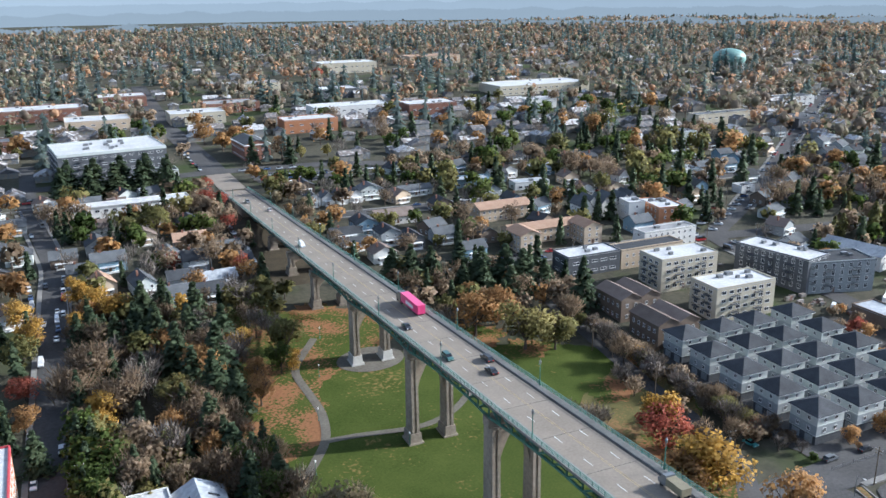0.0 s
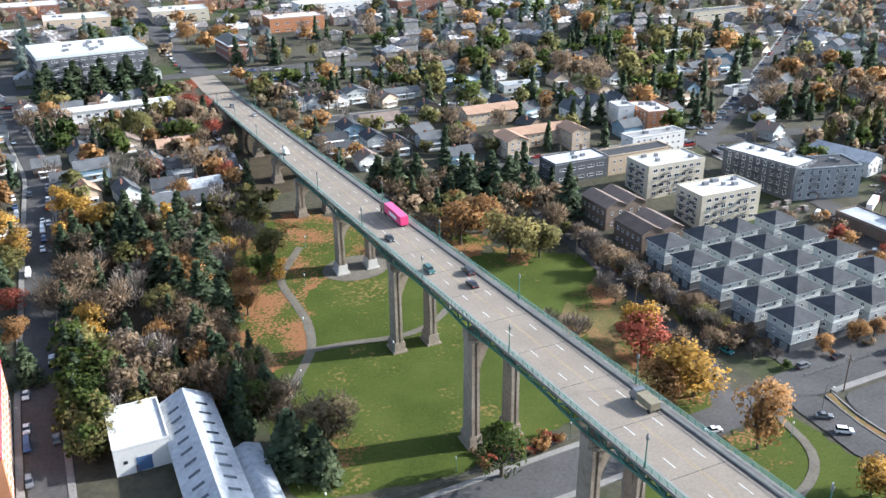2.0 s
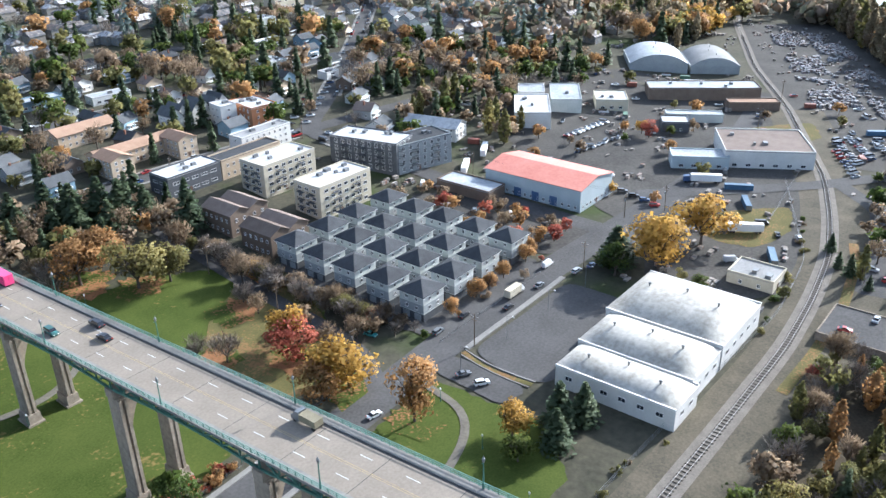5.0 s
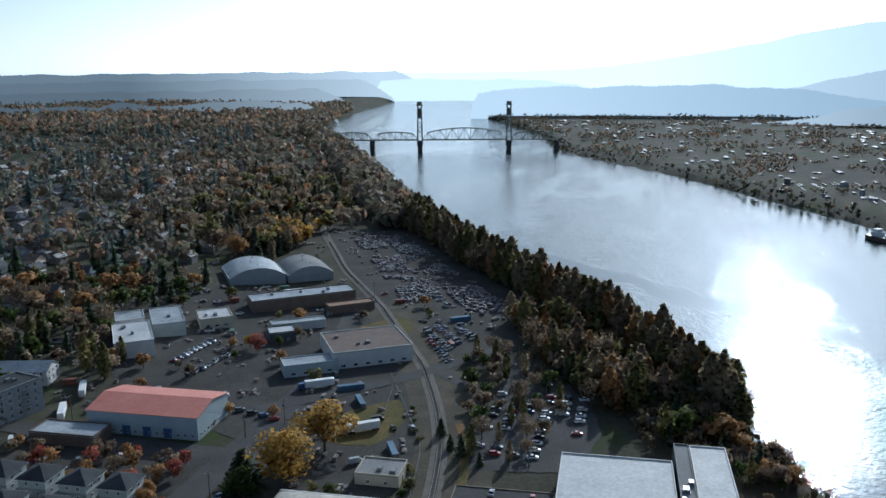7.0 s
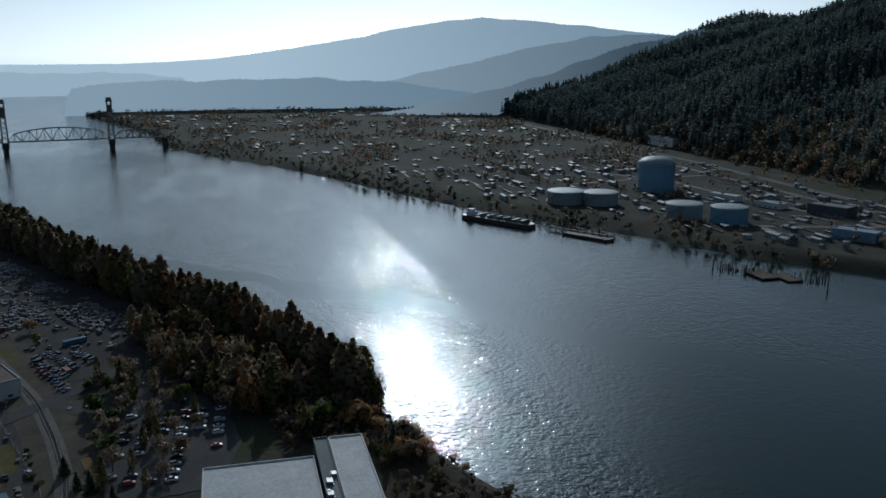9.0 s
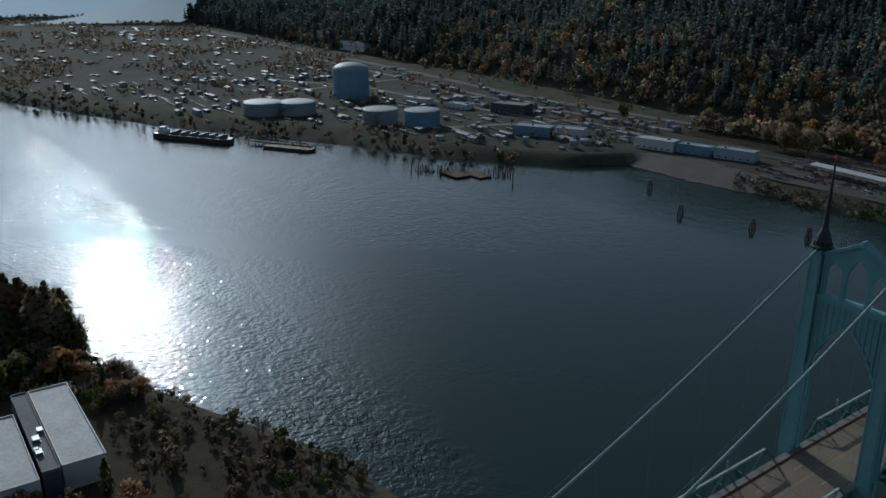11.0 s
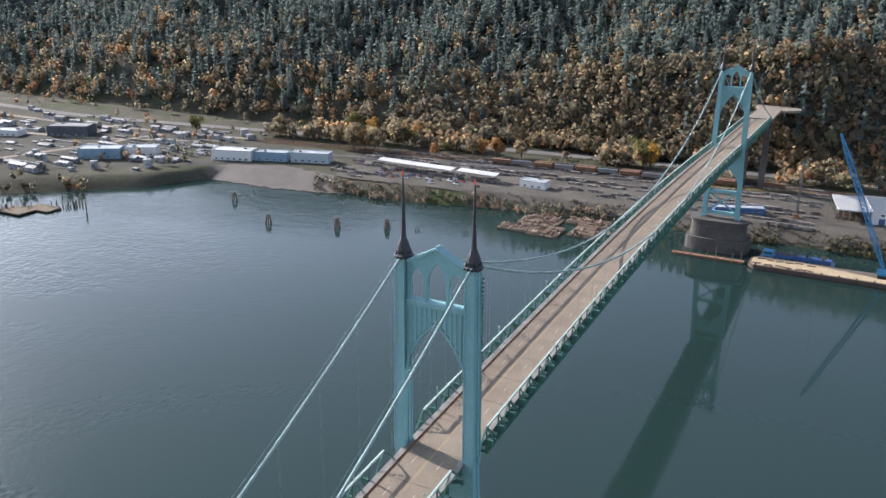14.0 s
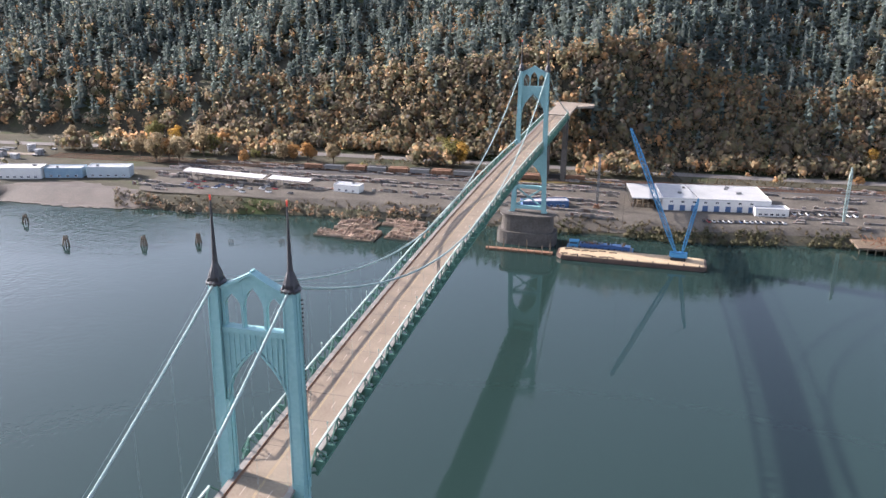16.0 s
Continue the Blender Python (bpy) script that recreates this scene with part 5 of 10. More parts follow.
# townhouses in rows: two storeys over a garage floor, under a hipped roof
TH = (Shape().box(-5.1, 5.1, -4.85, 4.85, -4, 3.1).mesh("lower_wall", WALLS["dark"]), Shape().box(-5.25, 5.25, -5.0, 5.0, 3.1, 6.3).mesh("wall", WALLS["grey"]),
      hip_roof(10.5, 10.0, 9.5, 2.9, 0.7).mesh("roof", ROOFS["dark"]), Shape().box(-5.31, 5.31, -5.06, 5.06, 2.95, 3.2).box(-5.33, 5.33, -5.08, 5.08, 6.2, 6.42).mesh("trim", WALLS["pale"]),
      Shape().box(-6.0, 6.0, -5.75, 5.75, 9.18, 9.27).mesh("eaves_board", WHITE),
      Shape().box(-1.25, 1.25, -0.02, 0.07, 0, 2.3).box(-1.4, -1.25, -0.02, 0.12, 0, 2.45).box(1.25, 1.4, -0.02, 0.12, 0, 2.45).box(-1.25, 1.25, -0.02, 0.12, 2.3, 2.45).mesh("garage_door", WALLS["grey"]),
      Shape().box(-5.25, 5.25, -5.0, 5.0, 6.3, 9.5).mesh("upper_wall", WALLS["pale"]))
for i, x in enumerate((-103.6, -119.9, -135.4, -153.8)):
    for j, y in enumerate((-302.7, -317.5, -332.7, -347.5, -361.5)):
        z, low = plot(x, y, 11, 11, 0)
        th = thing("townhouse", (x, y, z), 0, "pale grey-green three-level townhouse with a dark hipped shingle roof", "townhouse", "rows of townhouses")
        part("lower_wall", TH[0], parent=th)
        part("wall", TH[1], parent=th)
        part("upper_wall", TH[6], parent=th)
        part("roof", TH[2], parent=th)
        part("trim", TH[3], parent=th)
        part("eaves_board", TH[4], parent=th)
        for u in (-2.4, 2.4):
            part("garage_door", TH[5], parent=th, at=side_pose(10.2, 9.7, 0, u, 0.1))
        add_windows(th, 10.5, 10.0, (0, 1), 2, 3.9, 3.2, 3.2, "small", 1.0, True)

# apartment blocks
flat_block(-147.5, -386.5, 29, 15.5, 13.2, -1, "cream", "white", "four-storey cream apartment block with a white roof and dark balconies", 4, 3.6, "wide", balconies=2, name="apartment_building", category="apartment building", units=5)
flat_block(-146.5, -418.5, 29, 15.5, 13.2, -1, "cream", "white", "cream four-storey apartment block with a white flat roof", 4, 3.6, "wide", balconies=2, name="apartment_building", category="apartment building", units=5)
flat_block(-191.5, -405, 16, 35, 13.5, 12.6, "dark", "white", "charcoal four-storey apartment block with a white wedge roof", 4, 3.4, "tall", balconies=3, name="apartment_building", category="apartment building", units=4)
flat_block(-205.5, -390.5, 31, 15.5, 13.0, -14.3, "grey", "dark", "grey four-storey apartment wing with a dark flat roof", 4, 3.6, "tall", balconies=2, name="apartment_building", category="apartment building", units=2)
flat_block(-117, -444.5, 27, 13, 8.2, 0, "dark", "white", "low dark office building with a white roof and strip windows", 2, 4.2, "strip", name="office_building", category="office", units=3)
flat_block(-148, -443, 34, 10, 8.0, 0, "tan", "dark", "long tan two-storey building with a dark roof", 2, 3.4, "small", name="apartment_building", category="apartment building", units=0)
flat_block(-168, -455, 30, 9, 9.0, 0, "white", "gravel", "white three-storey flats with a grey roof", 3, 3.2, "small", name="apartment_building", category="apartment building", units=2)
for k, (x, y) in enumerate(((-104, -402), (-113, -402), (-103, -378), (-112, -378))):
    house(x, y, 9.5, 17, 8.6, 2.2, 0, "brown", "brown", "brown-sided rowhouse with a low shingle roof and skylights", False, 2, "rowhouse", "brown rowhouses", porch=False)
house(-116, -524, 30, 13, 6.5, 2.4, 0, "tan", "tan", "tan stucco apartment wing under a terracotta roof", True, 2, "apartment_building", "tan flats", porch=False)
house(-119, -486, 40, 11, 6.5, 2.2, 0, "tan", "tan", "long tan stucco apartment wing with a terracotta roof", True, 2, "apartment_building", "tan flats", porch=False)
house(-103, -476, 11, 14, 8.5, 2.2, 0, "tan", "tan", "tall tan apartment wing facing a court", False, 3, "apartment_building", "tan flats", porch=False)
house(-137, -476, 10, 14, 8.5, 2.2, 0, "tan", "tan", "tan gabled apartment wing at the street corner", False, 3, "apartment_building", "tan flats", porch=False)
for k in range(6):
    house(-154 - k * 6.2, -506 - (k % 2) * 3, 6, 11, 7.6, 3.4, 0, "white", "grey", "white gabled townhouse with a steep grey roof", False, 2, "townhouse", "white gabled townhouses", porch=False)
flat_block(-190, -486, 15, 22, 9.5, -8, "orange", "white", "brick flats with a bright white flat roof", 3, 3.2, "small", name="apartment_building", category="apartment building", units=4)
flat_block(-176, -492, 9, 11, 10.5, -8, "white", "white", "small white cube house with a flat roof", 3, 3.2, "small", name="house", category="house", units=1)
house(-170, -478, 11, 10, 5.5, 2.8, 0, "blue", "grey", "blue-grey house with a grey gable roof", True, 1)
house(-62, -541, 21, 17, 3.6, 2.4, 0, "white", "brown", "low white motel with a wide brown-grey roof", True, 1, "motel", porch=False)
house(-28, -506, 16, 8, 3.2, 2.2, 0, "white", "dark", "low white house with a dark shingle roof", True, 1)
house(-30, -522, 15, 9, 3.2, 2.4, 0, "pale", "dark", "single-storey house with a dark grey roof", True, 1)
house(-47, -509, 10, 12, 5.6, 2.6, 0, "grey", "dark", "grey two-storey house with a dark gable roof", False, 2)
house(-42, -528, 11, 13, 5.6, 2.6, 0, "blue", "dark", "blue-grey house with a dark gable roof", False, 2)
house(-56, -500, 9, 11, 4.6, 2.6, 0, "dark", "dark", "dark house among conifers", False, 1)
for k in range(4):
    house(-32 - k * 8, -585, 7.5, 9, 4.5, 2.6, 0, "white", "grey", "small white-trimmed cottage with a grey roof", False, 1, "house", "row of cottages")
house(-66, -588, 14, 10, 5.4, 3.0, 0, "pale", "grey", "pale house with a grey-blue metal gable roof", False, 2)
house(-92, -585, 20, 9, 3.4, 2.0, 0, "pale", "grey", "long low pale bungalow", True, 1)
house(81, -495, 9, 11, 4.6, 3.2, 10, "tan", "tan", "tan bungalow with a hip-like terracotta roof", False, 1)
house(66, -489, 9, 13, 5.0, 3.4, 10, "pale", "grey", "pale clapboard house with a steep grey roof", False, 2)
house(77, -522, 14, 10, 4.8, 3.0, 5, "blue", "grey", "blue-grey bungalow with a broad grey roof", True, 1)
house(42, -509, 12, 10, 5.0, 3.2, 0, "grey", "dark", "grey house with dark dormered roof", True, 2)
house(52, -520, 9, 9, 4.6, 2.8, 0, "white", "grey", "white cottage beside a red maple", False, 1)
house(36, -487, 13, 9, 3.6, 2.4, 4, "white", "metal", "low white garage house with a metal roof", True, 1)
house(40, -540, 15, 10, 4.0, 2.8, 0, "brown", "tan", "brown house with a reddish roof", True, 1)
house(80, -545, 10, 10, 5.0, 3.2, 0, "grey", "dark", "grey house with a dark roof and porch", False, 2)
flat_block(60, -604, 58, 9, 7.5, 3, "white", "white", "long white two-storey building with a bright flat roof", 2, 4.0, "wide", name="apartment_building", category="apartment building", units=0, eaves=0.6)
# charcoal siding on this grey block stands in for its shaded facade
flat_block(64, -703, 62, 46, 20, 6, "dark", "white", "large five-storey white-roofed apartment block with white trim, walls darkened for shade", 5, 5.0, "strip", balconies=4, name="apartment_building", category="apartment building", units=14, band="pale")
flat_block(40, -664, 24, 12, 10, 4, "pale", "dark", "pale three-storey annex with a dark roof", 3, 3.6, "small", name="building", units=2)
museum = house(-31, -734, 18, 34, 10.5, 3.0, 4, "brick", "grey", "old brick civic building with a white pediment", False, 2, "civic_building", porch=False)
part("cornice", Shape().box(-9.5, 9.5, -17.5, 17.5, 10.0, 10.7), WHITE, museum)
house(-185, -600, 16, 10, 4, 2.2, -10, "blue", "metal", "blue-walled low shop with a pale roof", True, 1)
flat_block(-130, -590, 24, 11, 4.2, -6, "blue", "metal", "low blue shop with a pale metal roof", 1, 3.6, "wide", name="shop", category="shop", units=2)
flat_block(-160, -570, 22, 9, 4.0, -6, "white", "metal", "low white shop with a grey roof", 1, 3.6, "wide", name="shop", category="shop", units=1)

# distant blocks of the town centre
for cx, cy, lx, ly, h, wall, roof, label in (
        (-268, -1250, 76, 40, 13, "cream", "white", "long cream school-like block with a white roof"), (-420, -1315, 80, 40, 11, "tan", "tan", "brick hall with a pinkish flat roof"),
        (-390, -960, 110, 50, 9, "cream", "white", "large supermarket with a pale flat roof"), (-330, -850, 30, 20, 8, "white", "white", "white-roofed shop block in town"),
        (-215, -850, 46, 30, 12, "brick", "white", "dark brick block with a white roof"), (-150, -880, 70, 26, 10, "white", "white", "white and blue block of shops"),
        (-96, -820, 44, 24, 10, "orange", "white", "orange brick block with a white roof"), (-20, -905, 46, 30, 9, "cream", "white", "cream block on the main street"),
        (-60, -960, 50, 30, 8, "brick", "gravel", "low brick shops on a street"), (60, -900, 50, 34, 9, "tan", "white", "tan store with a white roof"), (110, -980, 80, 36, 10, "brick", "white", "brick apartment rows with white roof"),
        (-180, -1010, 40, 30, 9, "dark", "white", "dark block with a white roof"), (-110, -1100, 60, 30, 9, "cream", "gravel", "cream commercial block in town"), (30, -1040, 44, 30, 10, "brick", "white", "brick block of flats"),
        (150, -820, 60, 20, 9, "brick", "grey", "row of brick flats among trees"), (180, -860, 60, 20, 9, "brick", "grey", "long row of brick flats"), (-560, -760, 40, 20, 8, "white", "dark", "white hall with a dark roof"),
        (-470, -660, 34, 26, 8, "dark", "dark", "dark warehouse among trees"), (-420, -700, 60, 14, 9, "cream", "grey", "row of cream townhouses"), (-300, -600, 22, 9, 4, "white", "white", "low house with a white roof"),
        (-255, -545, 12, 14, 8, "pale", "white", "pale cube house with white roof"), (-330, -640, 16, 14, 9, "pale", "metal", "pale modern house with dark glazing"), (-270, -512, 10, 8, 4, "white", "metal", "small white garage beside street")):
    flat_block(cx, cy, lx, ly, h, 0, wall, roof, label, 2, 7.0, "strip", (1,), units=3)

# sheds beside the park
paint_shop = flat_block(81.6, -333.4, 13, 19, 7.0, 1, "white", "white", "flat white-roofed workshop with a blue roller door", 0, units=0, name="workshop", category="shed")
part("roller_door", ROLLER, parent=paint_shop, at=side_pose(13, 19, 1, -0.2, 0.1))
part("window", Shape().box(-0.5, 0.5, -0.02, 0.06, 0, 0.9).mesh("window", GLASS), parent=paint_shop, at=side_pose(13, 19, 1, 4.0, 3.0), label="small square window")
shed = house(68.3, -306.5, 13, 69, 6.2, 3.4, 1, "white", "metal", "long white-metal-roofed workshop with skylights", False, 1, "workshop", porch=False)
sky_mesh = Shape().box(-1.55, 1.55, -0.42, 0.42, 0, 0.12).mesh("skylight", GLASS)
for i in range(13):
    for k in (-1, 1):
        part("skylight", sky_mesh, parent=shed, at=pose(k * 3.5, -28 + i * 4.6, 6.2 + 3.4 * (1 - 3.5 / 6.5) + 0.27, 0, k * 27.6, 0))
house(58.2, -303, 6.4, 28, 4.0, 1.2, 1, "white", "metal", "low lean-to shed with a pale metal roof", False, 1, "shed", porch=False)
flat_block(120, -301, 20, 16, 5, 0, "grey", "gravel", "low grey flat-roofed building beside a side street", 1, 4, "small", units=1)
flat_block(117.5, -345, 14, 46, 14.5, 1, "orange", "white", "orange brick apartment building with red cornice and white windows", 4, 3.4, "tall", (2, 1), name="apartment_building", category="apartment building", units=3, band="red")
flat_block(108, -300, 14, 16, 4, 0, "grey", "gravel", "low grey-roofed garage beside flats", 0, units=0, name="garage", category="garage")


# vaulted warehouses
def vault_mesh(lx, ly, h, rise, ends, n=14, m=16):
    X, Y = np.meshgrid(np.linspace(-lx / 2, lx / 2, n), np.linspace(-ly / 2, ly / 2, m))
    e = np.clip((ly / 2 - np.abs(Y)) / max(ends, 0.01), 0, 1)
    Z = h + rise * (1 - (np.abs(X) / (lx / 2)) ** 2.2) * (np.sin(e * math.pi / 2) if ends else 1)
    s = Shape()
    idx = np.arange(n * m).reshape(m, n)
    s.add(np.stack([X, Y, Z], -1).reshape(-1, 3).tolist(), [(int(idx[j, i]), int(idx[j, i + 1]), int(idx[j + 1, i + 1]), int(idx[j + 1, i])) for j in range(m - 1) for i in range(n - 1)])
    return s


def vault(cx, cy, lx, ly, h, rise, turn, ends, label, wall="white", roof="vault", sides=(0, 1)):
    z, low = plot(cx, cy, lx, ly, turn)
    ob = thing("warehouse", (cx, cy, z), turn, label, "warehouse")
    part("wall", Shape().box(-lx / 2, lx / 2, -ly / 2, ly / 2, low - z - 1, h), WALLS[wall], ob)
    if not ends:
        prof = [(x, h + rise * (1 - (abs(x) / (lx / 2)) ** 2.2)) for x in np.linspace(-lx / 2, lx / 2, 14)]
        for y0, y1 in ((-ly / 2, -ly / 2 + 0.3), (ly / 2 - 0.3, ly / 2)):
            part("gable_wall", Shape().slab(prof, "y", y0, y1), WALLS[wall], ob)
    part("roof", vault_mesh(lx + 0.3, ly + 0.3, h + 0.02, rise, ends), ROOFS[roof], ob, smooth=True)
    for k in (-1, 1):
        part("parapet", Shape().box(k * lx / 2 - 0.25, k * lx / 2 + 0.25, -ly / 2, ly / 2, h - 0.3, h + 0.45), WALLS[wall], ob)
    for i in range(3):
        part("roof_vent", Shape().lathe([(0.25, 0), (0.25, 0.8), (0.5, 0.85), (0.4, 1.2), (0.05, 1.3)], 8), STEEL, ob, at=pose(1.5 * (-1) ** i, -ly * 0.3 + i * ly * 0.3, h + rise - 0.1))
    add_windows(ob, lx, ly, sides, 1, h * 0.45, 3, 5.0, "wide", split=True)
    return ob


vault(-144.2, -230.2, 31, 37.5, 8.2, 4.4, 0, 9, "white vaulted warehouse bay with stained roof")
vault(-118.6, -229.4, 20, 35.5, 7.4, 3.4, 0, 6, "middle bay of a white vaulted warehouse")
vault(-101.3, -228.0, 14.4, 36, 6.8, 2.4, 0, 5, "low near bay of a white vaulted warehouse")
big_shed = house(-219, -326, 27, 48, 9.4, 2.6, 0, "teal", "pink", "tall grey-blue metal shed with a faded red roof", False, 1, "warehouse", porch=False)
for k in range(4):
    part("roller_door", ROLLER, parent=big_shed, at=side_pose(27, 48, 0, -16 + k * 9, 0.1))
vault(-450, -386, 37, 40, 5, 6, 123, 0, "pale metal-roofed vaulted boat shed", "grey", "metal")
vault(-470, -356, 31, 40, 5, 5.5, 123, 0, "grey vaulted boat shed in a yard", "grey", "gravel")
flat_block(-398, -331, 17, 64, 7, 34, "brown", "metal", "long warehouse with a pale metal roof", 0, name="warehouse", category="warehouse", units=4)
flat_block(-391, -298, 9, 28, 4.6, 34, "brown", "tan", "rusty-roofed lean-to warehouse in a yard", 0, name="warehouse", category="warehouse", units=0)
flat_block(-316, -266, 34, 40, 8, 30, "white", "brown", "pale-walled warehouse with a brown gravel roof", 1, 5.5, "wide", name="warehouse", category="warehouse", units=3)
flat_block(-288, -286, 12, 26, 5.5, 30, "teal", "metal", "grey-blue low workshop beside a warehouse", 1, 5, "wide", name="workshop", category="workshop", units=0)
flat_block(-299, -386, 36, 19, 7.5, 34, "white", "white", "white metal workshop with ribbed roof", 0, name="workshop", category="workshop", units=3)
flat_block(-333, -385.5, 34, 17, 6.5, 33, "pale", "metal", "pale low workshop in a yard", 0, name="workshop", category="workshop", units=1)
flat_block(-348, -364.5, 20, 18, 5.5, 33, "cream", "white", "cream workshop with a grey roof", 1, 4, "wide", name="workshop", category="workshop", units=2)
flat_block(-326, -404, 18, 15, 6.0, 34, "white", "metal", "row of pale metal sheds", 0, name="shed", category="shed", units=0)
flat_block(-332, -318, 12, 14, 5, 30, "dark", "white", "small dark office with a white roof", 1, 4, "small", name="office_building", category="office", units=0)
flat_block(-352, -316, 8, 30, 4, 30, "pale", "metal", "narrow pale shed in a yard", 0, name="shed", category="shed", units=0)
house(-243, -409, 13, 30, 5.6, 3.0, 12, "white", "metal", "white gabled hall with a pale metal roof", False, 2, "hall", porch=False)
flat_block(-197, -352, 12, 28, 4.4, 0, "brown", "metal", "low cluttered carport with a pale roof", 0, name="carport", category="carport", units=0)
flat_block(-189.5, -223, 13, 16, 4.0, 0, "cream", "gravel", "small flat-roofed brick office by the railway", 1, 5, "small", name="office_building", category="office", units=2)
z, low = plot(-173, -178, 22, 34, 0)
deck_yard = thing("loading_platform", (-173, -178, z), 0, "raised asphalt loading platform on a low concrete wall", "platform")
part("wall", Shape().box(-11, 11, -17, 17, low - z - 1, 2.6), CONCRETE, deck_yard)
part("surface", Shape().box(-10.6, 10.6, -16.6, 16.6, 2.6, 2.75), ASPHALT, deck_yard)
part("kerb", Shape().box(-11, 11, -17, -16.6, 2.6, 3.1).box(-11, -10.6, -17, 17, 2.6, 3.1).box(10.6, 11, -17, 17, 2.6, 3.1), CONCRETE, deck_yard)
flat_block(-181, -141, 44, 38, 8.5, 0, "white", "white", "wide white-roofed factory by the river", 0, name="factory", category="factory", units=0)
flat_block(-186, -118.6, 54, 5.0, 10.5, 0, "dark", "gravel", "tall narrow plant bay between white roofs", 0, name="factory", category="factory", units=4)
flat_block(-190, -109, 54, 12.5, 8.5, 0, "white", "white", "long white-roofed factory wing beside the bank", 0, name="factory", category="factory", units=0)
house(-250, -470, 12, 9, 4.4, 2.6, 20, "pale", "grey", "pale house with a grey roof above the street", True, 1)
house(-236, -450, 11, 10, 4.6, 3.0, 20, "grey", "brown", "grey house with a brown gable roof", False, 1)
house(-224, -430, 12, 10, 4.4, 2.8, 20, "white", "grey", "white house at the street corner", True, 1)


def clear(x, y, pad=0.0):
    return all((x - a) ** 2 + (y - b) ** 2 > (r + pad) ** 2 for a, b, r in FOOT)


ROADS = [([(60, -276), (-420, -300)], 8), ([(-196, -270), (-200, -440)], 7), ([(-198, -440), (-245, -487), (-325, -546), (-412, -614), (-520, -700), (-700, -840)], 8), ([(-20, -447), (-80, -466), (-205, -456), (-330, -440)], 6.5),
         ([(-30, -560), (-330, -546)], 6.5), ([(103, -300), (99, -500), (110, -640), (112, -760)], 6.5), ([(220, -682), (0, -690), (-70, -684), (-130, -660), (-260, -640)], 9), ([(0, -636), (2, -700)], 10), ([(2, -640), (8, -900), (0, -1200)], 10), ([(60, -203), (-152, -199), (-223, -206), (-299, -232), (-618, -393)], 9), ([(0, -132), (0, -640)], 9.5)]


def off_road(x, y):
    for line, w in ROADS:
        for (ax, ay), (bx, by) in zip(line, line[1:]):
            t = max(0, min(1, ((x - ax) * (bx - ax) + (y - ay) * (by - ay)) / ((bx - ax) ** 2 + (by - ay) ** 2)))
            if (x - ax - t * (bx - ax)) ** 2 + (y - ay - t * (by - ay)) ** 2 < w * w:
                return False
    return True


# nearer houses among the trees, each its own
rg3 = random.Random(77)
made = 0
looks = [("grey", "dark"), ("pale", "dark"), ("grey", "grey"), ("tan", "brown"), ("blue", "grey"), ("white", "brown"), ("brown", "grey"), ("brown", "dark")]
for _ in range(900):
    if made >= 95:
        break
    x, y = rg3.uniform(-420, 130), rg3.uniform(-640, -470)
    if not off_road(x, y) or not clear(x, y, 4.5) or abs(x) < 24:
        continue
    wcol, rcol = looks[made % len(looks)]
    house(x, y, 11, 9, 4.4, 2.8, rg3.choice([0, 0, 90, 20]), wcol, rcol, f"{wcol} house with a {rcol} gable roof among trees", made % 2 == 0, 1)
    made += 1

# ---- vehicles ----
def paint(name, c):
    m, n, l, p = shader(name)
    p.inputs["Base Color"].default_value = (*c, 1)
    p.inputs["Roughness"].default_value, p.inputs["Coat Weight"].default_value = 0.35, 0.6
    return m


PAINTS = {"white": paint("white_car_paint", (0.75, 0.75, 0.75)), "black": paint("black_car_paint", (0.015, 0.016, 0.02)), "silver": paint("silver_car_paint", (0.42, 0.44, 0.46)),
          "grey": paint("grey_car_paint", (0.13, 0.14, 0.15)), "blue": paint("blue_car_paint", (0.04, 0.08, 0.18)), "red": paint("red_car_paint", (0.35, 0.03, 0.03)),
          "green": paint("green_car_paint", (0.03, 0.10, 0.09)), "teal": paint("teal_car_paint", (0.05, 0.28, 0.27))}
TYRE = Shape().lathe([(0.2, -0.11), (0.33, -0.11), (0.34, 0), (0.33, 0.11), (0.2, 0.11)], 12)
TYRE = TYRE.mesh("tyre", BLACK)
RIM = Shape().lathe([(0.05, -0.12), (0.2, -0.1), (0.2, 0.1), (0.05, 0.12)], 10).mesh("rim", STEEL)
HEAD = Shape().box(-0.22, 0.22, -0.05, 0.05, -0.08, 0.08)
HEADLIGHT = HEAD.mesh("headlight", WHITE)
TAILLIGHT = Shape().box(-0.18, 0.18, -0.05, 0.05, -0.1, 0.1).mesh("taillight", RED_LAMP)
SIDE_GLASS = glassy("car_glass", (0.012, 0.014, 0.018), 0.05)


def hull(profile, half, inset, y_taper=0.0):
    """A body from a side profile (y, z) swept across, its upper edge drawn in."""
    zs = [z for _, z in profile]
    lo, hi = min(zs), max(zs)
    s = Shape()
    n = len(profile)
    left = [(-(half - inset * (z - lo) / (hi - lo)), y, z) for y, z in profile]
    right = [(-x, y, z) for x, y, z in left]
    s.add(left + right, [tuple(range(n)), tuple(range(2 * n - 1, n - 1, -1))] + [(i, n + i, n + (i + 1) % n, (i + 1) % n) for i in range(n)])
    return s


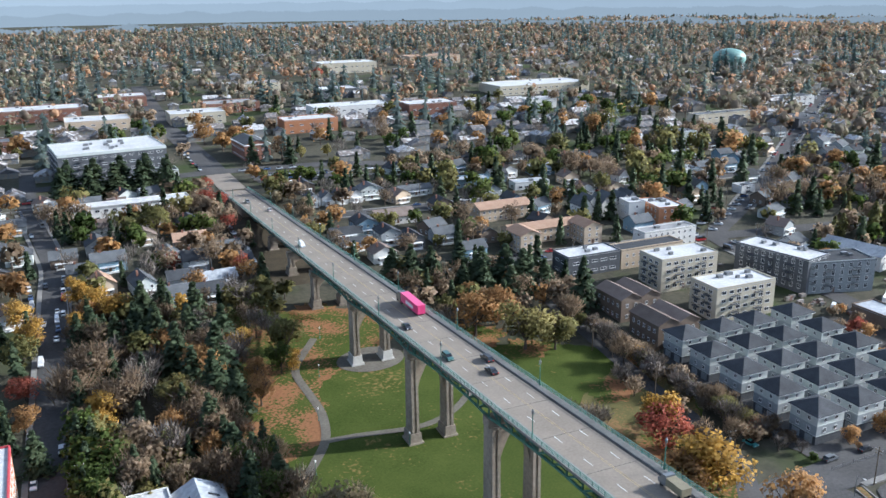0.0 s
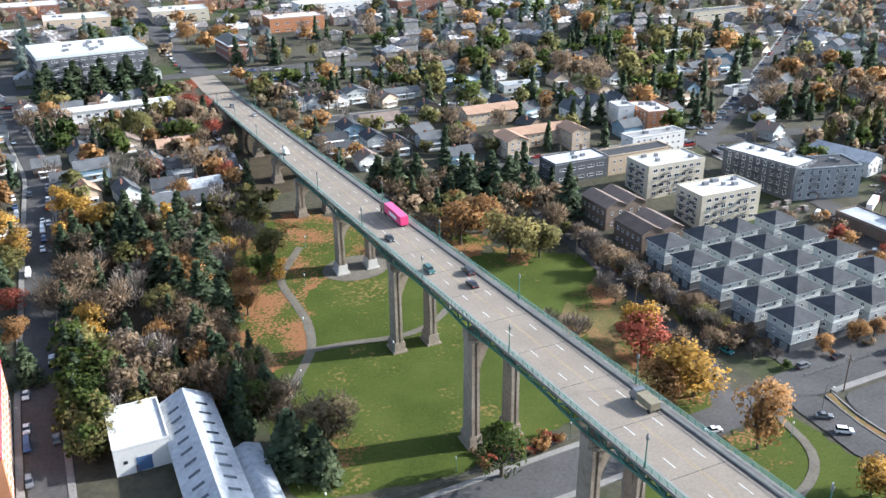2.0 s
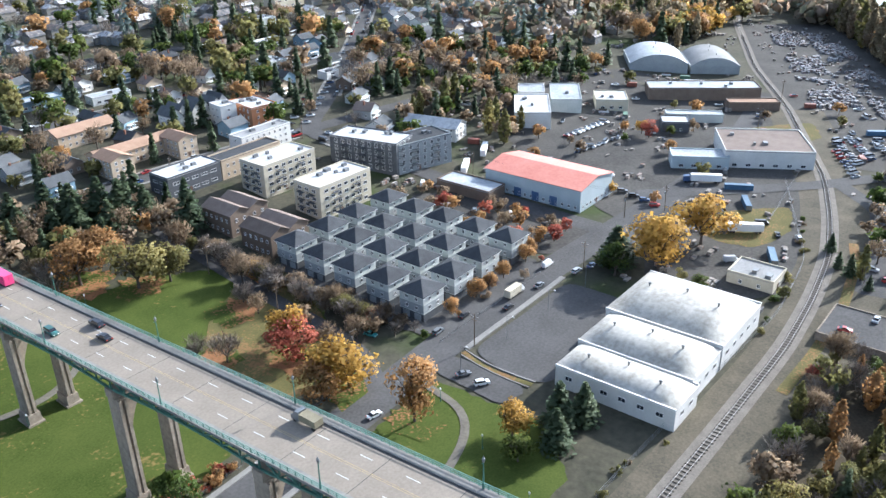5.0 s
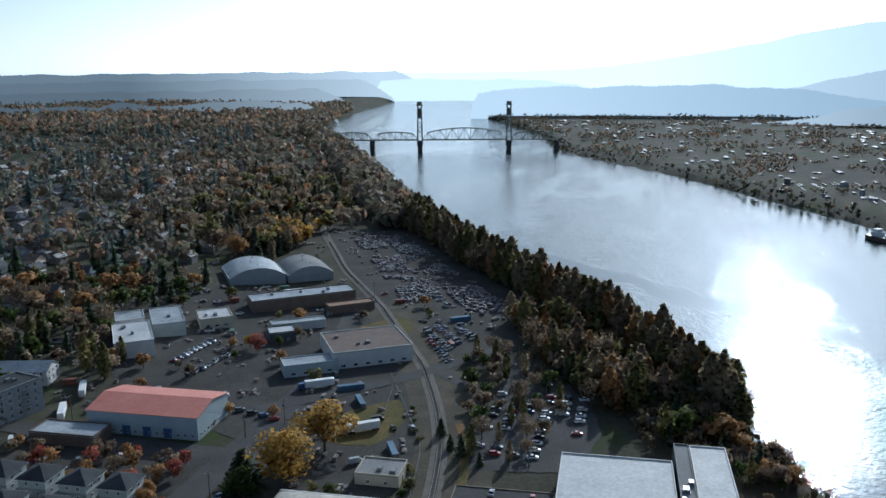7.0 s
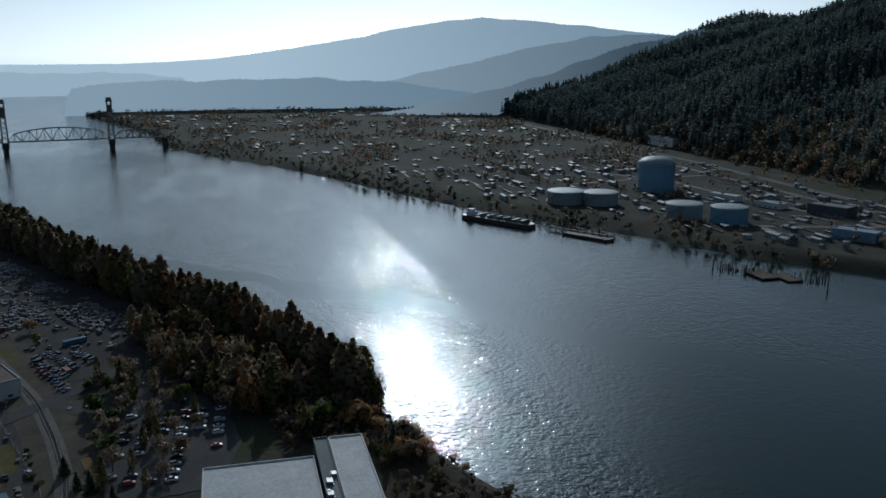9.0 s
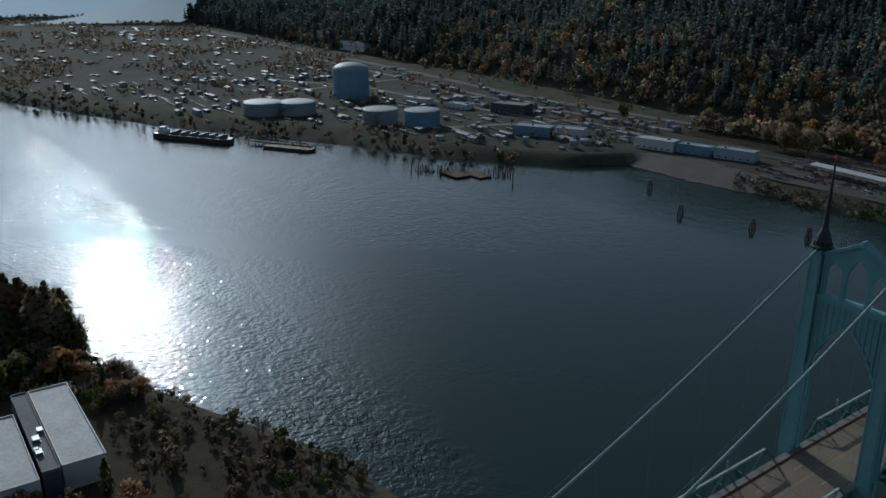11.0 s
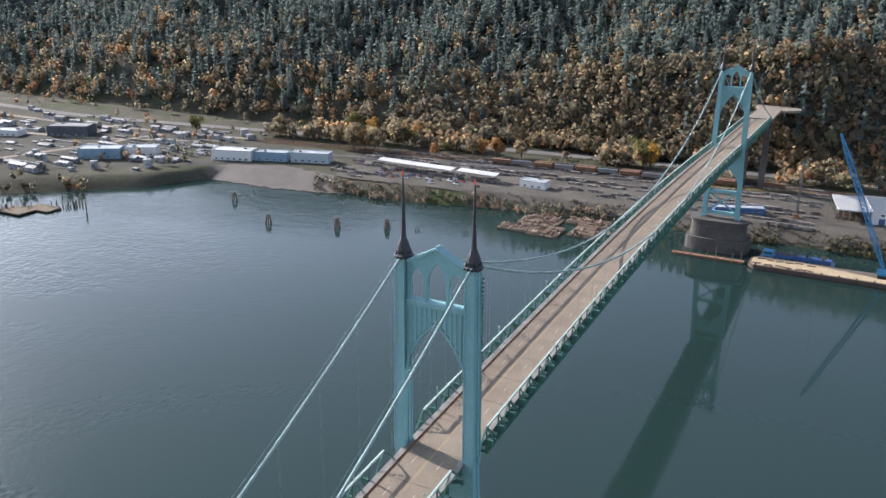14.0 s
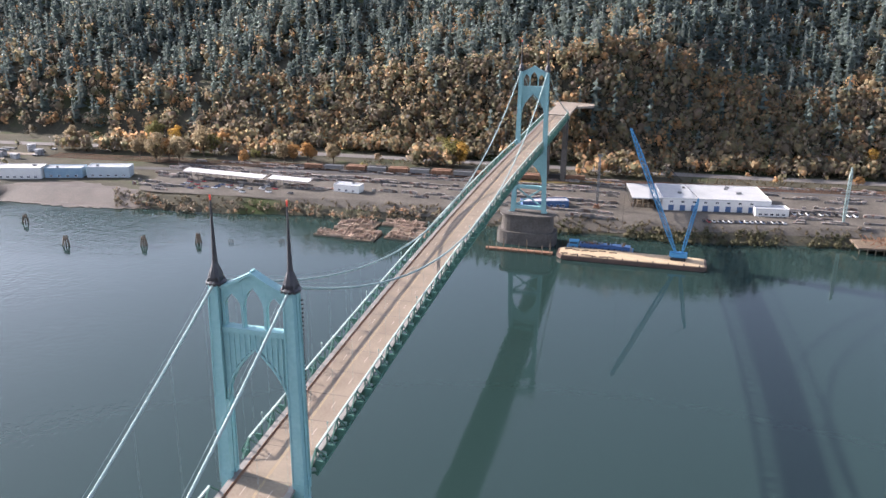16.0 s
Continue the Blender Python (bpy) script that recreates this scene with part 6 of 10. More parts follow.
BODY = {"car": [(-2.2, 0.3), (2.2, 0.3), (2.25, 0.6), (2.1, 0.8), (1.1, 0.95), (-1.5, 0.98), (-2.15, 0.92), (-2.25, 0.6)],
        "suv": [(-2.3, 0.35), (2.3, 0.35), (2.35, 0.75), (2.2, 0.98), (1.2, 1.1), (-2.2, 1.12), (-2.35, 0.8)],
        "van": [(-2.8, 0.4), (2.7, 0.4), (2.8, 0.9), (2.3, 1.25), (1.9, 1.35), (-2.75, 1.35)]}
CABIN = {"car": [(1.05, 0.94), (0.35, 1.42), (-0.9, 1.45), (-1.7, 0.97)], "suv": [(1.15, 1.09), (0.6, 1.68), (-1.9, 1.7), (-2.25, 1.1)],
         "van": [(1.9, 1.34), (1.5, 2.2), (-2.7, 2.25), (-2.75, 1.34)]}
CAR_MESH = {}


def car(x, y, z, turn, colour, kind="car", label="", group="parked cars", near=False):
    key = (kind, colour, near)
    k = 1.35 if kind != "van" else 1.75
    if key not in CAR_MESH:
        b = hull(BODY[kind], 0.9, 0.08)
        if not near:
            for sx in (-1, 1):
                for sy in (-1, 1):
                    b.tube((sx * 0.7, sy * k, 0.33), (sx * 0.93, sy * k, 0.33), 0.33, n=8)
        c = hull(CABIN[kind], 0.82, 0.16).mesh("cabin_glass", SIDE_GLASS if kind != "van" else PAINTS[colour])
        top = CABIN[kind][1:3]
        r = Shape().box(-0.66, 0.66, top[1][0] + 0.05, top[0][0] - 0.02, top[0][1] - 0.02, top[1][1] + 0.035).mesh("roof", PAINTS[colour])
        CAR_MESH[key] = (b.mesh("body", PAINTS[colour]), c, r)
    b, c, r = CAR_MESH[key]
    ob = thing("car", (x, y, z), turn, label or {"car": "%s saloon car", "suv": "%s estate car", "van": "%s delivery van"}[kind] % colour + (" parked on asphalt" if group == "parked cars" else " on the roadway"), "car", group)
    part("body", b, parent=ob)
    part("cabin_glass", c, parent=ob)
    part("roof", r, parent=ob)
    if near:
        for sx in (-1, 1):
            for sy in (-1, 1):
                w = part("wheel", TYRE, parent=ob, at=pose(sx * 0.82, sy * k, 0.34, 0, 90, 0))
                part("rim", RIM, parent=w)
            part("headlight", HEADLIGHT, parent=ob, at=pose(sx * 0.62, BODY[kind][1][0], 0.68))
            part("taillight", TAILLIGHT, parent=ob, at=pose(sx * 0.66, BODY[kind][0][0], 0.76))
    return ob


def on_deck(x, y, turn):
    return x, y, deck_z(y) + 0.01, turn


# traffic on the viaduct, stopped where it stands most of the time
car(*on_deck(4.2, -356, 0), "black", "car", "", "cars on the viaduct", True)
car(*on_deck(-4.4, -322, 180), "black", "suv", "", "cars on the viaduct", True)
car(*on_deck(-1.6, -314, 180), "black", "car", "", "cars on the viaduct", True)
car(*on_deck(4.0, -328, 0), "green", "suv", "", "cars on the viaduct", True)
car(*on_deck(3.6, -474, 0), "white", "van", "white delivery van on the roadway", "cars on the viaduct", True)
car(*on_deck(2.0, -590, 0), "grey", "suv", "", "cars on the viaduct", True)
car(*on_deck(-3.0, -560, 180), "white", "car", "", "cars on the viaduct", True)

truck = thing("truck", on_deck(-4.0, -377, 0)[:3], 180, "bright pink container trailer behind a dark tractor on the viaduct", "truck")
PINK = paint("pink_container_paint", (0.72, 0.06, 0.20))
box = Shape().box(-1.3, 1.3, -12.4, 1.2, 1.25, 4.1)
for i in range(30):
    y = -12.2 + i * 0.45
    for sx in (-1, 1):
        box.box(sx * 1.3 - 0.04, sx * 1.3 + 0.04, y, y + 0.22, 1.4, 3.95)
trailer = part("trailer", box, PINK, truck, "bright pink ribbed container")
part("end_doors", Shape().box(-1.2, -0.03, -12.47, -12.4, 1.35, 4.0).box(0.03, 1.2, -12.47, -12.4, 1.35, 4.0), PINK, trailer)
part("side_panel", Shape().box(1.31, 1.36, -9, -3, 1.9, 3.0).box(-1.36, -1.31, -9, -3, 1.9, 3.0), WHITE, trailer, "pale faded lettering bar")
part("chassis", Shape().box(-1.1, 1.1, -12, 5.6, 0.85, 1.2), BLACK, truck)
part("cab", hull([(1.9, 1.0), (5.4, 1.0), (5.5, 2.0), (4.6, 2.3), (4.1, 3.5), (2.0, 3.7)], 1.2, 0.12), PAINTS["black"], truck, "dark tractor cab")
part("windscreen", Shape().add([(-1.0, 4.62, 2.36), (1.0, 4.62, 2.36), (0.95, 4.16, 3.4), (-0.95, 4.16, 3.4)], [(0, 1, 2, 3)]), SIDE_GLASS, truck)
for sx in (-1, 1):
    for y in (4.6, 2.2, 1.0, -9.4, -10.6):
        part("wheel", TYRE, parent=truck, at=pose(sx * 1.05, y, 0.5, 0, 90, 0) @ Matrix.Scale(1.45, 4))
bus = thing("box_truck", on_deck(-4.4, -247, 0)[:3], 180, "olive-grey box truck on the viaduct", "truck")
part("box", Shape().box(-1.1, 1.1, -2.2, 2.2, 0.8, 2.3), surface("olive_truck_paint", (0.16, 0.14, 0.09), (0.24, 0.21, 0.14), 1, 0.6), bus)
part("cab", hull([(2.25, 0.6), (4.3, 0.6), (4.4, 1.4), (3.9, 1.7), (3.4, 2.5), (2.3, 2.6)], 1.15, 0.1), PAINTS["grey"], bus)
for sx in (-1, 1):
    for y in (3.4, -1.6):
        part("wheel", TYRE, parent=bus, at=pose(sx * 1.0, y, 0.45, 0, 90, 0) @ Matrix.Scale(1.3, 4))


FAR_CARS = {}     # cars past the ones that can be told apart, by colour


def parked(x, y, turn, colour, kind="car", near=False):
    if not near and (x - 80) ** 2 + (y + 143) ** 2 > 400 ** 2:
        m = pose(x, y, lift(x, y) + 0.3, 0, 0, turn)
        for key, q in ((colour, hull(BODY[kind], 0.9, 0.08)), ("glass", hull(CABIN[kind], 0.82, 0.16))):
            FAR_CARS.setdefault(key, Shape()).add([tuple(m @ Vector(v)) for v in q.v], q.f)
        return None
    return car(x, y, lift(x, y) + 0.30, turn, colour, kind, near=near)


for x, y, a, c, k in ((-52, -277, 80, "white", "car"), (-82, -269.5, 60, "grey", "car"), (-81.5, -262.5, 55, "white", "suv"), (-82, -306, 10, "teal", "car"), (-96, -290, 92, "grey", "suv"),
                      (-109, -289.5, 92, "black", "car"), (-122, -281, 90, "black", "car"), (-141, -281, 90, "grey", "car"), (-156, -287, 90, "white", "van"), (-158, -276, 85, "silver", "suv"),
                      (-165, -274, 90, "blue", "car")):
    parked(x, y, a, c, k, True)
school = thing("box_truck", (-131, -284.5, lift(-131, -284.5) + 0.3), 90, "cream box truck parked along the street", "truck")
part("box", Shape().box(-1.25, 1.25, -4.5, 2.6, 0.8, 3.5), WALLS["cream"], school)
part("cab", hull([(2.65, 0.6), (4.5, 0.6), (4.6, 1.4), (4.1, 1.7), (3.6, 2.5), (2.7, 2.6)], 1.15, 0.1), PAINTS["white"], school)
for sx in (-1, 1):
    for y in (3.6, -2.6):
        part("wheel", TYRE, parent=school, at=pose(sx * 1.0, y, 0.45, 0, 90, 0) @ Matrix.Scale(1.3, 4))
rng = random.Random(5)
hues = ["white", "white", "silver", "silver", "grey", "black", "blue", "red", "white"]
# kerbside and yard parking
for x0, y0, dx, dy, n, a in ((-203, -445, 0, -0, 1, 0), (-206, -464, -8, -5.5, 9, 58), (-190, -462, -8, -5.6, 6, 58), (-286, -356, -4, 0.5, 9, 10), (-270, -340, -5, 1, 7, 100),
                             (-240, -310, 2, 6, 6, 30), (98, -480, 0.4, 8, 4, 0), (107, -470, 0.3, -9, 5, 0), (-130, -497, 5, 0, 4, 90), (-312, -222, -4.4, -2.4, 8, 60), (-330, -226, -3.6, -2.2, 9, 60),
                             (-340, -222, -3.4, -2.2, 9, 60), (-350, -216, -3.4, -2.1, 6, 60), (-84, -560, -8, 0.4, 5, 90), (50, -684, 9, 0, 5, 90), (-14, -684, -8, 1, 5, 90), (10, -700, 0.3, -11, 8, 0), (-22, -652, -4.2, 0.2, 9, 90), (-24, -664, -5.0, 0.2, 7, 90), (17, -520, 0.3, -7, 6, 5), (25, -508, 0.2, -8, 4, 0)):
    for i in range(n):
        parked(x0 + dx * i + rng.uniform(-0.4, 0.4), y0 + dy * i + rng.uniform(-0.4, 0.4), a + rng.uniform(-4, 4), rng.choice(hues), rng.choice(["car", "car", "suv", "van"]))
for x, y, a in ((-166, -170, 20), (-179, -168, 95), (-180, -182, 90), (-168, -188, 10)):
    car(x, y, float(lift(-173, -178)) + 2.78, a, rng.choice(hues))
# rows in the riverside car park
for r in range(6):
    for i in range(11):
        if rng.random() < 0.55:
            parked(-214 - i * 6.0 + rng.uniform(-0.5, 0.5), -193 + r * 7.2 + i * 0.25, 8 + rng.uniform(-3, 3), rng.choice(hues), rng.choice(["car", "suv"]))
# far-bank car parks
for r in range(5):
    for i in range(12):
        if rng.random() < 0.5:
            parked(-262 + i * 8.6 + rng.uniform(-1, 1), 398 + r * 5.0 + rng.uniform(-1, 1), 80 + rng.uniform(-10, 10), rng.choice(hues), rng.choice(["car", "suv"]))
for i in range(16):
    parked(108 + i * 3.4, 416 + i * 0.7, 10, rng.choice(hues), rng.choice(["car", "suv"]))
for i in range(10):
    parked(168 + i * 4.4, 452 + i * 0.6, 10, rng.choice(hues), rng.choice(["car", "suv", "van"]))
# scrapyard: heaps of flattened cars and parts
heap = Shape()
for _ in range(1750):
    u, v = rng.random(), rng.random()
    x = -410 - 215 * u + 20 * v
    y = -268 - 105 * u + (20 + 55 * (1 - 0.3 * u)) * v
    if abs(v - 0.5) < 0.05 or abs(u - 0.33 - 0.1 * v) < 0.025 or abs(u - 0.68) < 0.02 or math.sin(x * 0.085 + 1.3 * math.sin(y * 0.07)) + math.sin(y * 0.13 + x * 0.03) < -0.55:
        continue
    l, w, h, a = rng.uniform(2.5, 4.6), rng.uniform(1.3, 1.9), rng.uniform(0.6, 1.6), radians(rng.choice([20, 30, 110, 120, 70]) + rng.uniform(-28, 28))
    ca, sa = math.cos(a), math.sin(a)
    z = lift(x, y) + 0.2
    q = [(-l / 2, -w / 2), (l / 2, -w / 2), (l / 2, w / 2), (-l / 2, w / 2)]
    k = 0.72
    heap.add([(x + ca * p - sa * r, y + sa * p + ca * r, z) for p, r in q] + [(x + ca * p * k - sa * r * k, y + sa * p * k + ca * r * k, z + h) for p, r in q],
             [(3, 2, 1, 0), (4, 5, 6, 7), (0, 1, 5, 4), (1, 2, 6, 5), (2, 3, 7, 6), (3, 0, 4, 7)])
SCRAP = ramped("wrecked_car_bodies", [(0.03, 0.03, 0.035), (0.09, 0.08, 0.075), (0.16, 0.12, 0.10), (0.06, 0.065, 0.07), (0.36, 0.36, 0.36), (0.15, 0.09, 0.07), (0.07, 0.09, 0.12), (0.20, 0.195, 0.19)], 0.4, scale=0.5)
tagged(part("scrap_cars", heap, SCRAP), "dense rows of wrecked cars and scrap in a yard", "scrap", "", "stuff")

# ---- railway ----
RAIL = [(60, -204), (-20, -202.5), (-97, -201), (-152, -200.5), (-186, -203), (-223, -208), (-258, -217.5), (-302, -232.5), (-403, -282), (-488, -332), (-618, -393), (-760, -450)]
strip("railway_bed", RAIL, 6.5, surface("railway_ballast", (0.12, 0.105, 0.09), (0.20, 0.18, 0.155), 0.3, 0.95, bump=0.04), "brown-grey ballast bed of a railway", 0.32, "railway")


def offset_line(points, off, dz, step=4.0):
    pts = [Vector((*p, 0)) for p in points]
    out = []
    for a, b in zip(pts, pts[1:]):
        k = max(1, int((b - a).length / step))
        out += [a.lerp(b, i / k) for i in range(k)]
    # round the corners a little
    for _ in range(8):
        out = [out[0]] + [(p + q * 2 + r) / 4 for p, q, r in zip(out, out[1:], out[2:])] + [out[-1]]
    res = []
    for i, p in enumerate(out):
        d = (out[min(i + 1, len(out) - 1)] - out[max(i - 1, 0)]).normalized()
        q = p + Vector((-d.y, d.x, 0)) * off
        res.append((q.x, q.y, lift(p.x, p.y) + dz))
    return res


OLD_SLEEPER = surface("grey_old_sleepers", (0.085, 0.075, 0.062), (0.15, 0.132, 0.112), 0.8, 0.9, pieces=0.2)
RAIL_STEEL = surface("worn_rail_steel", (0.30, 0.27, 0.24), (0.45, 0.42, 0.39), 0.5, 0.35, metal=0.5)
for off in (0.0,):
    track = thing("railway_track", (0, 0, 0), 0, "curving railway track of steel rails on wooden sleepers", "railway track", "railway tracks")
    for g in (-0.75, 0.75):
        s = Shape()
        line = offset_line(RAIL, off + g, 0.66)
        for a, b in zip(line, line[1:]):
            s.beam(a, b, 0.14, 0.16)
        part("rail", s, RAIL_STEEL, track)
    sl = Shape()
    for a in offset_line(RAIL, off, 0.52, 1.6)[:420]:
        sl.box(a[0] - 0.14, a[0] + 0.14, a[1] - 1.25, a[1] + 1.25, a[2] - 0.1, a[2] + 0.06)
    tagged(part("sleeper", sl, OLD_SLEEPER, track), kind="stuff")

# ---- lift bridge upstream ----
liftb = thing("lift_bridge", (-1421, -490, 0), 10.05, "distant steel railway lift bridge with two tall towers", "bridge")
LB = surface("weathered_olive_steel", (0.16, 0.17, 0.13), (0.26, 0.27, 0.21), 0.05, 0.6)


def through_truss(parent, y0, y1, z, top, curve, n):
    ys = np.linspace(y0, y1, n + 1)
    s = Shape()
    hz = [z + top + curve * (1 - (2 * (y - y0) / (y1 - y0) - 1) ** 2) for y in ys]
    for x in (-5, 5):
        for i in range(n):
            s.beam((x, ys[i], z), (x, ys[i + 1], z), 1.1, 1.6)
            if 0 < i < n - 1:
                s.beam((x, ys[i], hz[i]), (x, ys[i + 1], hz[i + 1]), 1.1)
            if 0 < i:
                s.beam((x, ys[i], z), (x, ys[i], hz[i]), 0.7)
            s.beam((x, ys[i], z if i % 2 == 0 else hz[i]), (x, ys[i + 1], hz[i + 1] if i % 2 == 0 else z), 0.8)
    s.box(-5, 5, y0, y1, z - 0.6, z + 0.3)
    part("truss_span", s, LB, parent)


through_truss(liftb, 3, 157, 19, 10, 11, 14)
through_truss(liftb, -85, -3, 19, 9, 5, 8)
through_truss(liftb, -160, -86, 19, 9, 5, 8)
through_truss(liftb, 163, 245, 19, 9, 5, 8)
for y in (0, 160):
    tw = Shape()
    for x in (-6, 6):
        for dy in (-4.5, 4.5):
            tw.beam((x, y + dy, 8), (x, y + dy * 0.7, 80), 1.5)
    for i in range(7):
        z0, z1 = 22 + i * 8, 30 + i * 8
        for x in (-6, 6):
            tw.beam((x, y - 4, z0), (x, y + 4, z1), 0.6).beam((x, y + 4, z0), (x, y - 4, z1), 0.6)
        for dy in (-4, 4):
            tw.beam((-6, y + dy, z0), (6, y + dy, z1), 0.6).beam((6, y + dy, z0), (-6, y + dy, z1), 0.6)
    t = part("lift_tower", tw, LB, liftb)
    part("sheave_house", Shape().box(-8, 8, y - 5.5, y + 5.5, 80, 82).box(-7, 7, y - 4, y + 4, 82, 87), LB, t)
    part("counterweight", Shape().box(-5, 5, y - 3, y + 3, 62 if y else 58, 74), CONCRETE, t)
for y in (-86, 0, 160, 245):
    part("pier", Shape().prism([(-9, y - 4), (9, y - 4), (11, y), (9, y + 4), (-9, y + 4), (-11, y)], -5, 17.5, 0.08), PIER_STONE, liftb)

# ---- tank farm on the far bank ----
TANK_WHITE = surface("pale_tank_paint", (0.24, 0.27, 0.28), (0.34, 0.37, 0.37), 0.06, 0.55)
TANK_BLUE = surface("pale_blue_tank_paint", (0.15, 0.28, 0.40), (0.22, 0.36, 0.47), 0.05, 0.5)


def tank(x, y, r, h, dome, material, label):
    z = float(land(x, y))
    ob = thing("storage_tank", (x, y, z), 0, label, "storage tank", "storage tanks")
    part("shell", Shape().lathe([(r, -1.5), (r, h), (r - 0.4, h)], 40), material, ob, smooth=False)
    part("roof", Shape().lathe([(r + 0.2, h - 0.3), (r + 0.2, h + 0.2)] + [(r * math.cos(a), h + 0.2 + dome * math.sin(a)) for a in np.linspace(0.15, 1.5, 8)], 40), TANK_WHITE, ob, "pale domed roof")
    st = Shape()
    for i in range(26):
        a = i * 0.055 * 20 / r + 4.2
        zz = h * i / 26
        st.box((r + 0.5) * math.cos(a) - 0.6, (r + 0.5) * math.cos(a) + 0.6, (r + 0.5) * math.sin(a) - 0.6, (r + 0.5) * math.sin(a) + 0.6, zz, zz + 0.2)
    part("stair", st, STEEL, ob)
    rim = Shape()
    for i in range(40):
        a, b = 2 * math.pi * i / 40, 2 * math.pi * (i + 1) / 40
        rim.beam((r * math.cos(a), r * math.sin(a), h + 1.2), (r * math.cos(b), r * math.sin(b), h + 1.2), 0.15)
        rim.beam((r * math.cos(a), r * math.sin(a), h), (r * math.cos(a), r * math.sin(a), h + 1.2), 0.12)
    part("roof_rail", rim, STEEL, ob)


tank(-768, 312, 20, 30, 8, TANK_BLUE, "huge pale-blue domed gas tank")
tank(-720, 186, 19, 12, 1.5, TANK_WHITE, "wide low pale oil tank")
tank(-703, 216, 18, 12, 1.5, TANK_WHITE, "wide low white-roofed oil tank")
tank(-616, 260, 17, 13, 1.5, TANK_WHITE, "pale grey oil tank near the bank")
tank(-585, 287, 16.5, 14, 1.5, TANK_BLUE, "blue-sided oil tank with a pale roof")

for cx, cy, lx, ly, h, turn, wall, roof, label in (
        (-592, 400, 38, 20, 9, 25, "dark", "gravel", "dark warehouse near the tanks"), (-492, 345, 34, 16, 8, 30, "blue", "metal", "blue-walled boat shed on the bank"), (-470, 368, 26, 14, 7, 30, "white", "metal", "white shed with metal roof"),
        (-392, 392, 34, 14, 8, 17, "white", "white", "white warehouse with a bright roof"), (-362, 404, 28, 12, 7, 17, "blue", "metal", "pale blue warehouse on the bank"), (-331, 415, 32, 12, 7.5, 17, "teal", "metal", "grey-blue warehouse by the yard"),
        (-1290, 555, 60, 14, 8, 5, "white", "white", "white shed beside the highway"), (-1180, 545, 70, 14, 8, 5, "white", "white", "long white shed beside the highway"), (-690, 350, 34, 12, 6, 20, "white", "white", "low white terminal building"),
        (-640, 370, 26, 14, 5, 20, "white", "metal", "low pale workshop near tanks"), (-140, 424, 20, 9, 5, -5, "white", "metal", "small open shed with a pale roof")):
    flat_block(cx, cy, lx, ly, h, turn, wall, roof, label, 1, 5.0, "wide", (2, 3), name="warehouse", category="warehouse", units=1)
for k in range(2):
    cx, lx = ((-239, 68), (-185, 33))[k]
    z = float(land(cx, 424))
    can = thing("canopy", (cx, 424 - k * 2, z), -4, "long white-roofed open loading canopy", "canopy", "loading canopies")
    part("roof", Shape().slab([(-3.8, 6.0), (3.8, 6.9), (3.8, 7.2), (-3.8, 6.3)], "x", -lx / 2, lx / 2), ROOFS["white"], can)
    for i in range(int(lx / 6) + 1):
        for y in (-3.2, 3.2):
            part("post", Shape().box(-lx / 2 + 1 + i * 5.8, -lx / 2 + 1.3 + i * 5.8, y - 0.15, y + 0.15, -1, 6.2 + (y > 0) * 0.6), STEEL, can)
wh = flat_block(113.9, 463.6, 72, 40, 8.2, 9, "white", "pale", "long white dockside warehouse with blue roller doors", 0, name="warehouse", category="warehouse", units=6)
for i in range(8):
    part("roller_door", ROLLER, parent=wh, at=side_pose(72, 40, 3, -30 + i * 7.6, 0.1))
    w = part("window", WIN["wide"][0], parent=wh, at=side_pose(72, 40, 3, -30 + i * 7.6, 5.6))
    part("pane", WIN["wide"][1], parent=w)
bay = thing("canopy", (68.4, 456.4, float(land(68, 456))), 9, "open steel canopy at the end of the warehouse", "canopy", "loading canopies")
part("roof", Shape().box(-10, 10, -20, 20, 7.4, 8.2), ROOFS["pale"], bay)
for x in (-9.5, 9.0):
    for y in (-19.5, -10, 0, 10, 19.5):
        part("post", Shape().box(x - 0.2, x + 0.2, y - 0.2, y + 0.2, -1, 7.45), STEEL, bay)
for i in range(14):
    stack = thing("crate_stack", (62 + (i % 4) * 4.2, 442 + (i // 4) * 7.5, float(land(66, 450)) + 0.25), i * 7 % 20, "stack of brown crates under a canopy", "crates", "crate stacks")
    part("crate", Shape().box(-1.5, 1.5, -1, 1, 0, 1.2).box(-1.55, 1.55, -0.2, 0.2, 0.1, 1.1), WOOD, stack)
    part("crate", Shape().box(-1.3, 1.1, -0.9, 0.9, 1.2, 2.3).box(-1.35, 1.15, -0.2, 0.2, 1.3, 2.2), WOOD, stack)
flat_block(152, 447, 22, 10, 5, 9, "white", "metal", "low white office annex of the warehouse", 1, 3.5, "wide", (3,), name="office_building", category="office", units=0)

# stacks, rail wagons and junk along the far bank
rng = random.Random(11)
junk = Shape()
for _ in range(1500):
    # rows that lie along the bank
    x, row = rng.uniform(-300, 260), rng.randint(0, 11)
    y = along(FAR_SHORE, x) + 22 + row * 9 + rng.uniform(-1.2, 1.2)
    if 50 < x < 165 and 405 < y < 495 or -255 < x < -60 and y < 420 or math.sin(x * 0.03 + row * 1.9) < -0.35:
        continue
    l, w, h = rng.uniform(2, 12), rng.uniform(0.8, 2.4), rng.uniform(0.4, 1.9)
    z = lift(x, y) + 0.2
    junk.box(x - l / 2, x + l / 2, y - w / 2, y + w / 2, z, z + h)
    junk.box(x - l / 2.4, x + l / 2.6, y - w / 2.5, y + w / 2.4, z + h, z + h + rng.uniform(0.1, 0.7))
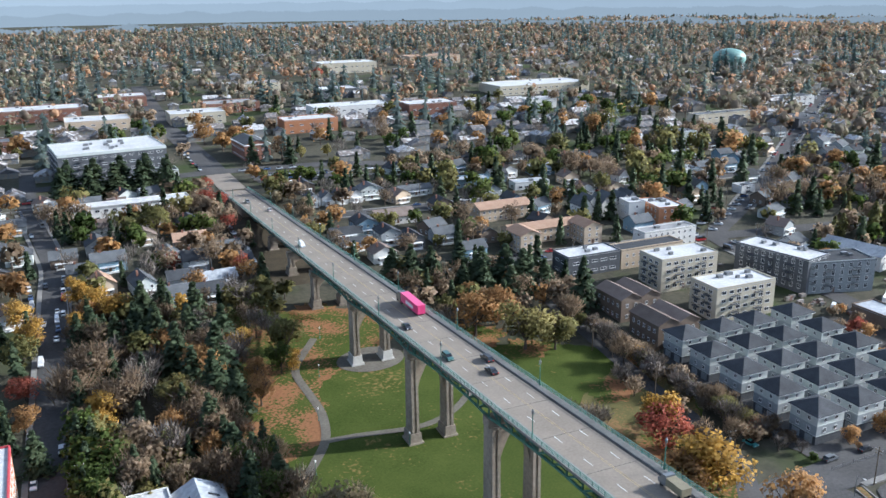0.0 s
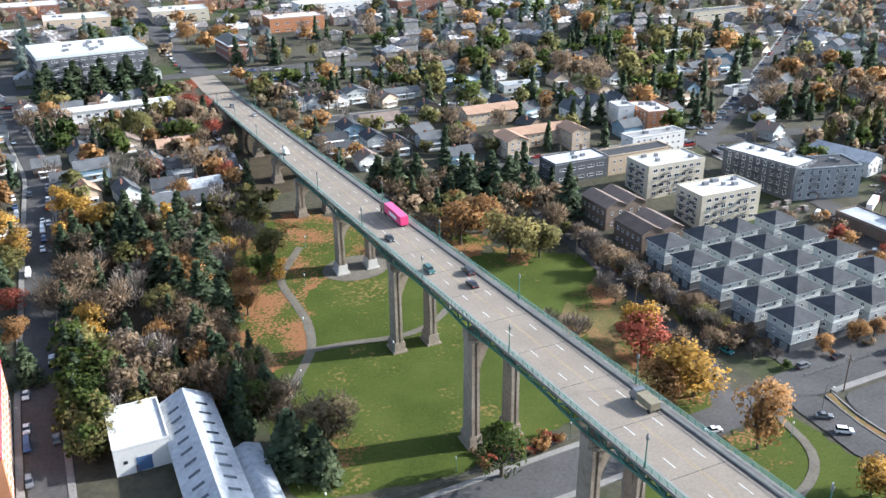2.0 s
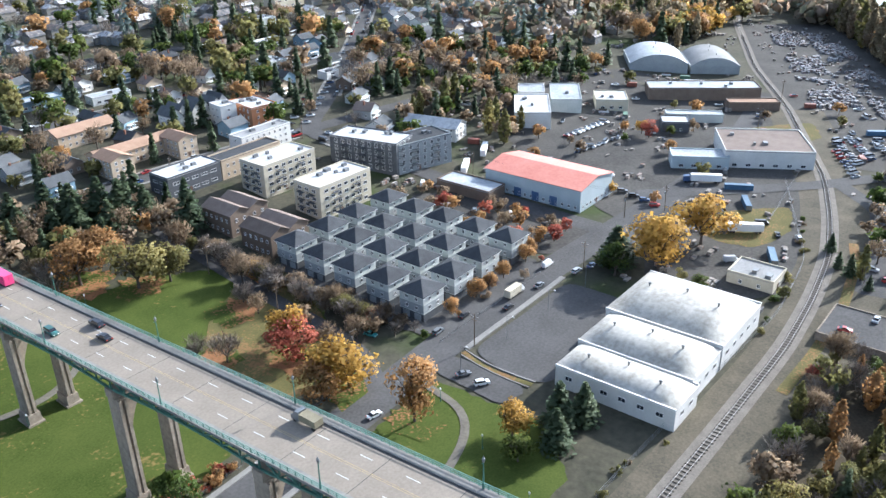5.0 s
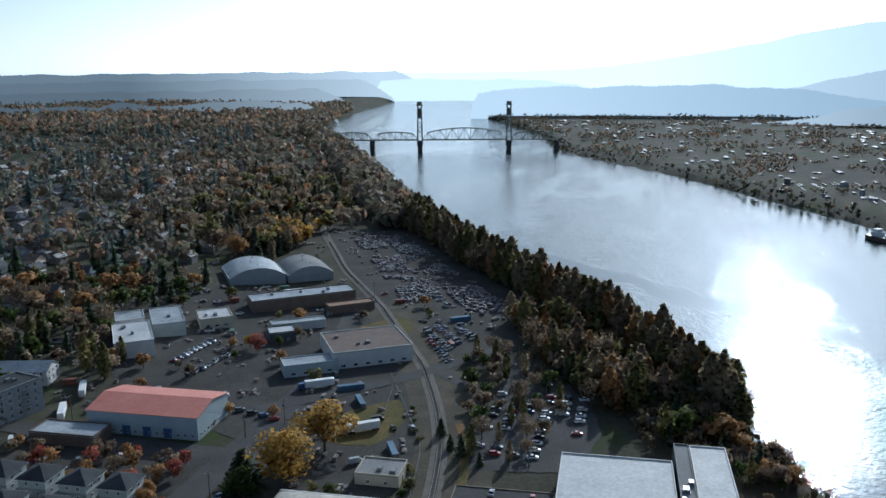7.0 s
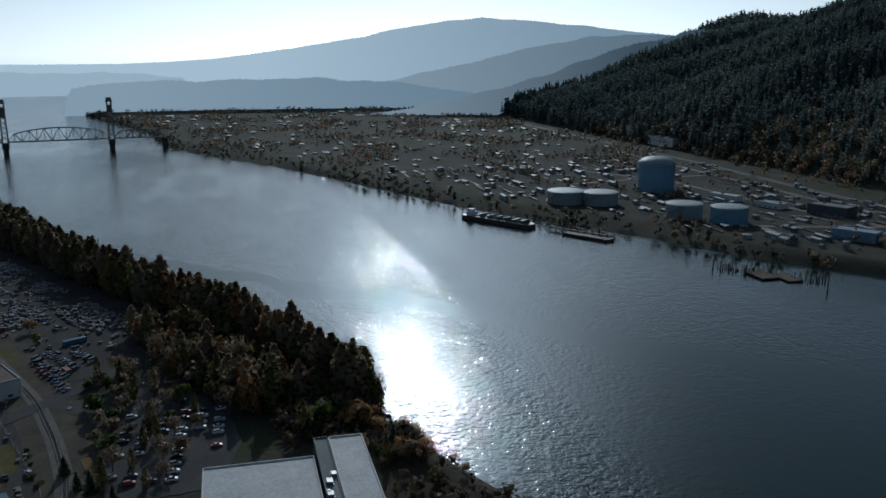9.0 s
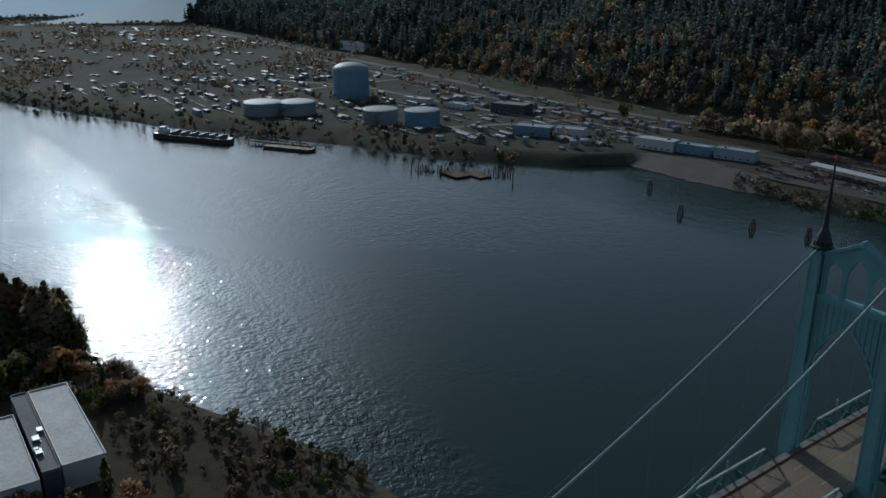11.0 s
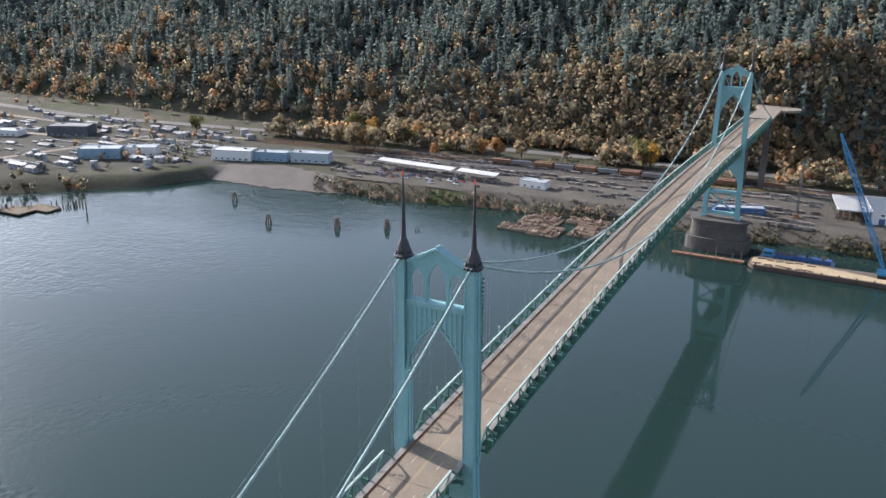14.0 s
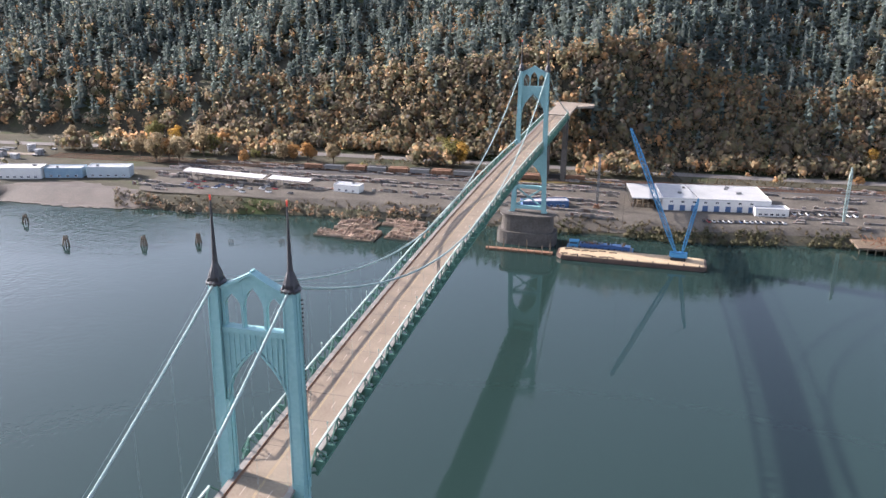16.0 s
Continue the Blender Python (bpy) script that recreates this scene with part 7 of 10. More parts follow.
JUNK = ramped("timber_steel_and_crates", [(0.05, 0.045, 0.04), (0.14, 0.10, 0.075), (0.09, 0.10, 0.11), (0.20, 0.17, 0.14), (0.30, 0.28, 0.26), (0.20, 0.11, 0.08), (0.12, 0.10, 0.085)], 0.8, scale=0.3)
tagged(part("stacked_materials", junk, JUNK), "stacks of timber, steel and crates on the bank", "materials", "", "stuff")
works = Shape()
for _ in range(330):
    x = rng.uniform(-2300, -430)
    lo, hi = along(FAR_SHORE, x) + 30, along(HILL_FOOT, x) - 60
    if hi < lo:
        continue
    y = rng.uniform(lo, hi)
    if (x + 768) ** 2 + (y - 312) ** 2 < 900 or min((x - a) ** 2 + (y - b) ** 2 for a, b in ((-720, 186), (-703, 216), (-616, 260), (-585, 287))) < 600:
        continue
    k = 1 + max(0, -x - 800) / 500
    l, w, h = rng.uniform(3, 13) * k, rng.uniform(1.5, 4) * k, rng.uniform(0.8, 2.4)
    z = lift(x, y)
    works.box(x - l / 2, x + l / 2, y - w / 2, y + w / 2, z - 1, z + h)
    works.slab([(-w / 2 + y - 0.3, z + h), (w / 2 + y + 0.3, z + h), (y, z + h + w * 0.12)], "x", x - l / 2 - 0.3, x + l / 2 + 0.3)
tagged(part("distant_sheds", works, ramped("far_shed_paint", [(0.05, 0.05, 0.05), (0.08, 0.08, 0.08), (0.11, 0.11, 0.105), (0.14, 0.14, 0.14), (0.30, 0.31, 0.32), (0.09, 0.10, 0.11), (0.06, 0.058, 0.055)], 0.6, scale=0.4)), "scatter of distant sheds and pipes on the industrial bank", "sheds", "", "stuff")

plant = Shape()
rng = random.Random(61)
for _ in range(300):
    x = rng.uniform(-1000, -425)
    y = rng.uniform(along(FAR_SHORE, x) + 40, along(HILL_FOOT, x) - 75)
    if min(((x - a) ** 2 + (y - b) ** 2) ** 0.5 - r for a, b, r in ((-768, 312, 24), (-720, 186, 23), (-703, 216, 22), (-616, 260, 21), (-585, 287, 20))) < 3 or not clear(x, y):
        continue
    z, kind = lift(x, y), rng.random()
    if kind < 0.25:
        r, h = rng.uniform(1.5, 5), rng.uniform(2, 7)
        plant.lathe([(r, -1 + z), (r, h + z), (0.2, h + r * 0.2 + z)], 12, (x, y))
    elif kind < 0.7:
        l, w, h = rng.uniform(4, 18), rng.uniform(3, 8), rng.uniform(1.5, 5)
        plant.box(x - l / 2, x + l / 2, y - w / 2, y + w / 2, z - 1, z + h)
        plant.slab([(y - w / 2 - 0.3, z + h), (y + w / 2 + 0.3, z + h), (y, z + h + w * 0.15)], "x", x - l / 2 - 0.3, x + l / 2 + 0.3)
    else:
        l = rng.uniform(10, 45)
        plant.box(x - l / 2, x + l / 2, y - 0.6, y + 0.6, z + 0.2, z + rng.uniform(0.8, 1.6))
tagged(part("plant_buildings", plant, ramped("plant_paint", [(0.05, 0.05, 0.05), (0.10, 0.095, 0.09), (0.15, 0.15, 0.146), (0.22, 0.22, 0.22), (0.44, 0.44, 0.43), (0.12, 0.145, 0.165), (0.08, 0.07, 0.06)], 0.6, scale=0.4)), "small sheds, tanks and pipe runs among the oil tanks", "sheds", "", "stuff")

# ---- on the water ----
DECK_RED = surface("rusty_barge_hull", (0.05, 0.035, 0.03), (0.13, 0.08, 0.06), 0.2, 0.7)
CRANE_BLUE = surface("blue_crane_paint", (0.04, 0.22, 0.42), (0.08, 0.30, 0.50), 0.5, 0.5)


def barge(x0, x1, y0, y1, top, label, hull_mat, deck_mat, name="barge"):
    ob = thing(name, ((x0 + x1) / 2, (y0 + y1) / 2, 0), 0, label, "barge")
    l, w = (x1 - x0) / 2, (y1 - y0) / 2
    out = [(-l, -w * 0.6), (-l + 3, -w), (l - 1.5, -w), (l, -w * 0.8), (l, w * 0.8), (l - 1.5, w), (-l + 3, w), (-l, w * 0.6)]
    s = Shape().prism([(x * 0.985, y * 0.96) for x, y in out], -1.5, 0.6).prism(out, 0.6, top)
    part("hull", s, hull_mat, ob)
    part("deck", Shape().prism([(x * 0.97, y * 0.9) for x, y in out], top, top + 0.35), deck_mat, ob)
    bl = Shape().lathe([(0.3, top), (0.3, top + 0.9), (0.45, top + 0.95), (0.45, top + 1.1)], 6).mesh("bollard", BLACK)
    for k in range(10):
        for sy in (-1, 1):
            part("bollard", bl, parent=ob, at=pose(-l + 4 + k * (2 * l - 8) / 9, sy * w * 0.93, 0))
    return ob


barge(22, 108, 338, 355, 2.6, "long rusty work barge heaped with sand", DECK_RED, SAND)
small = barge(26, 66, 357, 367, 1.6, "blue workboat moored beside the barge", CRANE_BLUE, STEEL, "workboat")
part("deckhouse", Shape().box(-12, 18, -3.2, 1.2, 1.9, 4.1).box(-12.2, 18.2, -3.4, 1.4, 4.1, 4.3), surface("dark_blue_hull_paint", (0.03, 0.08, 0.20), (0.06, 0.13, 0.28), 0.5, 0.55), small, "long dark blue deckhouse")
part("wheelhouse", Shape().box(-18.5, -13, -3.2, 1.2, 1.9, 5.2).box(-18.8, -12.7, -3.5, 1.5, 5.2, 5.4), CRANE_BLUE, small)
part("wheelhouse_window", Shape().box(-18.0, -13.5, -3.26, -3.18, 3.7, 4.7), GLASS, small)
rng = random.Random(20)
for i in range(26):
    x, y, l, h = rng.uniform(-11, 17), rng.uniform(-2.8, 0.9), rng.uniform(0.4, 1.6), rng.uniform(0.4, 1.8)
    part("deck_gear", Shape().box(x - l / 2, x + l / 2, y - 0.4, y + 0.4, 4.3, 4.3 + h * 0.7).box(x - l / 3, x + l / 3, y - 0.25, y + 0.25, 4.3 + h * 0.7, 4.3 + h), (RUST, STEEL, BLACK, WOOD)[i % 4], small)
for i in range(14):
    x, l, h = rng.uniform(-18, 17), rng.uniform(1.0, 3.5), rng.uniform(0.6, 2.2)
    part("deck_gear", Shape().box(x - l / 2, x + l / 2, 1.7, 3.6, 1.95, 1.95 + h * 0.6).box(x - l / 3, x + l / 3, 2.0, 3.3, 1.95 + h * 0.6, 1.95 + h), (RUST, WOOD, STEEL)[i % 3], small)
rng = random.Random(21)
for i in range(12):
    gear = thing("timber_bundle", (27 + (i % 6) * 5.5 + rng.uniform(-1, 1), 341 + (i // 6) * 9 + rng.uniform(-1, 1), 2.95), rng.uniform(-30, 30), "bundle of weathered timber lying on the barge deck", "timber", "timber bundles")
    for k in range(3):
        part("baulk", Shape().box(-2.2, 2.2, -0.6 + k * 0.45, -0.25 + k * 0.45, 0, 0.4), WOOD, gear)
crane = thing("crawler_crane", (92, 349, 2.95), 0, "blue lattice-boom crawler crane standing on the barge", "crane")
for y in (-2.6, 2.6):
    part("crawler_track", Shape().box(-4, 4, y - 0.8, y + 0.8, 0, 1.4).box(-4.4, 4.4, y - 0.7, y + 0.7, 0.3, 1.1), BLACK, crane)
part("house", Shape().box(-4, 5, -2, 2, 1.5, 4.2).box(-5, -3, -1.8, 0, 1.8, 4.6), CRANE_BLUE, crane)


def lattice(p, q, w, bays, material, parent, name):
    p, q = Vector(p), Vector(q)
    d = (q - p).normalized()
    a = d.cross(Vector((0, 1, 0))).normalized()
    b = d.cross(a).normalized()
    s = Shape()
    prev = None
    for i in range(bays + 1):
        t = i / bays
        k = w * min(1, 0.25 + 4 * t, 0.3 + 4 * (1 - t)) / 2
        ring = [p.lerp(q, t) + a * sx * k + b * sy * k for sx, sy in ((-1, -1), (1, -1), (1, 1), (-1, 1))]
        if prev:
            for j in range(4):
                s.beam(prev[j], ring[j], 0.36)
                s.beam(prev[j], ring[(j + 1) % 4], 0.24)
                s.beam(ring[j], ring[(j + 1) % 4], 0.22)
        prev = ring
    return part(name, s, material, parent)


boom = lattice((-1, 0, 2.5), (-33, 2, 75), 2.4, 30, CRANE_BLUE, crane, "boom")
lattice((2, 0, 3.5), (8, 1, 37), 1.6, 14, CRANE_BLUE, crane, "mast")
part("pendant_line", Shape().tube((8, 1, 37), (-33, 2, 75), 0.08, n=5).tube((5, 0, 4), (8, 1, 37), 0.08, n=5).tube((-33, 2, 75), (-33.5, 2, 14), 0.06, n=5), BLACK, crane)
far_crane = thing("mast_crane", (196, 436, float(land(196, 436))), 0, "slim pale lattice mast by the dock", "crane")
lattice((0, 0, 0), (0, 0, 38), 1.6, 14, CABLE, far_crane, "mast")
part("base", Shape().box(-2, 2, -2, 2, -1, 1.2), CONCRETE, far_crane)
light_mast = thing("light_mast", (38, 431, float(land(38, 431))), 0, "tall slim grey lattice mast in a dock yard", "mast")
lattice((0, 0, 0), (0, 0, 36), 1.3, 16, STEEL, light_mast, "lattice")
part("platform", Shape().box(-1.6, 1.6, -1.2, 1.2, 36, 36.3).box(-1.6, 1.6, -1.25, -1.15, 36.3, 37.2).box(-1.6, 1.6, 1.15, 1.25, 36.3, 37.2), STEEL, light_mast)
part("base", Shape().box(-2.4, 2.4, -2.4, 2.4, -1, 1.0).box(-1.5, 1.5, -1.5, 1.5, 1.0, 2.6), RUST, light_mast)
flat_block(3, 424, 32, 9, 4.4, 20, "navy", "metal", "long dark blue site office on the dock", 1, 4.0, "wide", (3, 1), name="site_office", category="office", units=1)

DOCK_TIMBER = surface("bleached_dock_timber", (0.17, 0.115, 0.085), (0.40, 0.30, 0.23), 0.3, 0.85, pieces=0.35)
raft = thing("log_pontoons", (0, 0, 0), 0, "rust-brown pontoons and steel frames moored by the bank", "pontoon")
rng = random.Random(3)
for x0, x1, y0, y1 in ((-133, -112, 340, 352), (-112, -92, 337, 356), (-126, -100, 356, 378), (-88, -62, 346, 372), (-98, -70, 372, 386)):
    part("pontoon", Shape().box(x0, x1, y0, y1, -0.6, 0.9), WOOD, raft)
    fr = Shape()
    for _ in range(60):
        x, y, l = rng.uniform(x0, x1), rng.uniform(y0, y1), rng.uniform(2, 9)
        z = rng.uniform(1.0, 2.6)
        if rng.random() < 0.5:
            fr.box(max(x0, x - l / 2), min(x1, x + l / 2), y - 0.25, y + 0.25, 0.85, z)
        else:
            fr.box(x - 0.25, x + 0.25, max(y0, y - l / 2), min(y1, y + l / 2), 0.85, z)
    part("steel_frame", fr, DOCK_TIMBER, raft)
float_p = thing("fender_float", (0, 346, 0), 0, "rusty timber fender float against the river pier", "float")
part("float", Shape().box(-22, 19, -1.5, 2, -0.5, 1.0), RUST, float_p)
for i in range(9):
    part("pile", Shape().tube((-20 + i * 4.7, -2, -3), (-20 + i * 4.7, -2, 3 + (i % 3) * 2.5), 0.3), WOOD, float_p)


def piles(x, y, n, r, h, label, lean=0.4, seed=1, name="mooring_dolphin"):
    ob = thing(name, (x, y, 0), 0, label, "piles", "old piles in the river")
    rg = random.Random(seed)
    for i in range(n):
        a = 2 * math.pi * i / max(1, n - 1)
        k = 0 if i == 0 else r
        part("pile", Shape().tube((k * 1.5 * math.cos(a), k * 1.5 * math.sin(a), -3), (k * (1 - lean) * math.cos(a), k * (1 - lean) * math.sin(a), h * rg.uniform(0.8, 1.05)), 0.26, 0.2, 7), WOOD, ob)
    if n > 3:
        part("binding", Shape().lathe([(r * 0.9, h * 0.6), (r * 0.95, h * 0.62), (r * 0.9, h * 0.7), (r * 0.85, h * 0.72)], 10), WOOD, ob)
    return ob


for i, (x, y) in enumerate(((-269, 279), (-224, 292), (-195, 306), (-325, 312))):
    piles(x, y, 9, 1.7, 6.5, "cluster of dark timber mooring piles in the river", 0.4, i)
piles(-176, 312, 3, 1.2, 2.5, "short broken timber piles", 0, 8)
piles(-146, 321, 3, 1.2, 2.5, "short broken timber piles near pontoons", 0, 9)
for i, (x, y) in enumerate(((-546, -208), (-523, -183), (-641, -251))):
    p = piles(x, y, 3, 1.2, 8.5, "tall navigation piles with a small platform", 0, 20 + i)
    part("marker_board", Shape().box(-1.6, 1.6, -0.2, 0.2, 7.6, 10.2), WOOD, p)
old = thing("ruined_jetty", (0, 0, 0), 0, "ruined jetty of dark broken timber piles", "jetty")
rng = random.Random(4)
for i in range(70):
    t = rng.random()
    x, y = -464 + 56 * t + rng.uniform(-4, 4), 200 + 46 * t + rng.uniform(-3, 9)
    part("pile", Shape().tube((x, y, -3), (x + rng.uniform(-0.4, 0.4), y, rng.uniform(1.0, 5.5)), 0.4, 0.32, 6), WOOD, old)
part("broken_deck", Shape().box(-446, -424, 212, 226, 0.6, 1.5).box(-436, -414, 226, 238, 0.4, 1.2), WOOD, old)
for x, y, h in ((-392, 240, 7.5), (-466, 199, 6.5), (-462, 203, 6)):
    part("pile", Shape().tube((x, y, -3), (x, y, h), 0.5, 0.42, 7), WOOD, old)
# stumps off the near bank
st = Shape()
for i in range(90):
    x = rng.uniform(-185, -120)
    y = along(NEAR_SHORE, x) + rng.uniform(3, 26)
    st.tube((x, y, -2), (x, y, rng.uniform(0.3, 1.6)), 0.2, 0.16, 5)
tagged(part("pile_stumps", st, WOOD), "rows of rotten pile stumps in shallow water", "piles", "", "stuff")

ship = thing("tank_barge", (-672, 98, 0), 33.5, "dark tanker barge moored at a pier", "barge")
l = 41
part("hull", Shape().prism([(-l, -5), (-l + 4, -7), (l - 4, -7), (l, -4), (l, 4), (l - 4, 7), (-l + 4, 7), (-l, 5)], -1, 3.6), DECK_RED, ship)
part("deck", Shape().prism([(-l + 1, -4.5), (-l + 4, -6.4), (l - 4, -6.4), (l - 1, -3.5), (l - 1, 3.5), (l - 4, 6.4), (-l + 4, 6.4), (-l + 1, 4.5)], 3.6, 3.8), STEEL, ship)
part("wheelhouse", Shape().box(-36, -28, -4, 4, 3.8, 7).box(-35, -30, -3, 3, 7, 9.5), WHITE, ship)
pipes = Shape()
for i in range(24):
    x = -24 + i * 2.5
    pipes.box(x, x + 0.4, -4.5, 4.5, 3.8, 5.0 + (i % 4) * 0.7)
for y in (-2, 0, 2):
    pipes.tube((-25, y, 4.6), (36, y, 4.6), 0.3, n=6)
part("pipework", pipes, STEEL, ship)
jetty = thing("oil_jetty", (-600, 145, 0), 33, "timber jetty with dark moored scows", "jetty")
part("deck", Shape().box(-30, 34, 4, 9, 2.4, 3.2), WOOD, jetty)
part("scow", Shape().prism([(-8, -6), (36, -6), (38, -3), (38, 3), (-8, 3)], -1, 2.2), DECK_RED, jetty)
for i in range(18):
    part("pile", Shape().tube((-30 + i * 3.8, 4 + (i % 2) * 5, -3), (-30 + i * 3.8, 4 + (i % 2) * 5, 4 + (i % 5)), 0.35, n=6), WOOD, jetty)
dock = thing("gangway_dock", (-415, 335, 0), 0, "pale gangway down to a small floating dock", "dock")
part("float", Shape().box(-14, -1, -4, -2.5, -0.3, 0.6).box(1, 12, 2, 3.5, -0.3, 0.6), PAVING, dock)
part("gangway", Shape().beam((-2, -2, 0.8), (-6, 24, 6.5), 1.6, 0.3), PAVING, dock)
# far dock with rusty stacks
wharf = thing("timber_wharf", (212, 408, 0), 6, "timber wharf with rusty steel stacks", "wharf")
part("deck", Shape().box(-14, 26, -8, 10, 3.2, 4.2), WOOD, wharf)
for i in range(9):
    part("pile", Shape().tube((-13 + i * 4.8, -7.5, -3), (-13 + i * 4.8, -7.5, 3.3), 0.4, n=6), WOOD, wharf)
rs = Shape()
for i in range(40):
    x, y = rng.uniform(-8, 24), rng.uniform(-5, 8)
    rs.beam((x, y, 4.2 + rng.random() * 2), (x + rng.uniform(-6, 6), y + rng.uniform(-3, 3), 4.6 + rng.random() * 5), 0.4)
part("steel_stack", rs, RUST, wharf, "jumbled rusty steel")

# ---- trees ----
def raw_mesh(name, verts, faces, material, tint=None, lean=None):
    """A mesh from arrays; faces all of one size."""
    me = bpy.data.meshes.new(name)
    k = faces.shape[1]
    me.vertices.add(len(verts))
    me.vertices.foreach_set("co", np.ascontiguousarray(verts, np.float32).ravel())
    me.loops.add(faces.size)
    me.loops.foreach_set("vertex_index", np.ascontiguousarray(faces, np.int32).ravel())
    me.polygons.add(len(faces))
    me.polygons.foreach_set("loop_start", np.arange(0, faces.size, k, dtype=np.int32))
    me.polygons.foreach_set("loop_total", np.full(len(faces), k, np.int32))
    me.materials.append(material)
    me.update(calc_edges=True)
    if tint is not None:
        me.attributes.new("tint", "FLOAT", "POINT").data.foreach_set("value", np.ascontiguousarray(tint, np.float32))
    if lean is not None:
        # leaf pieces are shaded as one soft crown
        me.polygons.foreach_set("use_smooth", np.ones(len(faces), bool))
        me.normals_split_custom_set_from_vertices((lean / (np.linalg.norm(lean, axis=1, keepdims=True) + 1e-9)).tolist())
    return me


def cards(centres, normals, size, rg, stretch=1.0):
    """Small leaf pieces: bent quads facing roughly along normals."""
    n = len(centres)
    nn = normals + rg.normal(0, 0.55, (n, 3))
    nn /= np.linalg.norm(nn, axis=1, keepdims=True) + 1e-9
    a = np.cross(nn, rg.normal(0, 1, (n, 3)))
    a /= np.linalg.norm(a, axis=1, keepdims=True) + 1e-9
    b = np.cross(nn, a)
    s = (size * rg.uniform(0.6, 1.3, n))[:, None]
    v = np.stack([centres - a * s - b * s * stretch * 0.5, centres + a * s * 0.8 - b * s * stretch, centres + a * s + b * s * stretch * 0.6 + nn * s * 0.3, centres - a * s * 0.7 + b * s * stretch], 1)
    return v.reshape(-1, 3), np.arange(4 * n).reshape(n, 4)


def crown_points(rg, n, lobes, rx, rz, cz):
    """Points on a heap of lobes, so that the outline is uneven and has gaps."""
    c = rg.normal(0, 1, (lobes, 3))
    c /= np.linalg.norm(c, axis=1, keepdims=True)
    c *= rg.uniform(0.35, 0.75, (lobes, 1)) * np.array([rx, rx, rz])
    r = rg.uniform(0.30, 0.5, lobes) * rx
    k = rg.integers(0, lobes, n)
    d = rg.normal(0, 1, (n, 3))
    d[:, 2] += 0.25
    d /= np.linalg.norm(d, axis=1, keepdims=True)
    p = c[k] + d * (r[k] * rg.uniform(0.55, 1.05, n))[:, None]
    p[:, 2] += cz
    return p, d


def limbs(rg, height, spread, top, count, r0, depth=1, sides=5):
    s = Shape()
    s.tube((0, 0, -0.03), (0, 0, height), r0, r0 * 0.6, 7)
    for i in range(count):
        a = 2 * math.pi * i / count + rg.uniform(-0.4, 0.4)
        z0 = height * rg.uniform(0.75, 1.0)
        mid = Vector((math.cos(a) * spread * 0.45, math.sin(a) * spread * 0.45, z0 + (top - z0) * 0.45))
        end = Vector((math.cos(a + 0.3) * spread * rg.uniform(0.7, 1), math.sin(a + 0.3) * spread * rg.uniform(0.7, 1), z0 + (top - z0) * rg.uniform(0.7, 1.0)))
        s.tube((0, 0, z0), mid, r0 * 0.5, r0 * 0.34, sides).tube(mid, end, r0 * 0.34, r0 * 0.1, sides)
        if depth:
            for _ in range(3):
                t = rg.uniform(0.2, 1)
                p = mid.lerp(end, t)
                q = p + Vector((rg.uniform(-1, 1), rg.uniform(-1, 1), rg.uniform(0.2, 1.2))) * spread * 0.4
                s.tube(p, q, r0 * 0.18, r0 * 0.05, 4)
    s.tube((0, 0, height * 0.95), (spread * 0.1, 0, top * 0.95), r0 * 0.6, r0 * 0.1, 6)
    return s


TREE = {}


def crown_lean(v, kind):
    """Outward directions of a unit-high crown, a little uneven from piece to piece."""
    rg = np.random.default_rng(len(v))
    wide, up, tilt = (4.5, 0.0, 0.55) if kind == "fir" else (5.5, 0.4, 0.2) if kind == "poplar" else (2.2, 1.8, 0.15)
    d = np.stack([v[:, 0] * wide, v[:, 1] * wide, (v[:, 2] - 0.55) * up + tilt], -1)
    return d + np.repeat(rg.normal(0, 0.28, (len(v) // 4, 3)), 4, 0)


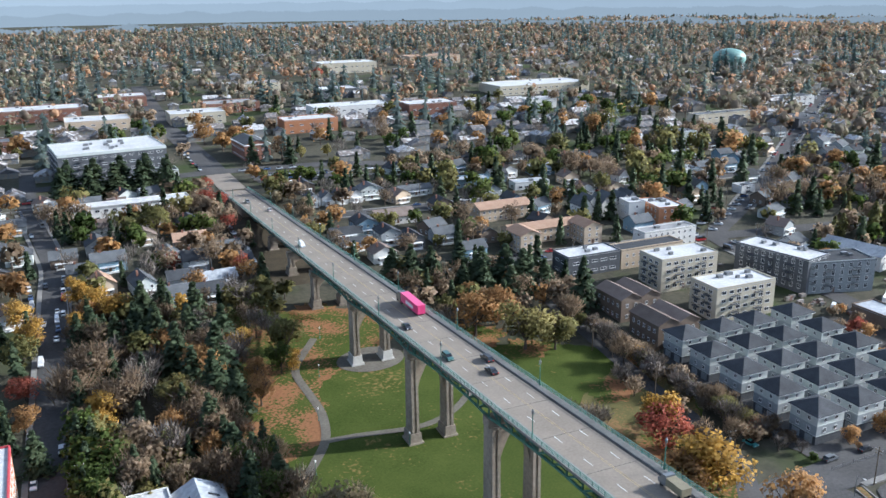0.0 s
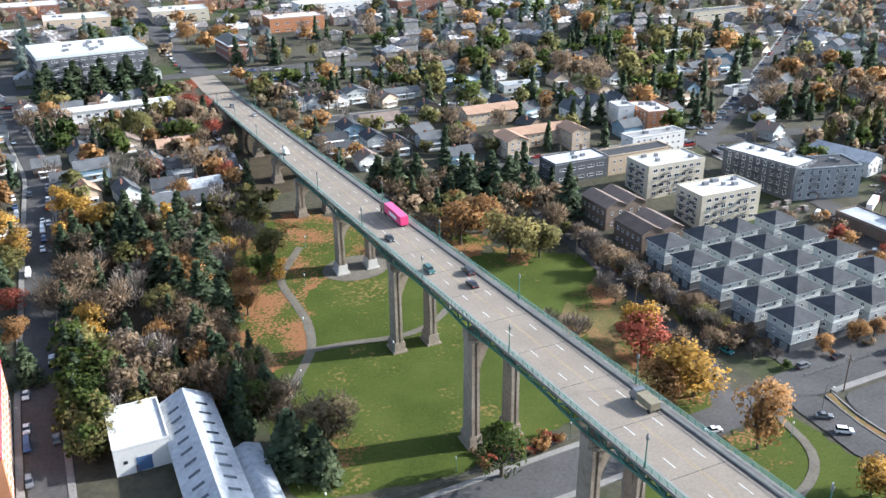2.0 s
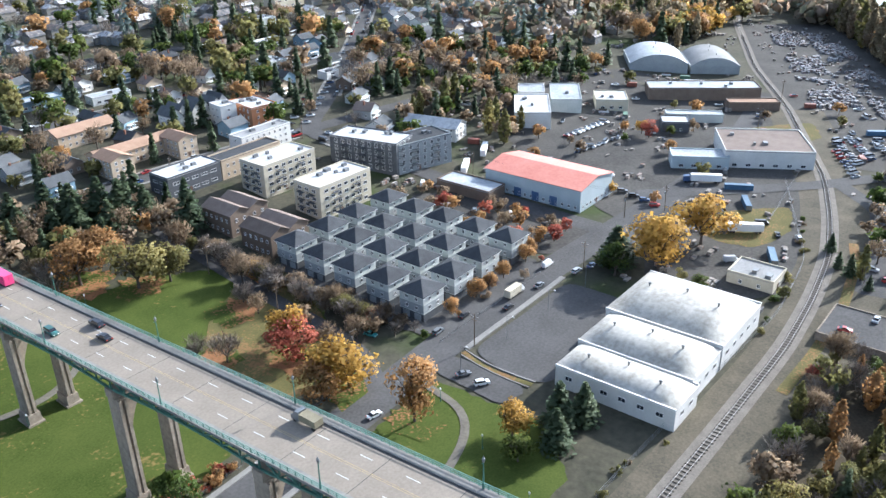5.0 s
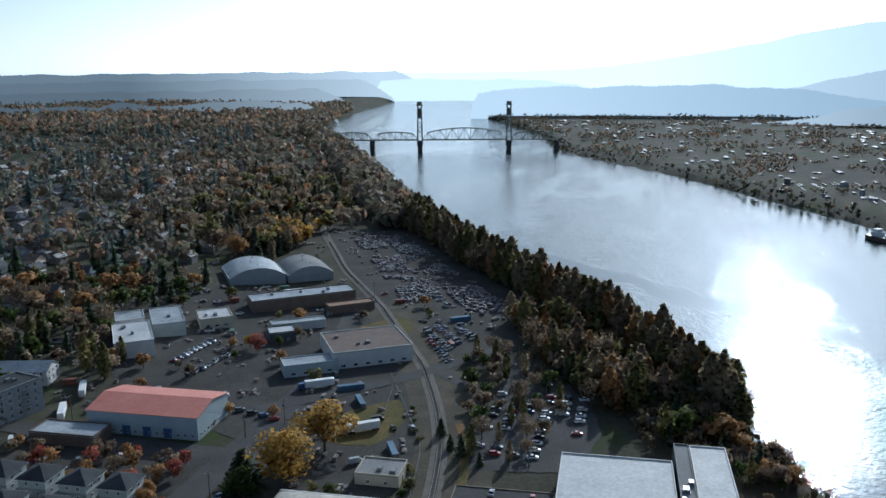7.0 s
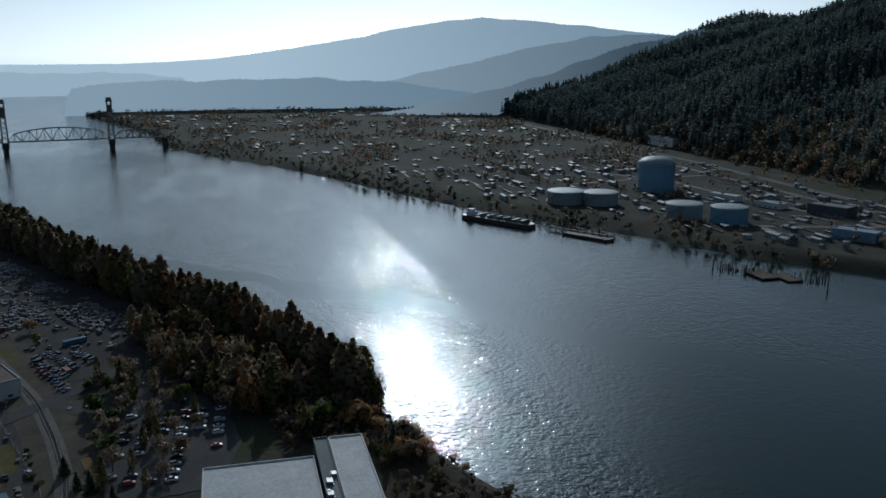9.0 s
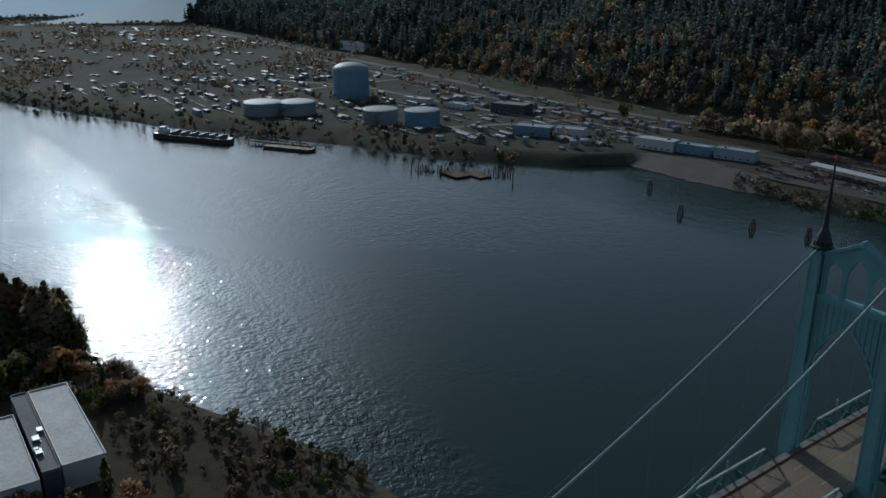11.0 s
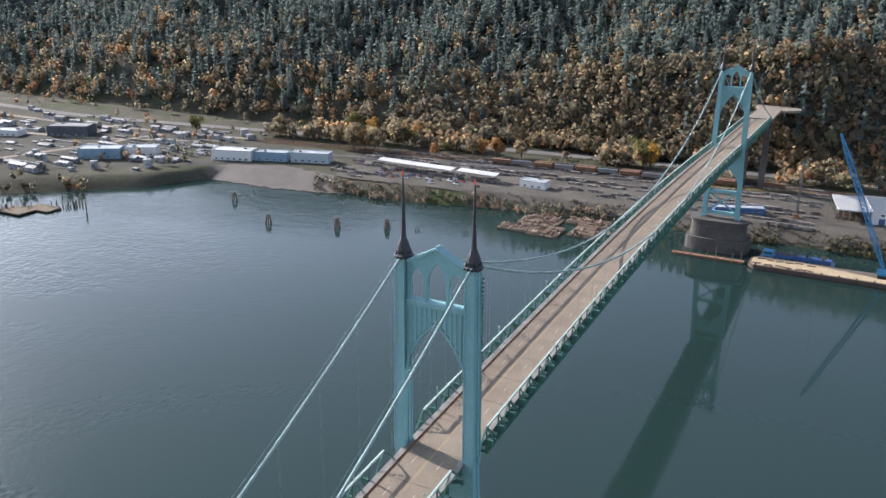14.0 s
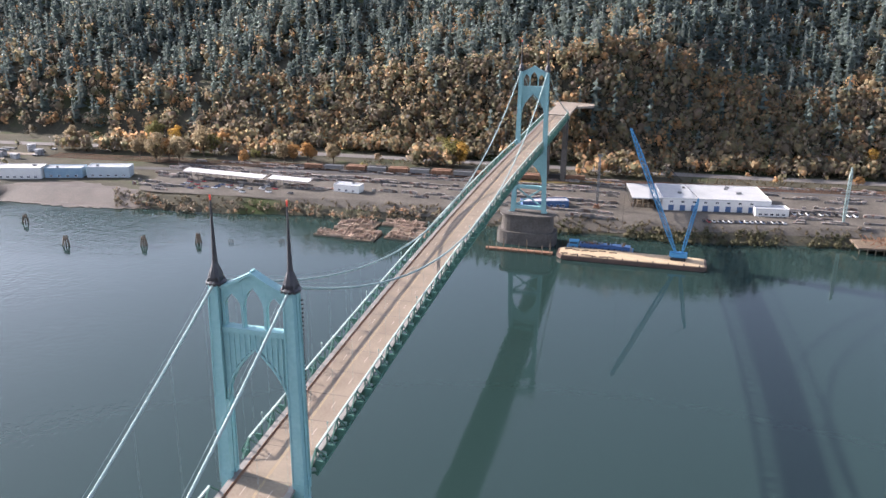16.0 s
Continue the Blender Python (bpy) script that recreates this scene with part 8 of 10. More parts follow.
def tree_kind(kind, leaf, variant, lite=False):
    """Unit-high trunk and crown meshes of one sort of tree."""
    key = (kind, leaf, variant, lite)
    if key in TREE:
        return TREE[key]
    rg = np.random.default_rng(sum(map(ord, kind + leaf)) * 10 + variant)
    if kind == "fir":
        v, d = [], []
        tiers = 18 if lite == "mid" else 13 if lite else 27
        for i in range(tiers):
            t = i / (tiers - 1)
            z = 0.10 + 0.88 * t
            rad = 0.205 * (1 - t) ** 0.85 + 0.012
            m = int(4 + (8 if lite == "mid" else 5 if lite else 13) * (1 - t))
            for j in range(m):
                a = rg.uniform(0, 2 * math.pi)
                r = rad * rg.uniform(0.65, 1.12)
                for f in (0.35, 0.62, 0.9):
                    v.append((r * f * math.cos(a), r * f * math.sin(a), z - 0.05 * f * (1 - 0.4 * t) + rg.uniform(-0.012, 0.012)))
                    d.append((math.cos(a) * 0.6, math.sin(a) * 0.6, 0.75))
        cv, cf = cards(np.array(v), np.array(d), np.full(len(v), 0.033 if lite == "mid" else 0.046 if lite else 0.0215), rg, 1.25)
        trunk = Shape().tube((0, 0, -0.02), (0, 0, 0.9), 0.016, 0.003, 7)
    elif kind == "bare":
        trunk = limbs(rg, 0.26, 0.36, 0.86, 9, 0.026, 1, 5)
        n = 450 if lite == "mid" else 240 if lite else 800
        p, d = crown_points(rg, n, 13, 0.42, 0.36, 0.62)
        up = np.stack([d[:, 0] * 0.7, d[:, 1] * 0.7, np.abs(d[:, 2]) + 0.6], -1)
        up /= np.linalg.norm(up, axis=1, keepdims=True)
        side = np.cross(up, rg.normal(0, 1, (n, 3)))
        side /= np.linalg.norm(side, axis=1, keepdims=True)
        ln = rg.uniform(0.05, 0.11, (n, 1))
        tw = 0.0065 if lite else 0.004
        cv = np.stack([p - up * ln - side * tw, p - up * ln + side * tw, p + up * ln * 0.4 + side * tw * 0.8, p + up * ln + side * 0.02 * rg.uniform(-1, 1, (n, 1))], 1).reshape(-1, 3)
        cf = np.arange(4 * n).reshape(n, 4)
        if leaf != "twig":
            k = 170 if lite else 760
            lp, ld = crown_points(rg, k, 13, 0.38, 0.34, 0.60)
            lv, lf = cards(lp, ld, np.full(k, 0.03 if lite else 0.017), rg)
            cf = np.concatenate([cf, lf + len(cv)])
            cv = np.concatenate([cv, lv])
    elif kind == "poplar":
        n = 360 if lite else 900
        z = rg.uniform(0.1, 1.0, n)
        a = rg.uniform(0, 2 * math.pi, n)
        r = 0.13 * np.sin(np.clip(z * 1.05, 0, 1) * math.pi) ** 0.55 * rg.uniform(0.6, 1.1, n) * (1 + 0.25 * np.sin(3 * a + 9 * z))
        p = np.stack([r * np.cos(a), r * np.sin(a), z], -1)
        cv, cf = cards(p, np.stack([np.cos(a), np.sin(a), 0.3 + 0 * a], -1), np.full(n, 0.028 if lite else 0.018), rg, 1.5)
        trunk = Shape().tube((0, 0, -0.02), (0, 0, 0.85), 0.018, 0.004, 7)
    elif kind == "willow":
        n = 1000
        a, q = rg.uniform(0, 2 * math.pi, n), np.sqrt(rg.uniform(0.02, 1, n))
        top = 0.55 + 0.42 * np.sqrt(1 - q * q * 0.9)
        z = top - rg.uniform(0, 0.45, n) * q
        p = np.stack([0.42 * q * np.cos(a) * rg.uniform(0.9, 1.05, n), 0.42 * q * np.sin(a), z], -1)
        cv, cf = cards(p, np.stack([np.cos(a), np.sin(a), 0 * a], -1), np.full(n, 0.014), rg, 3.0)
        trunk = limbs(rg, 0.3, 0.3, 0.85, 7, 0.04, 0)
    elif kind == "bush":
        p, d = crown_points(rg, 320, 6, 0.62, 0.5, 0.45)
        p[:, 2] = np.abs(p[:, 2])
        cv, cf = cards(p, d, np.full(len(p), 0.06), rg)
        trunk = Shape().tube((0, 0, -0.03), (0, 0, 0.4), 0.04, 0.02, 5)
    else:
        n = 520 if lite == "mid" else 165 if lite else 1750
        p, d = crown_points(rg, n, 13, 0.46, 0.42, 0.58)
        cv, cf = cards(p, d, np.full(n, 0.037 if lite == "mid" else 0.068 if lite else 0.0205), rg)
        trunk = limbs(rg, 0.24, 0.28, 0.85, 7, 0.026, 1)
    mat = TWIG if leaf == "twig" else LEAVES[leaf]
    TREE[key] = (trunk.mesh("trunk", BARK), raw_mesh("crown", cv, cf, mat, None, None if leaf == "twig" else crown_lean(cv, kind)))
    return TREE[key]


LOOKS = {"conifer": "dark green conifer", "green": "green leafy tree", "olive": "olive tree turning yellow", "yellow": "golden yellow autumn tree", "orange": "orange autumn tree",
         "red": "deep red autumn maple", "brown": "brown-leaved autumn tree", "tan": "pale tan autumn tree", "twig": "bare grey-brown winter tree"}
HABIT = {"fir": "tall pointed", "bare": "thin-crowned", "poplar": "narrow upright", "willow": "drooping", "bush": "low", "broad": "broad"}
tree_count = [0]
JOINED = []     # trees past the ones that can be told apart


def tree(kind, leaf, x, y, h, wide=1.0, where="on grass", joined=False):
    i = tree_count[0] = tree_count[0] + 1
    z = lift(x, y) - 0.1
    if kind == "fir" and not joined:
        wide *= 1.25
    m = pose(x, y, z, 0, 0, i * 77 % 360) @ Matrix.Diagonal((h * wide, h * wide, h, 1))
    if joined:
        JOINED.append((kind, leaf, i % 3, m))
        return None
    t, c = tree_kind(kind, leaf, i % 3)
    name = "bush" if kind == "bush" else "tree"
    look_words = LOOKS[leaf].replace(" tree", " bush") if kind == "bush" else LOOKS[leaf]
    ob = thing(name, (x, y, z), 0, f"{HABIT[kind]} {look_words} {where}", name, "bushes" if kind == "bush" else "trees")
    ob.matrix_basis = m
    part("trunk", t, parent=ob)
    part("crown", c, parent=ob)
    return ob


# trees that stand out
for kind, leaf, x, y, h, w in (
        ("broad", "red", -59, -316, 13, 1.5), ("broad", "yellow", -63, -323, 16, 1.0), ("broad", "yellow", -58, -292, 16, 1.6), ("broad", "orange", -49, -294, 13, 1.3), ("broad", "orange", -57, -267, 19, 0.95),
        ("broad", "yellow", -85, -364, 7, 1.0), ("broad", "olive", -54, -388, 19, 1.35), ("broad", "olive", -64, -384, 15, 1.3), ("broad", "orange", -42, -404, 18, 1.35), ("broad", "orange", -54, -410, 17, 1.3),
        ("fir", "conifer", -92, -409, 23, 1.2), ("bare", "twig", -34, -404, 15, 1.2), ("bare", "twig", -45, -330, 11, 1.2), ("bare", "twig", -40, -338, 10, 1.2), ("bare", "brown", -78, -398, 14, 1.1),
        ("bare", "brown", -80, -365, 12, 1.2), ("bare", "twig", -84, -352, 11, 1.2), ("bare", "twig", -84, -340, 11, 1.2), ("bare", "brown", -86, -328, 10, 1.2), ("bare", "twig", -82, -316, 11, 1.2),
        ("bare", "brown", -78, -308, 9, 1.2), ("broad", "red", -88, -311, 5, 1.1), ("bare", "tan", 39, -312.7, 16, 1.5), ("bare", "twig", 45, -334, 12, 1.4), ("willow", "green", 5, -285, 15, 0.95), ("broad", "yellow", 42, -420, 13, 1.0),
        ("bare", "twig", 44, -413, 15, 1.2), ("bare", "brown", 52, -420, 15, 1.2), ("broad", "green", 31, -404, 12, 0.9), ("broad", "yellow", 27, -403, 9, 0.8), ("fir", "conifer", 49, -306, 17, 1.3), ("fir", "conifer", 43, -301, 12, 1.4),
        ("fir", "conifer", 55, -338, 16, 1.3), ("fir", "conifer", 52, -350, 14, 1.4), ("bare", "brown", 47, -352, 11, 1.2), ("broad", "yellow", -178, -254, 22, 1.35), ("broad", "yellow", -206, -250, 20, 1.5),
        ("broad", "yellow", -190, -258, 17, 1.2), ("fir", "conifer", -172, -268, 16, 2.0), ("broad", "green", -164, -264, 13, 1.3), ("broad", "yellow", -68, -243, 10, 1.4), ("fir", "conifer", -78, -235, 15, 1.5), ("fir", "conifer", -84, -231, 13, 1.5),
        ("fir", "conifer", -70, -231, 13, 1.5), ("broad", "green", -60, -236, 8, 1.3), ("broad", "orange", -160, -297, 8, 1.0), ("broad", "orange", -108, -294, 6, 1.2), ("broad", "orange", -122, -294, 8, 1.1), ("broad", "orange", -129, -294, 7, 1.0),
        ("broad", "orange", -139, -294.6, 7, 1.1), ("broad", "orange", -154, -295, 8, 1.1), ("broad", "red", -310, -322, 10, 1.1), ("broad", "yellow", -314, -328, 9, 1.0), ("broad", "orange", -296, -304, 7, 1.2),
        ("broad", "orange", -500, -420, 19, 1.0), ("broad", "orange", -545, -398, 19, 1.1), ("broad", "orange", -562, -402, 18, 1.2), ("broad", "yellow", -232, -302, 6, 1.1), ("fir", "conifer", 36, -636, 25, 1.15), ("fir", "conifer", 33, -624, 17, 1.2),
        ("broad", "red", 52, -508, 9, 1.0), ("willow", "olive", 52, -560, 16, 0.95), ("broad", "orange", 62, -575, 14, 1.0), ("bare", "brown", 28, -590, 13, 1.2), ("bare", "red", 22, -600, 12, 1.2), ("broad", "orange", -8, -790, 18, 1.2),
        ("broad", "orange", -30, -790, 14, 1.2), ("broad", "red", -200, -1150, 18, 1.2), ("broad", "orange", -760, -900, 20, 1.2), ("broad", "olive", -300, -700, 22, 1.2), ("broad", "orange", -285, -690, 18, 1.1)):
    tree(kind, leaf, x, y, h, w, "beside buildings" if y < -470 else "near the park")
for i, (x, y, h, leaf) in enumerate(((-239, 517, 15, "orange"), (-204, 507, 14, "orange"), (-186, 512, 15, "brown"), (-222, 512, 12, "yellow"), (-251, 500, 10, "olive"), (-354, 500, 15, "yellow"), (-366, 535, 20, "olive"), (-345, 534, 17, "yellow"), (-103, 562, 20, "olive"), (-95, 563, 16, "yellow"),
                                     (-304, 545, 15, "brown"), (-152, 490, 7, "olive"), (-140, 494, 6, "brown"), (186, 580, 14, "orange"), (209, 582, 13, "orange"), (240, 588, 16, "yellow"), (225, 545, 10, "orange"), (262, 552, 11, "brown"), (-320, 510, 13, "orange"), (-275, 508, 11, "brown"), (-150, 522, 8, "brown"))):
    tree("broad", leaf, x, y, h, 1.1, "beside the highway")
for i, (x, y, h, leaf) in enumerate(((-341, 470, 21, "tan"), (-334, 476, 18, "olive"), (-322, 464, 25, "tan"), (-314, 470, 21, "orange"), (-301, 464, 24, "tan"), (-308, 480, 20, "brown"), (-297, 496, 27, "tan"), (-289, 500, 22, "olive"), (-290, 517, 18, "orange"),
                                     (-250, 478, 14, "orange"), (-221, 491, 20, "tan"), (-214, 494, 17, "orange"), (-205, 502, 18, "orange"), (-184, 506, 17, "tan"), (-497, 462, 20, "olive"), (-422, 491, 21, "tan"), (-414, 496, 17, "brown"), (-87, 522, 25, "olive"), (-80, 521, 22, "yellow"))):
    tree("broad", leaf, x, y, h, 0.85, "between yards and highway")
rg5 = random.Random(15)
for i in range(40):
    u = rg5.random()
    x, y = -66 - 16 * rg5.random() - 6 * u, -305 - 95 * u
    if abs(x + 78) < 4:
        x -= 7
    tree(("bare", "bare", "broad")[i % 3], ("brown", "twig", "brown", "olive")[i % 4] if i % 3 else ("brown", "twig")[i % 2], x, y, rg5.uniform(5, 9.5), rg5.uniform(1.1, 1.4), "between the lawn and the townhouses", i % 2 == 0)
for i in range(46):
    x, y = rg5.uniform(-420, -205), rg5.uniform(-425, -240)
    if off_road(x, y) and clear(x, y):
        tree("broad", ("brown", "olive", "orange", "green")[i % 4], x, y, rg5.uniform(4, 9), 1.15, "in a yard", True)
# the wood beside the park: big bare crowns, gold and orange, dark firs between
for kind, leaf, x, y, h, w in (
        ("broad", "yellow", 77, -462, 14, 1.25), ("broad", "yellow", 84, -468, 13, 1.2), ("broad", "yellow", 91, -482, 13, 1.1), ("broad", "yellow", 112, -469, 13, 1.1), ("broad", "olive", 110, -435, 14, 1.2), ("broad", "yellow", 106, -448, 13, 1.1),
        ("fir", "conifer", 87, -449, 14, 1.7), ("fir", "conifer", 67, -437, 18, 1.5), ("fir", "conifer", 52, -445, 20, 1.5), ("fir", "conifer", 51, -408, 21, 1.5), ("fir", "conifer", 69, -457, 17, 1.5), ("fir", "conifer", 46, -425, 19, 1.5), ("fir", "conifer", 57, -428, 19, 1.5), ("fir", "conifer", 49, -310, 17, 1.7), ("fir", "conifer", 44, -306, 14, 1.7),
        ("broad", "green", 53, -348, 13, 1.2), ("broad", "green", 52, -333, 13, 1.2), ("fir", "conifer", 48, -338, 13, 1.8), ("fir", "conifer", 56, -357, 14, 1.7), ("bare", "brown", 89, -415, 17, 1.35), ("bare", "brown", 96, -406, 15, 1.3), ("bare", "twig", 74, -402, 16, 1.25), ("bare", "twig", 33, -458, 15, 1.4),
        ("bare", "brown", 82, -398, 15, 1.3), ("broad", "orange", 56, -402, 15, 1.1), ("broad", "orange", 71, -375, 11, 1.2), ("broad", "orange", 65, -426, 13, 1.0), ("broad", "orange", 109, -397, 9, 1.2), ("broad", "red", 109, -416, 9, 1.4), ("bare", "brown", 63, -382, 14, 1.4), ("broad", "brown", 61, -368, 13, 1.3), ("broad", "olive", 66, -390, 14, 1.2),
        ("broad", "green", 91, -354, 12, 1.2), ("broad", "olive", 92, -333, 11, 1.3), ("broad", "green", 89, -343, 10, 1.2), ("broad", "olive", 26, -416, 16, 1.15), ("bare", "orange", 42, -386, 12, 1.2), ("bare", "orange", 40, -398, 11, 1.2)):
    tree(kind, leaf, x, y, h, w, "in the wood beside the park")
for i in range(9):
    tree("fir", "conifer", 92 - i * 7 + (i % 2) * 3, -648 - (i * 5) % 9, 20 + (i * 3) % 6, 1.75, "before a pale apartment block")
for x, y, h in ((-32, -463, 15), (-39, -459, 17), (-47, -457, 16), (-45, -447, 14), (-59, -453, 18), (-66, -447, 17), (-61, -436, 16), (-74, -441, 19), (-80, -436, 18), (-70, -428, 15), (-88, -432, 14), (-54, -440, 14)):
    tree("fir", "conifer", x, y, h, 1.75, "in a dense dark clump")
for x, y, h in ((67, -431, 19), (60, -400, 18), (55, -391, 20), (69, -463, 16), (63, -415, 20), (73, -440, 18), (52, -404, 17), (49, -384, 16), (106, -374, 14), (92, -446, 14), (80, -440, 15), (58, -372, 14)):
    tree("fir", "conifer", x, y, h, 1.4, "in the wood beside the park")
for i, (x, y) in enumerate(((-126, -166), (-134, -172), (-142, -166), (-150, -160), (-138, -156), (-158, -168), (-120, -158), (-146, -150))):
    tree("poplar", "orange", x, y, 11 + i % 4 * 2, 1.35, "in a copse by the river")


def scatter(n, region, mix, hmin, hmax, where, seed, gap=4.5, joined=False, girth=1.0):
    """Trees at random inside region(u, v), off streets and buildings."""
    rg = random.Random(seed)
    placed = []
    for _ in range(n * 6):
        if len(placed) >= n:
            break
        x, y = region(rg.random(), rg.random())
        if not off_road(x, y) or not clear(x, y) or any((x - a) ** 2 + (y - b) ** 2 < gap * gap for a, b in placed):
            continue
        placed.append((x, y))
        kind, leaf, k = rg.choice(mix)
        tree(kind, leaf, x, y, rg.uniform(hmin, hmax) * k, rg.uniform(0.95, 1.3) * (girth if kind == "poplar" else 1), where, joined)


WOOD_MIX = [("fir", "conifer", 1.15), ("bare", "brown", 1.0), ("bare", "twig", 1.0), ("broad", "brown", 0.95), ("bare", "brown", 1.0), ("broad", "olive", 0.9), ("bare", "orange", 0.9), ("fir", "conifer", 1.0), ("fir", "conifer", 1.2), ("bare", "twig", 1.0), ("broad", "olive", 0.9), ("broad", "yellow", 0.8)]
TOWN_MIX = [("fir", "conifer", 1.15), ("broad", "olive", 0.9), ("broad", "orange", 0.9), ("broad", "green", 0.9), ("bare", "brown", 1.0), ("broad", "brown", 0.9), ("bare", "twig", 0.9), ("fir", "conifer", 1.0)]
POPLAR_MIX = [("poplar", "tan", 1.1), ("poplar", "olive", 1.1), ("poplar", "tan", 1.2), ("poplar", "brown", 1.0), ("poplar", "orange", 1.0), ("bare", "brown", 0.8), ("poplar", "tan", 1.0), ("poplar", "olive", 0.9)]
BANK_MIX = [("broad", "brown", 1.0), ("broad", "olive", 1.0), ("bare", "brown", 1.1), ("fir", "conifer", 1.0), ("broad", "green", 0.9), ("broad", "orange", 0.9), ("poplar", "olive", 1.1), ("bare", "twig", 1.0)]
scatter(30, lambda u, v: (57 + 44 * u, -350 - 120 * v), WOOD_MIX, 10, 15, "in the wood beside the park", 1, 4.2)
scatter(34, lambda u, v: (56 + 46 * u, -342 - 130 * v), WOOD_MIX, 8, 14, "in the wood beside the park", 31, 5, True)
scatter(16, lambda u, v: (46 + 14 * u, -318 - 60 * v), [("fir", "conifer", 1.0), ("bare", "brown", 1.0)], 10, 15, "beside the sheds", 32, 3.6, True)
scatter(34, lambda u, v: (58 + 32 * u, -338 - 40 * v), WOOD_MIX, 8, 13, "in the wood beside the park", 34, 4, True)
scatter(18, lambda u, v: (88 + 10 * u, -332 - 60 * v), [("broad", "olive", 1), ("broad", "green", 1), ("fir", "conifer", 1)], 9, 14, "beside a side street", 33, 4, True)
scatter(26, lambda u, v: (100 + 40 * u, -372 - 110 * v), WOOD_MIX, 9, 14, "beside a side street", 2, 5, True)
scatter(26, lambda u, v: (14 + 46 * u, -425 - 60 * v), WOOD_MIX, 9, 14, "above the park", 3, 5, True)
scatter(34, lambda u, v: (-30 - 70 * u, -412 - 55 * v), [("broad", "brown", 0.8), ("broad", "orange", 0.8), ("bare", "brown", 0.9), ("fir", "conifer", 1.0), ("broad", "olive", 0.8)], 10, 15, "below the flats", 4, 5, True)
scatter(60, lambda u, v: (30 + 90 * u, -478 - 160 * v), TOWN_MIX, 9, 17, "between houses", 5, 6, True)
scatter(55, lambda u, v: (-16 - 80 * u, -475 - 165 * v), TOWN_MIX, 8, 15, "between houses", 6, 6, True)
scatter(170, lambda u, v: (190 - 610 * u, -690 - 210 * v), TOWN_MIX, 9, 19, "along the upper streets", 64, 9, True)
scatter(24, lambda u, v: (13 + 18 * u, -640 + 150 * v), [("bare", "brown", 1), ("broad", "brown", 0.9), ("bare", "red", 0.9), ("fir", "conifer", 1.1), ("broad", "orange", 0.8), ("bare", "twig", 1)], 8, 14, "beside the viaduct", 65, 4.5, True)
scatter(22, lambda u, v: (-13 - 13 * u, -670 + 180 * v), [("bare", "brown", 1), ("broad", "tan", 0.9), ("broad", "orange", 0.9), ("bare", "twig", 1), ("broad", "olive", 0.9)], 6, 11, "beside the viaduct", 66, 5, True)
scatter(250, lambda u, v: (-100 - 280 * u, -468 - 200 * v), TOWN_MIX, 9, 19, "between houses", 7, 6, True)
scatter(100, lambda u, v: (-215 - 210 * u, -400 - 90 * v), TOWN_MIX, 8, 16, "beside gardens", 8, 6, True)
scatter(30, lambda u, v: (-66 - 90 * u, -188 + 46 * v), BANK_MIX, 7, 12, "in a copse by the river", 9, 4.5)
scatter(70, lambda u, v: (-62 - 110 * u, -186 + 86 * v), [("broad", "brown", 1), ("bare", "twig", 1), ("broad", "olive", 0.9), ("poplar", "orange", 1.2), ("broad", "green", 0.9), ("bare", "brown", 1), ("poplar", "olive", 1.2)], 7, 12, "in a copse by the river", 19, 4.5, True)
scatter(34, lambda u, v: (-58 - 95 * u, -184 + 110 * v), BANK_MIX, 7, 12, "in a copse by the river", 29, 4.5, True)
scatter(46, lambda u, v: (-205 - 125 * u, -152 - 45 * v - 20 * u), [("poplar", "olive", 1.2), ("broad", "green", 0.8), ("bare", "brown", 1), ("poplar", "tan", 1.2), ("broad", "brown", 0.8)], 7, 11.5, "among parked cars", 10, 6, True)


def bank(u, v):
    x = -262 - 420 * u ** 1.2
    return x, along(NEAR_SHORE, x) - 4 - (16 + 22 * u) * v


def riverside(u, v):
    x = -264 - 122 * u
    return x, along(NEAR_SHORE, x) - 14 + (-152 - 52 * u - along(NEAR_SHORE, x) + 14) * v


scatter(150, riverside, [("broad", "brown", 0.8), ("poplar", "tan", 1.2), ("bare", "brown", 1), ("fir", "conifer", 0.8), ("poplar", "orange", 1.1), ("poplar", "brown", 1.2), ("poplar", "olive", 1.3), ("broad", "olive", 0.7)], 11, 18, "in the riverside wood", 51, 4.6, True, 1.3)
scatter(40, lambda u, v: (-205 - 62 * u, along(NEAR_SHORE, -205 - 62 * u) - 14 - 40 * v), BANK_MIX, 6, 11, "on the river bank", 53, 4, True)
scatter(30, lambda u, v: (-162 - 40 * u, -290 - 78 * v), [("broad", "red", 1), ("broad", "orange", 1), ("bare", "brown", 1), ("broad", "brown", 1)], 4, 8, "beside the townhouses", 54, 4, True)
scatter(34, lambda u, v: (-118 - 150 * u, along(NEAR_SHORE, -118 - 150 * u) - 7 - 34 * v), [("broad", "brown", 1), ("broad", "olive", 1), ("broad", "green", 1), ("bare", "twig", 1.1)], 3.5, 7, "on the river bank", 52, 4, True)
for row in range(2):
    scatter(230, bank, POPLAR_MIX, 17, 27, "on the river bank", 11 + 60 * row, 4.2, True, 1.15)
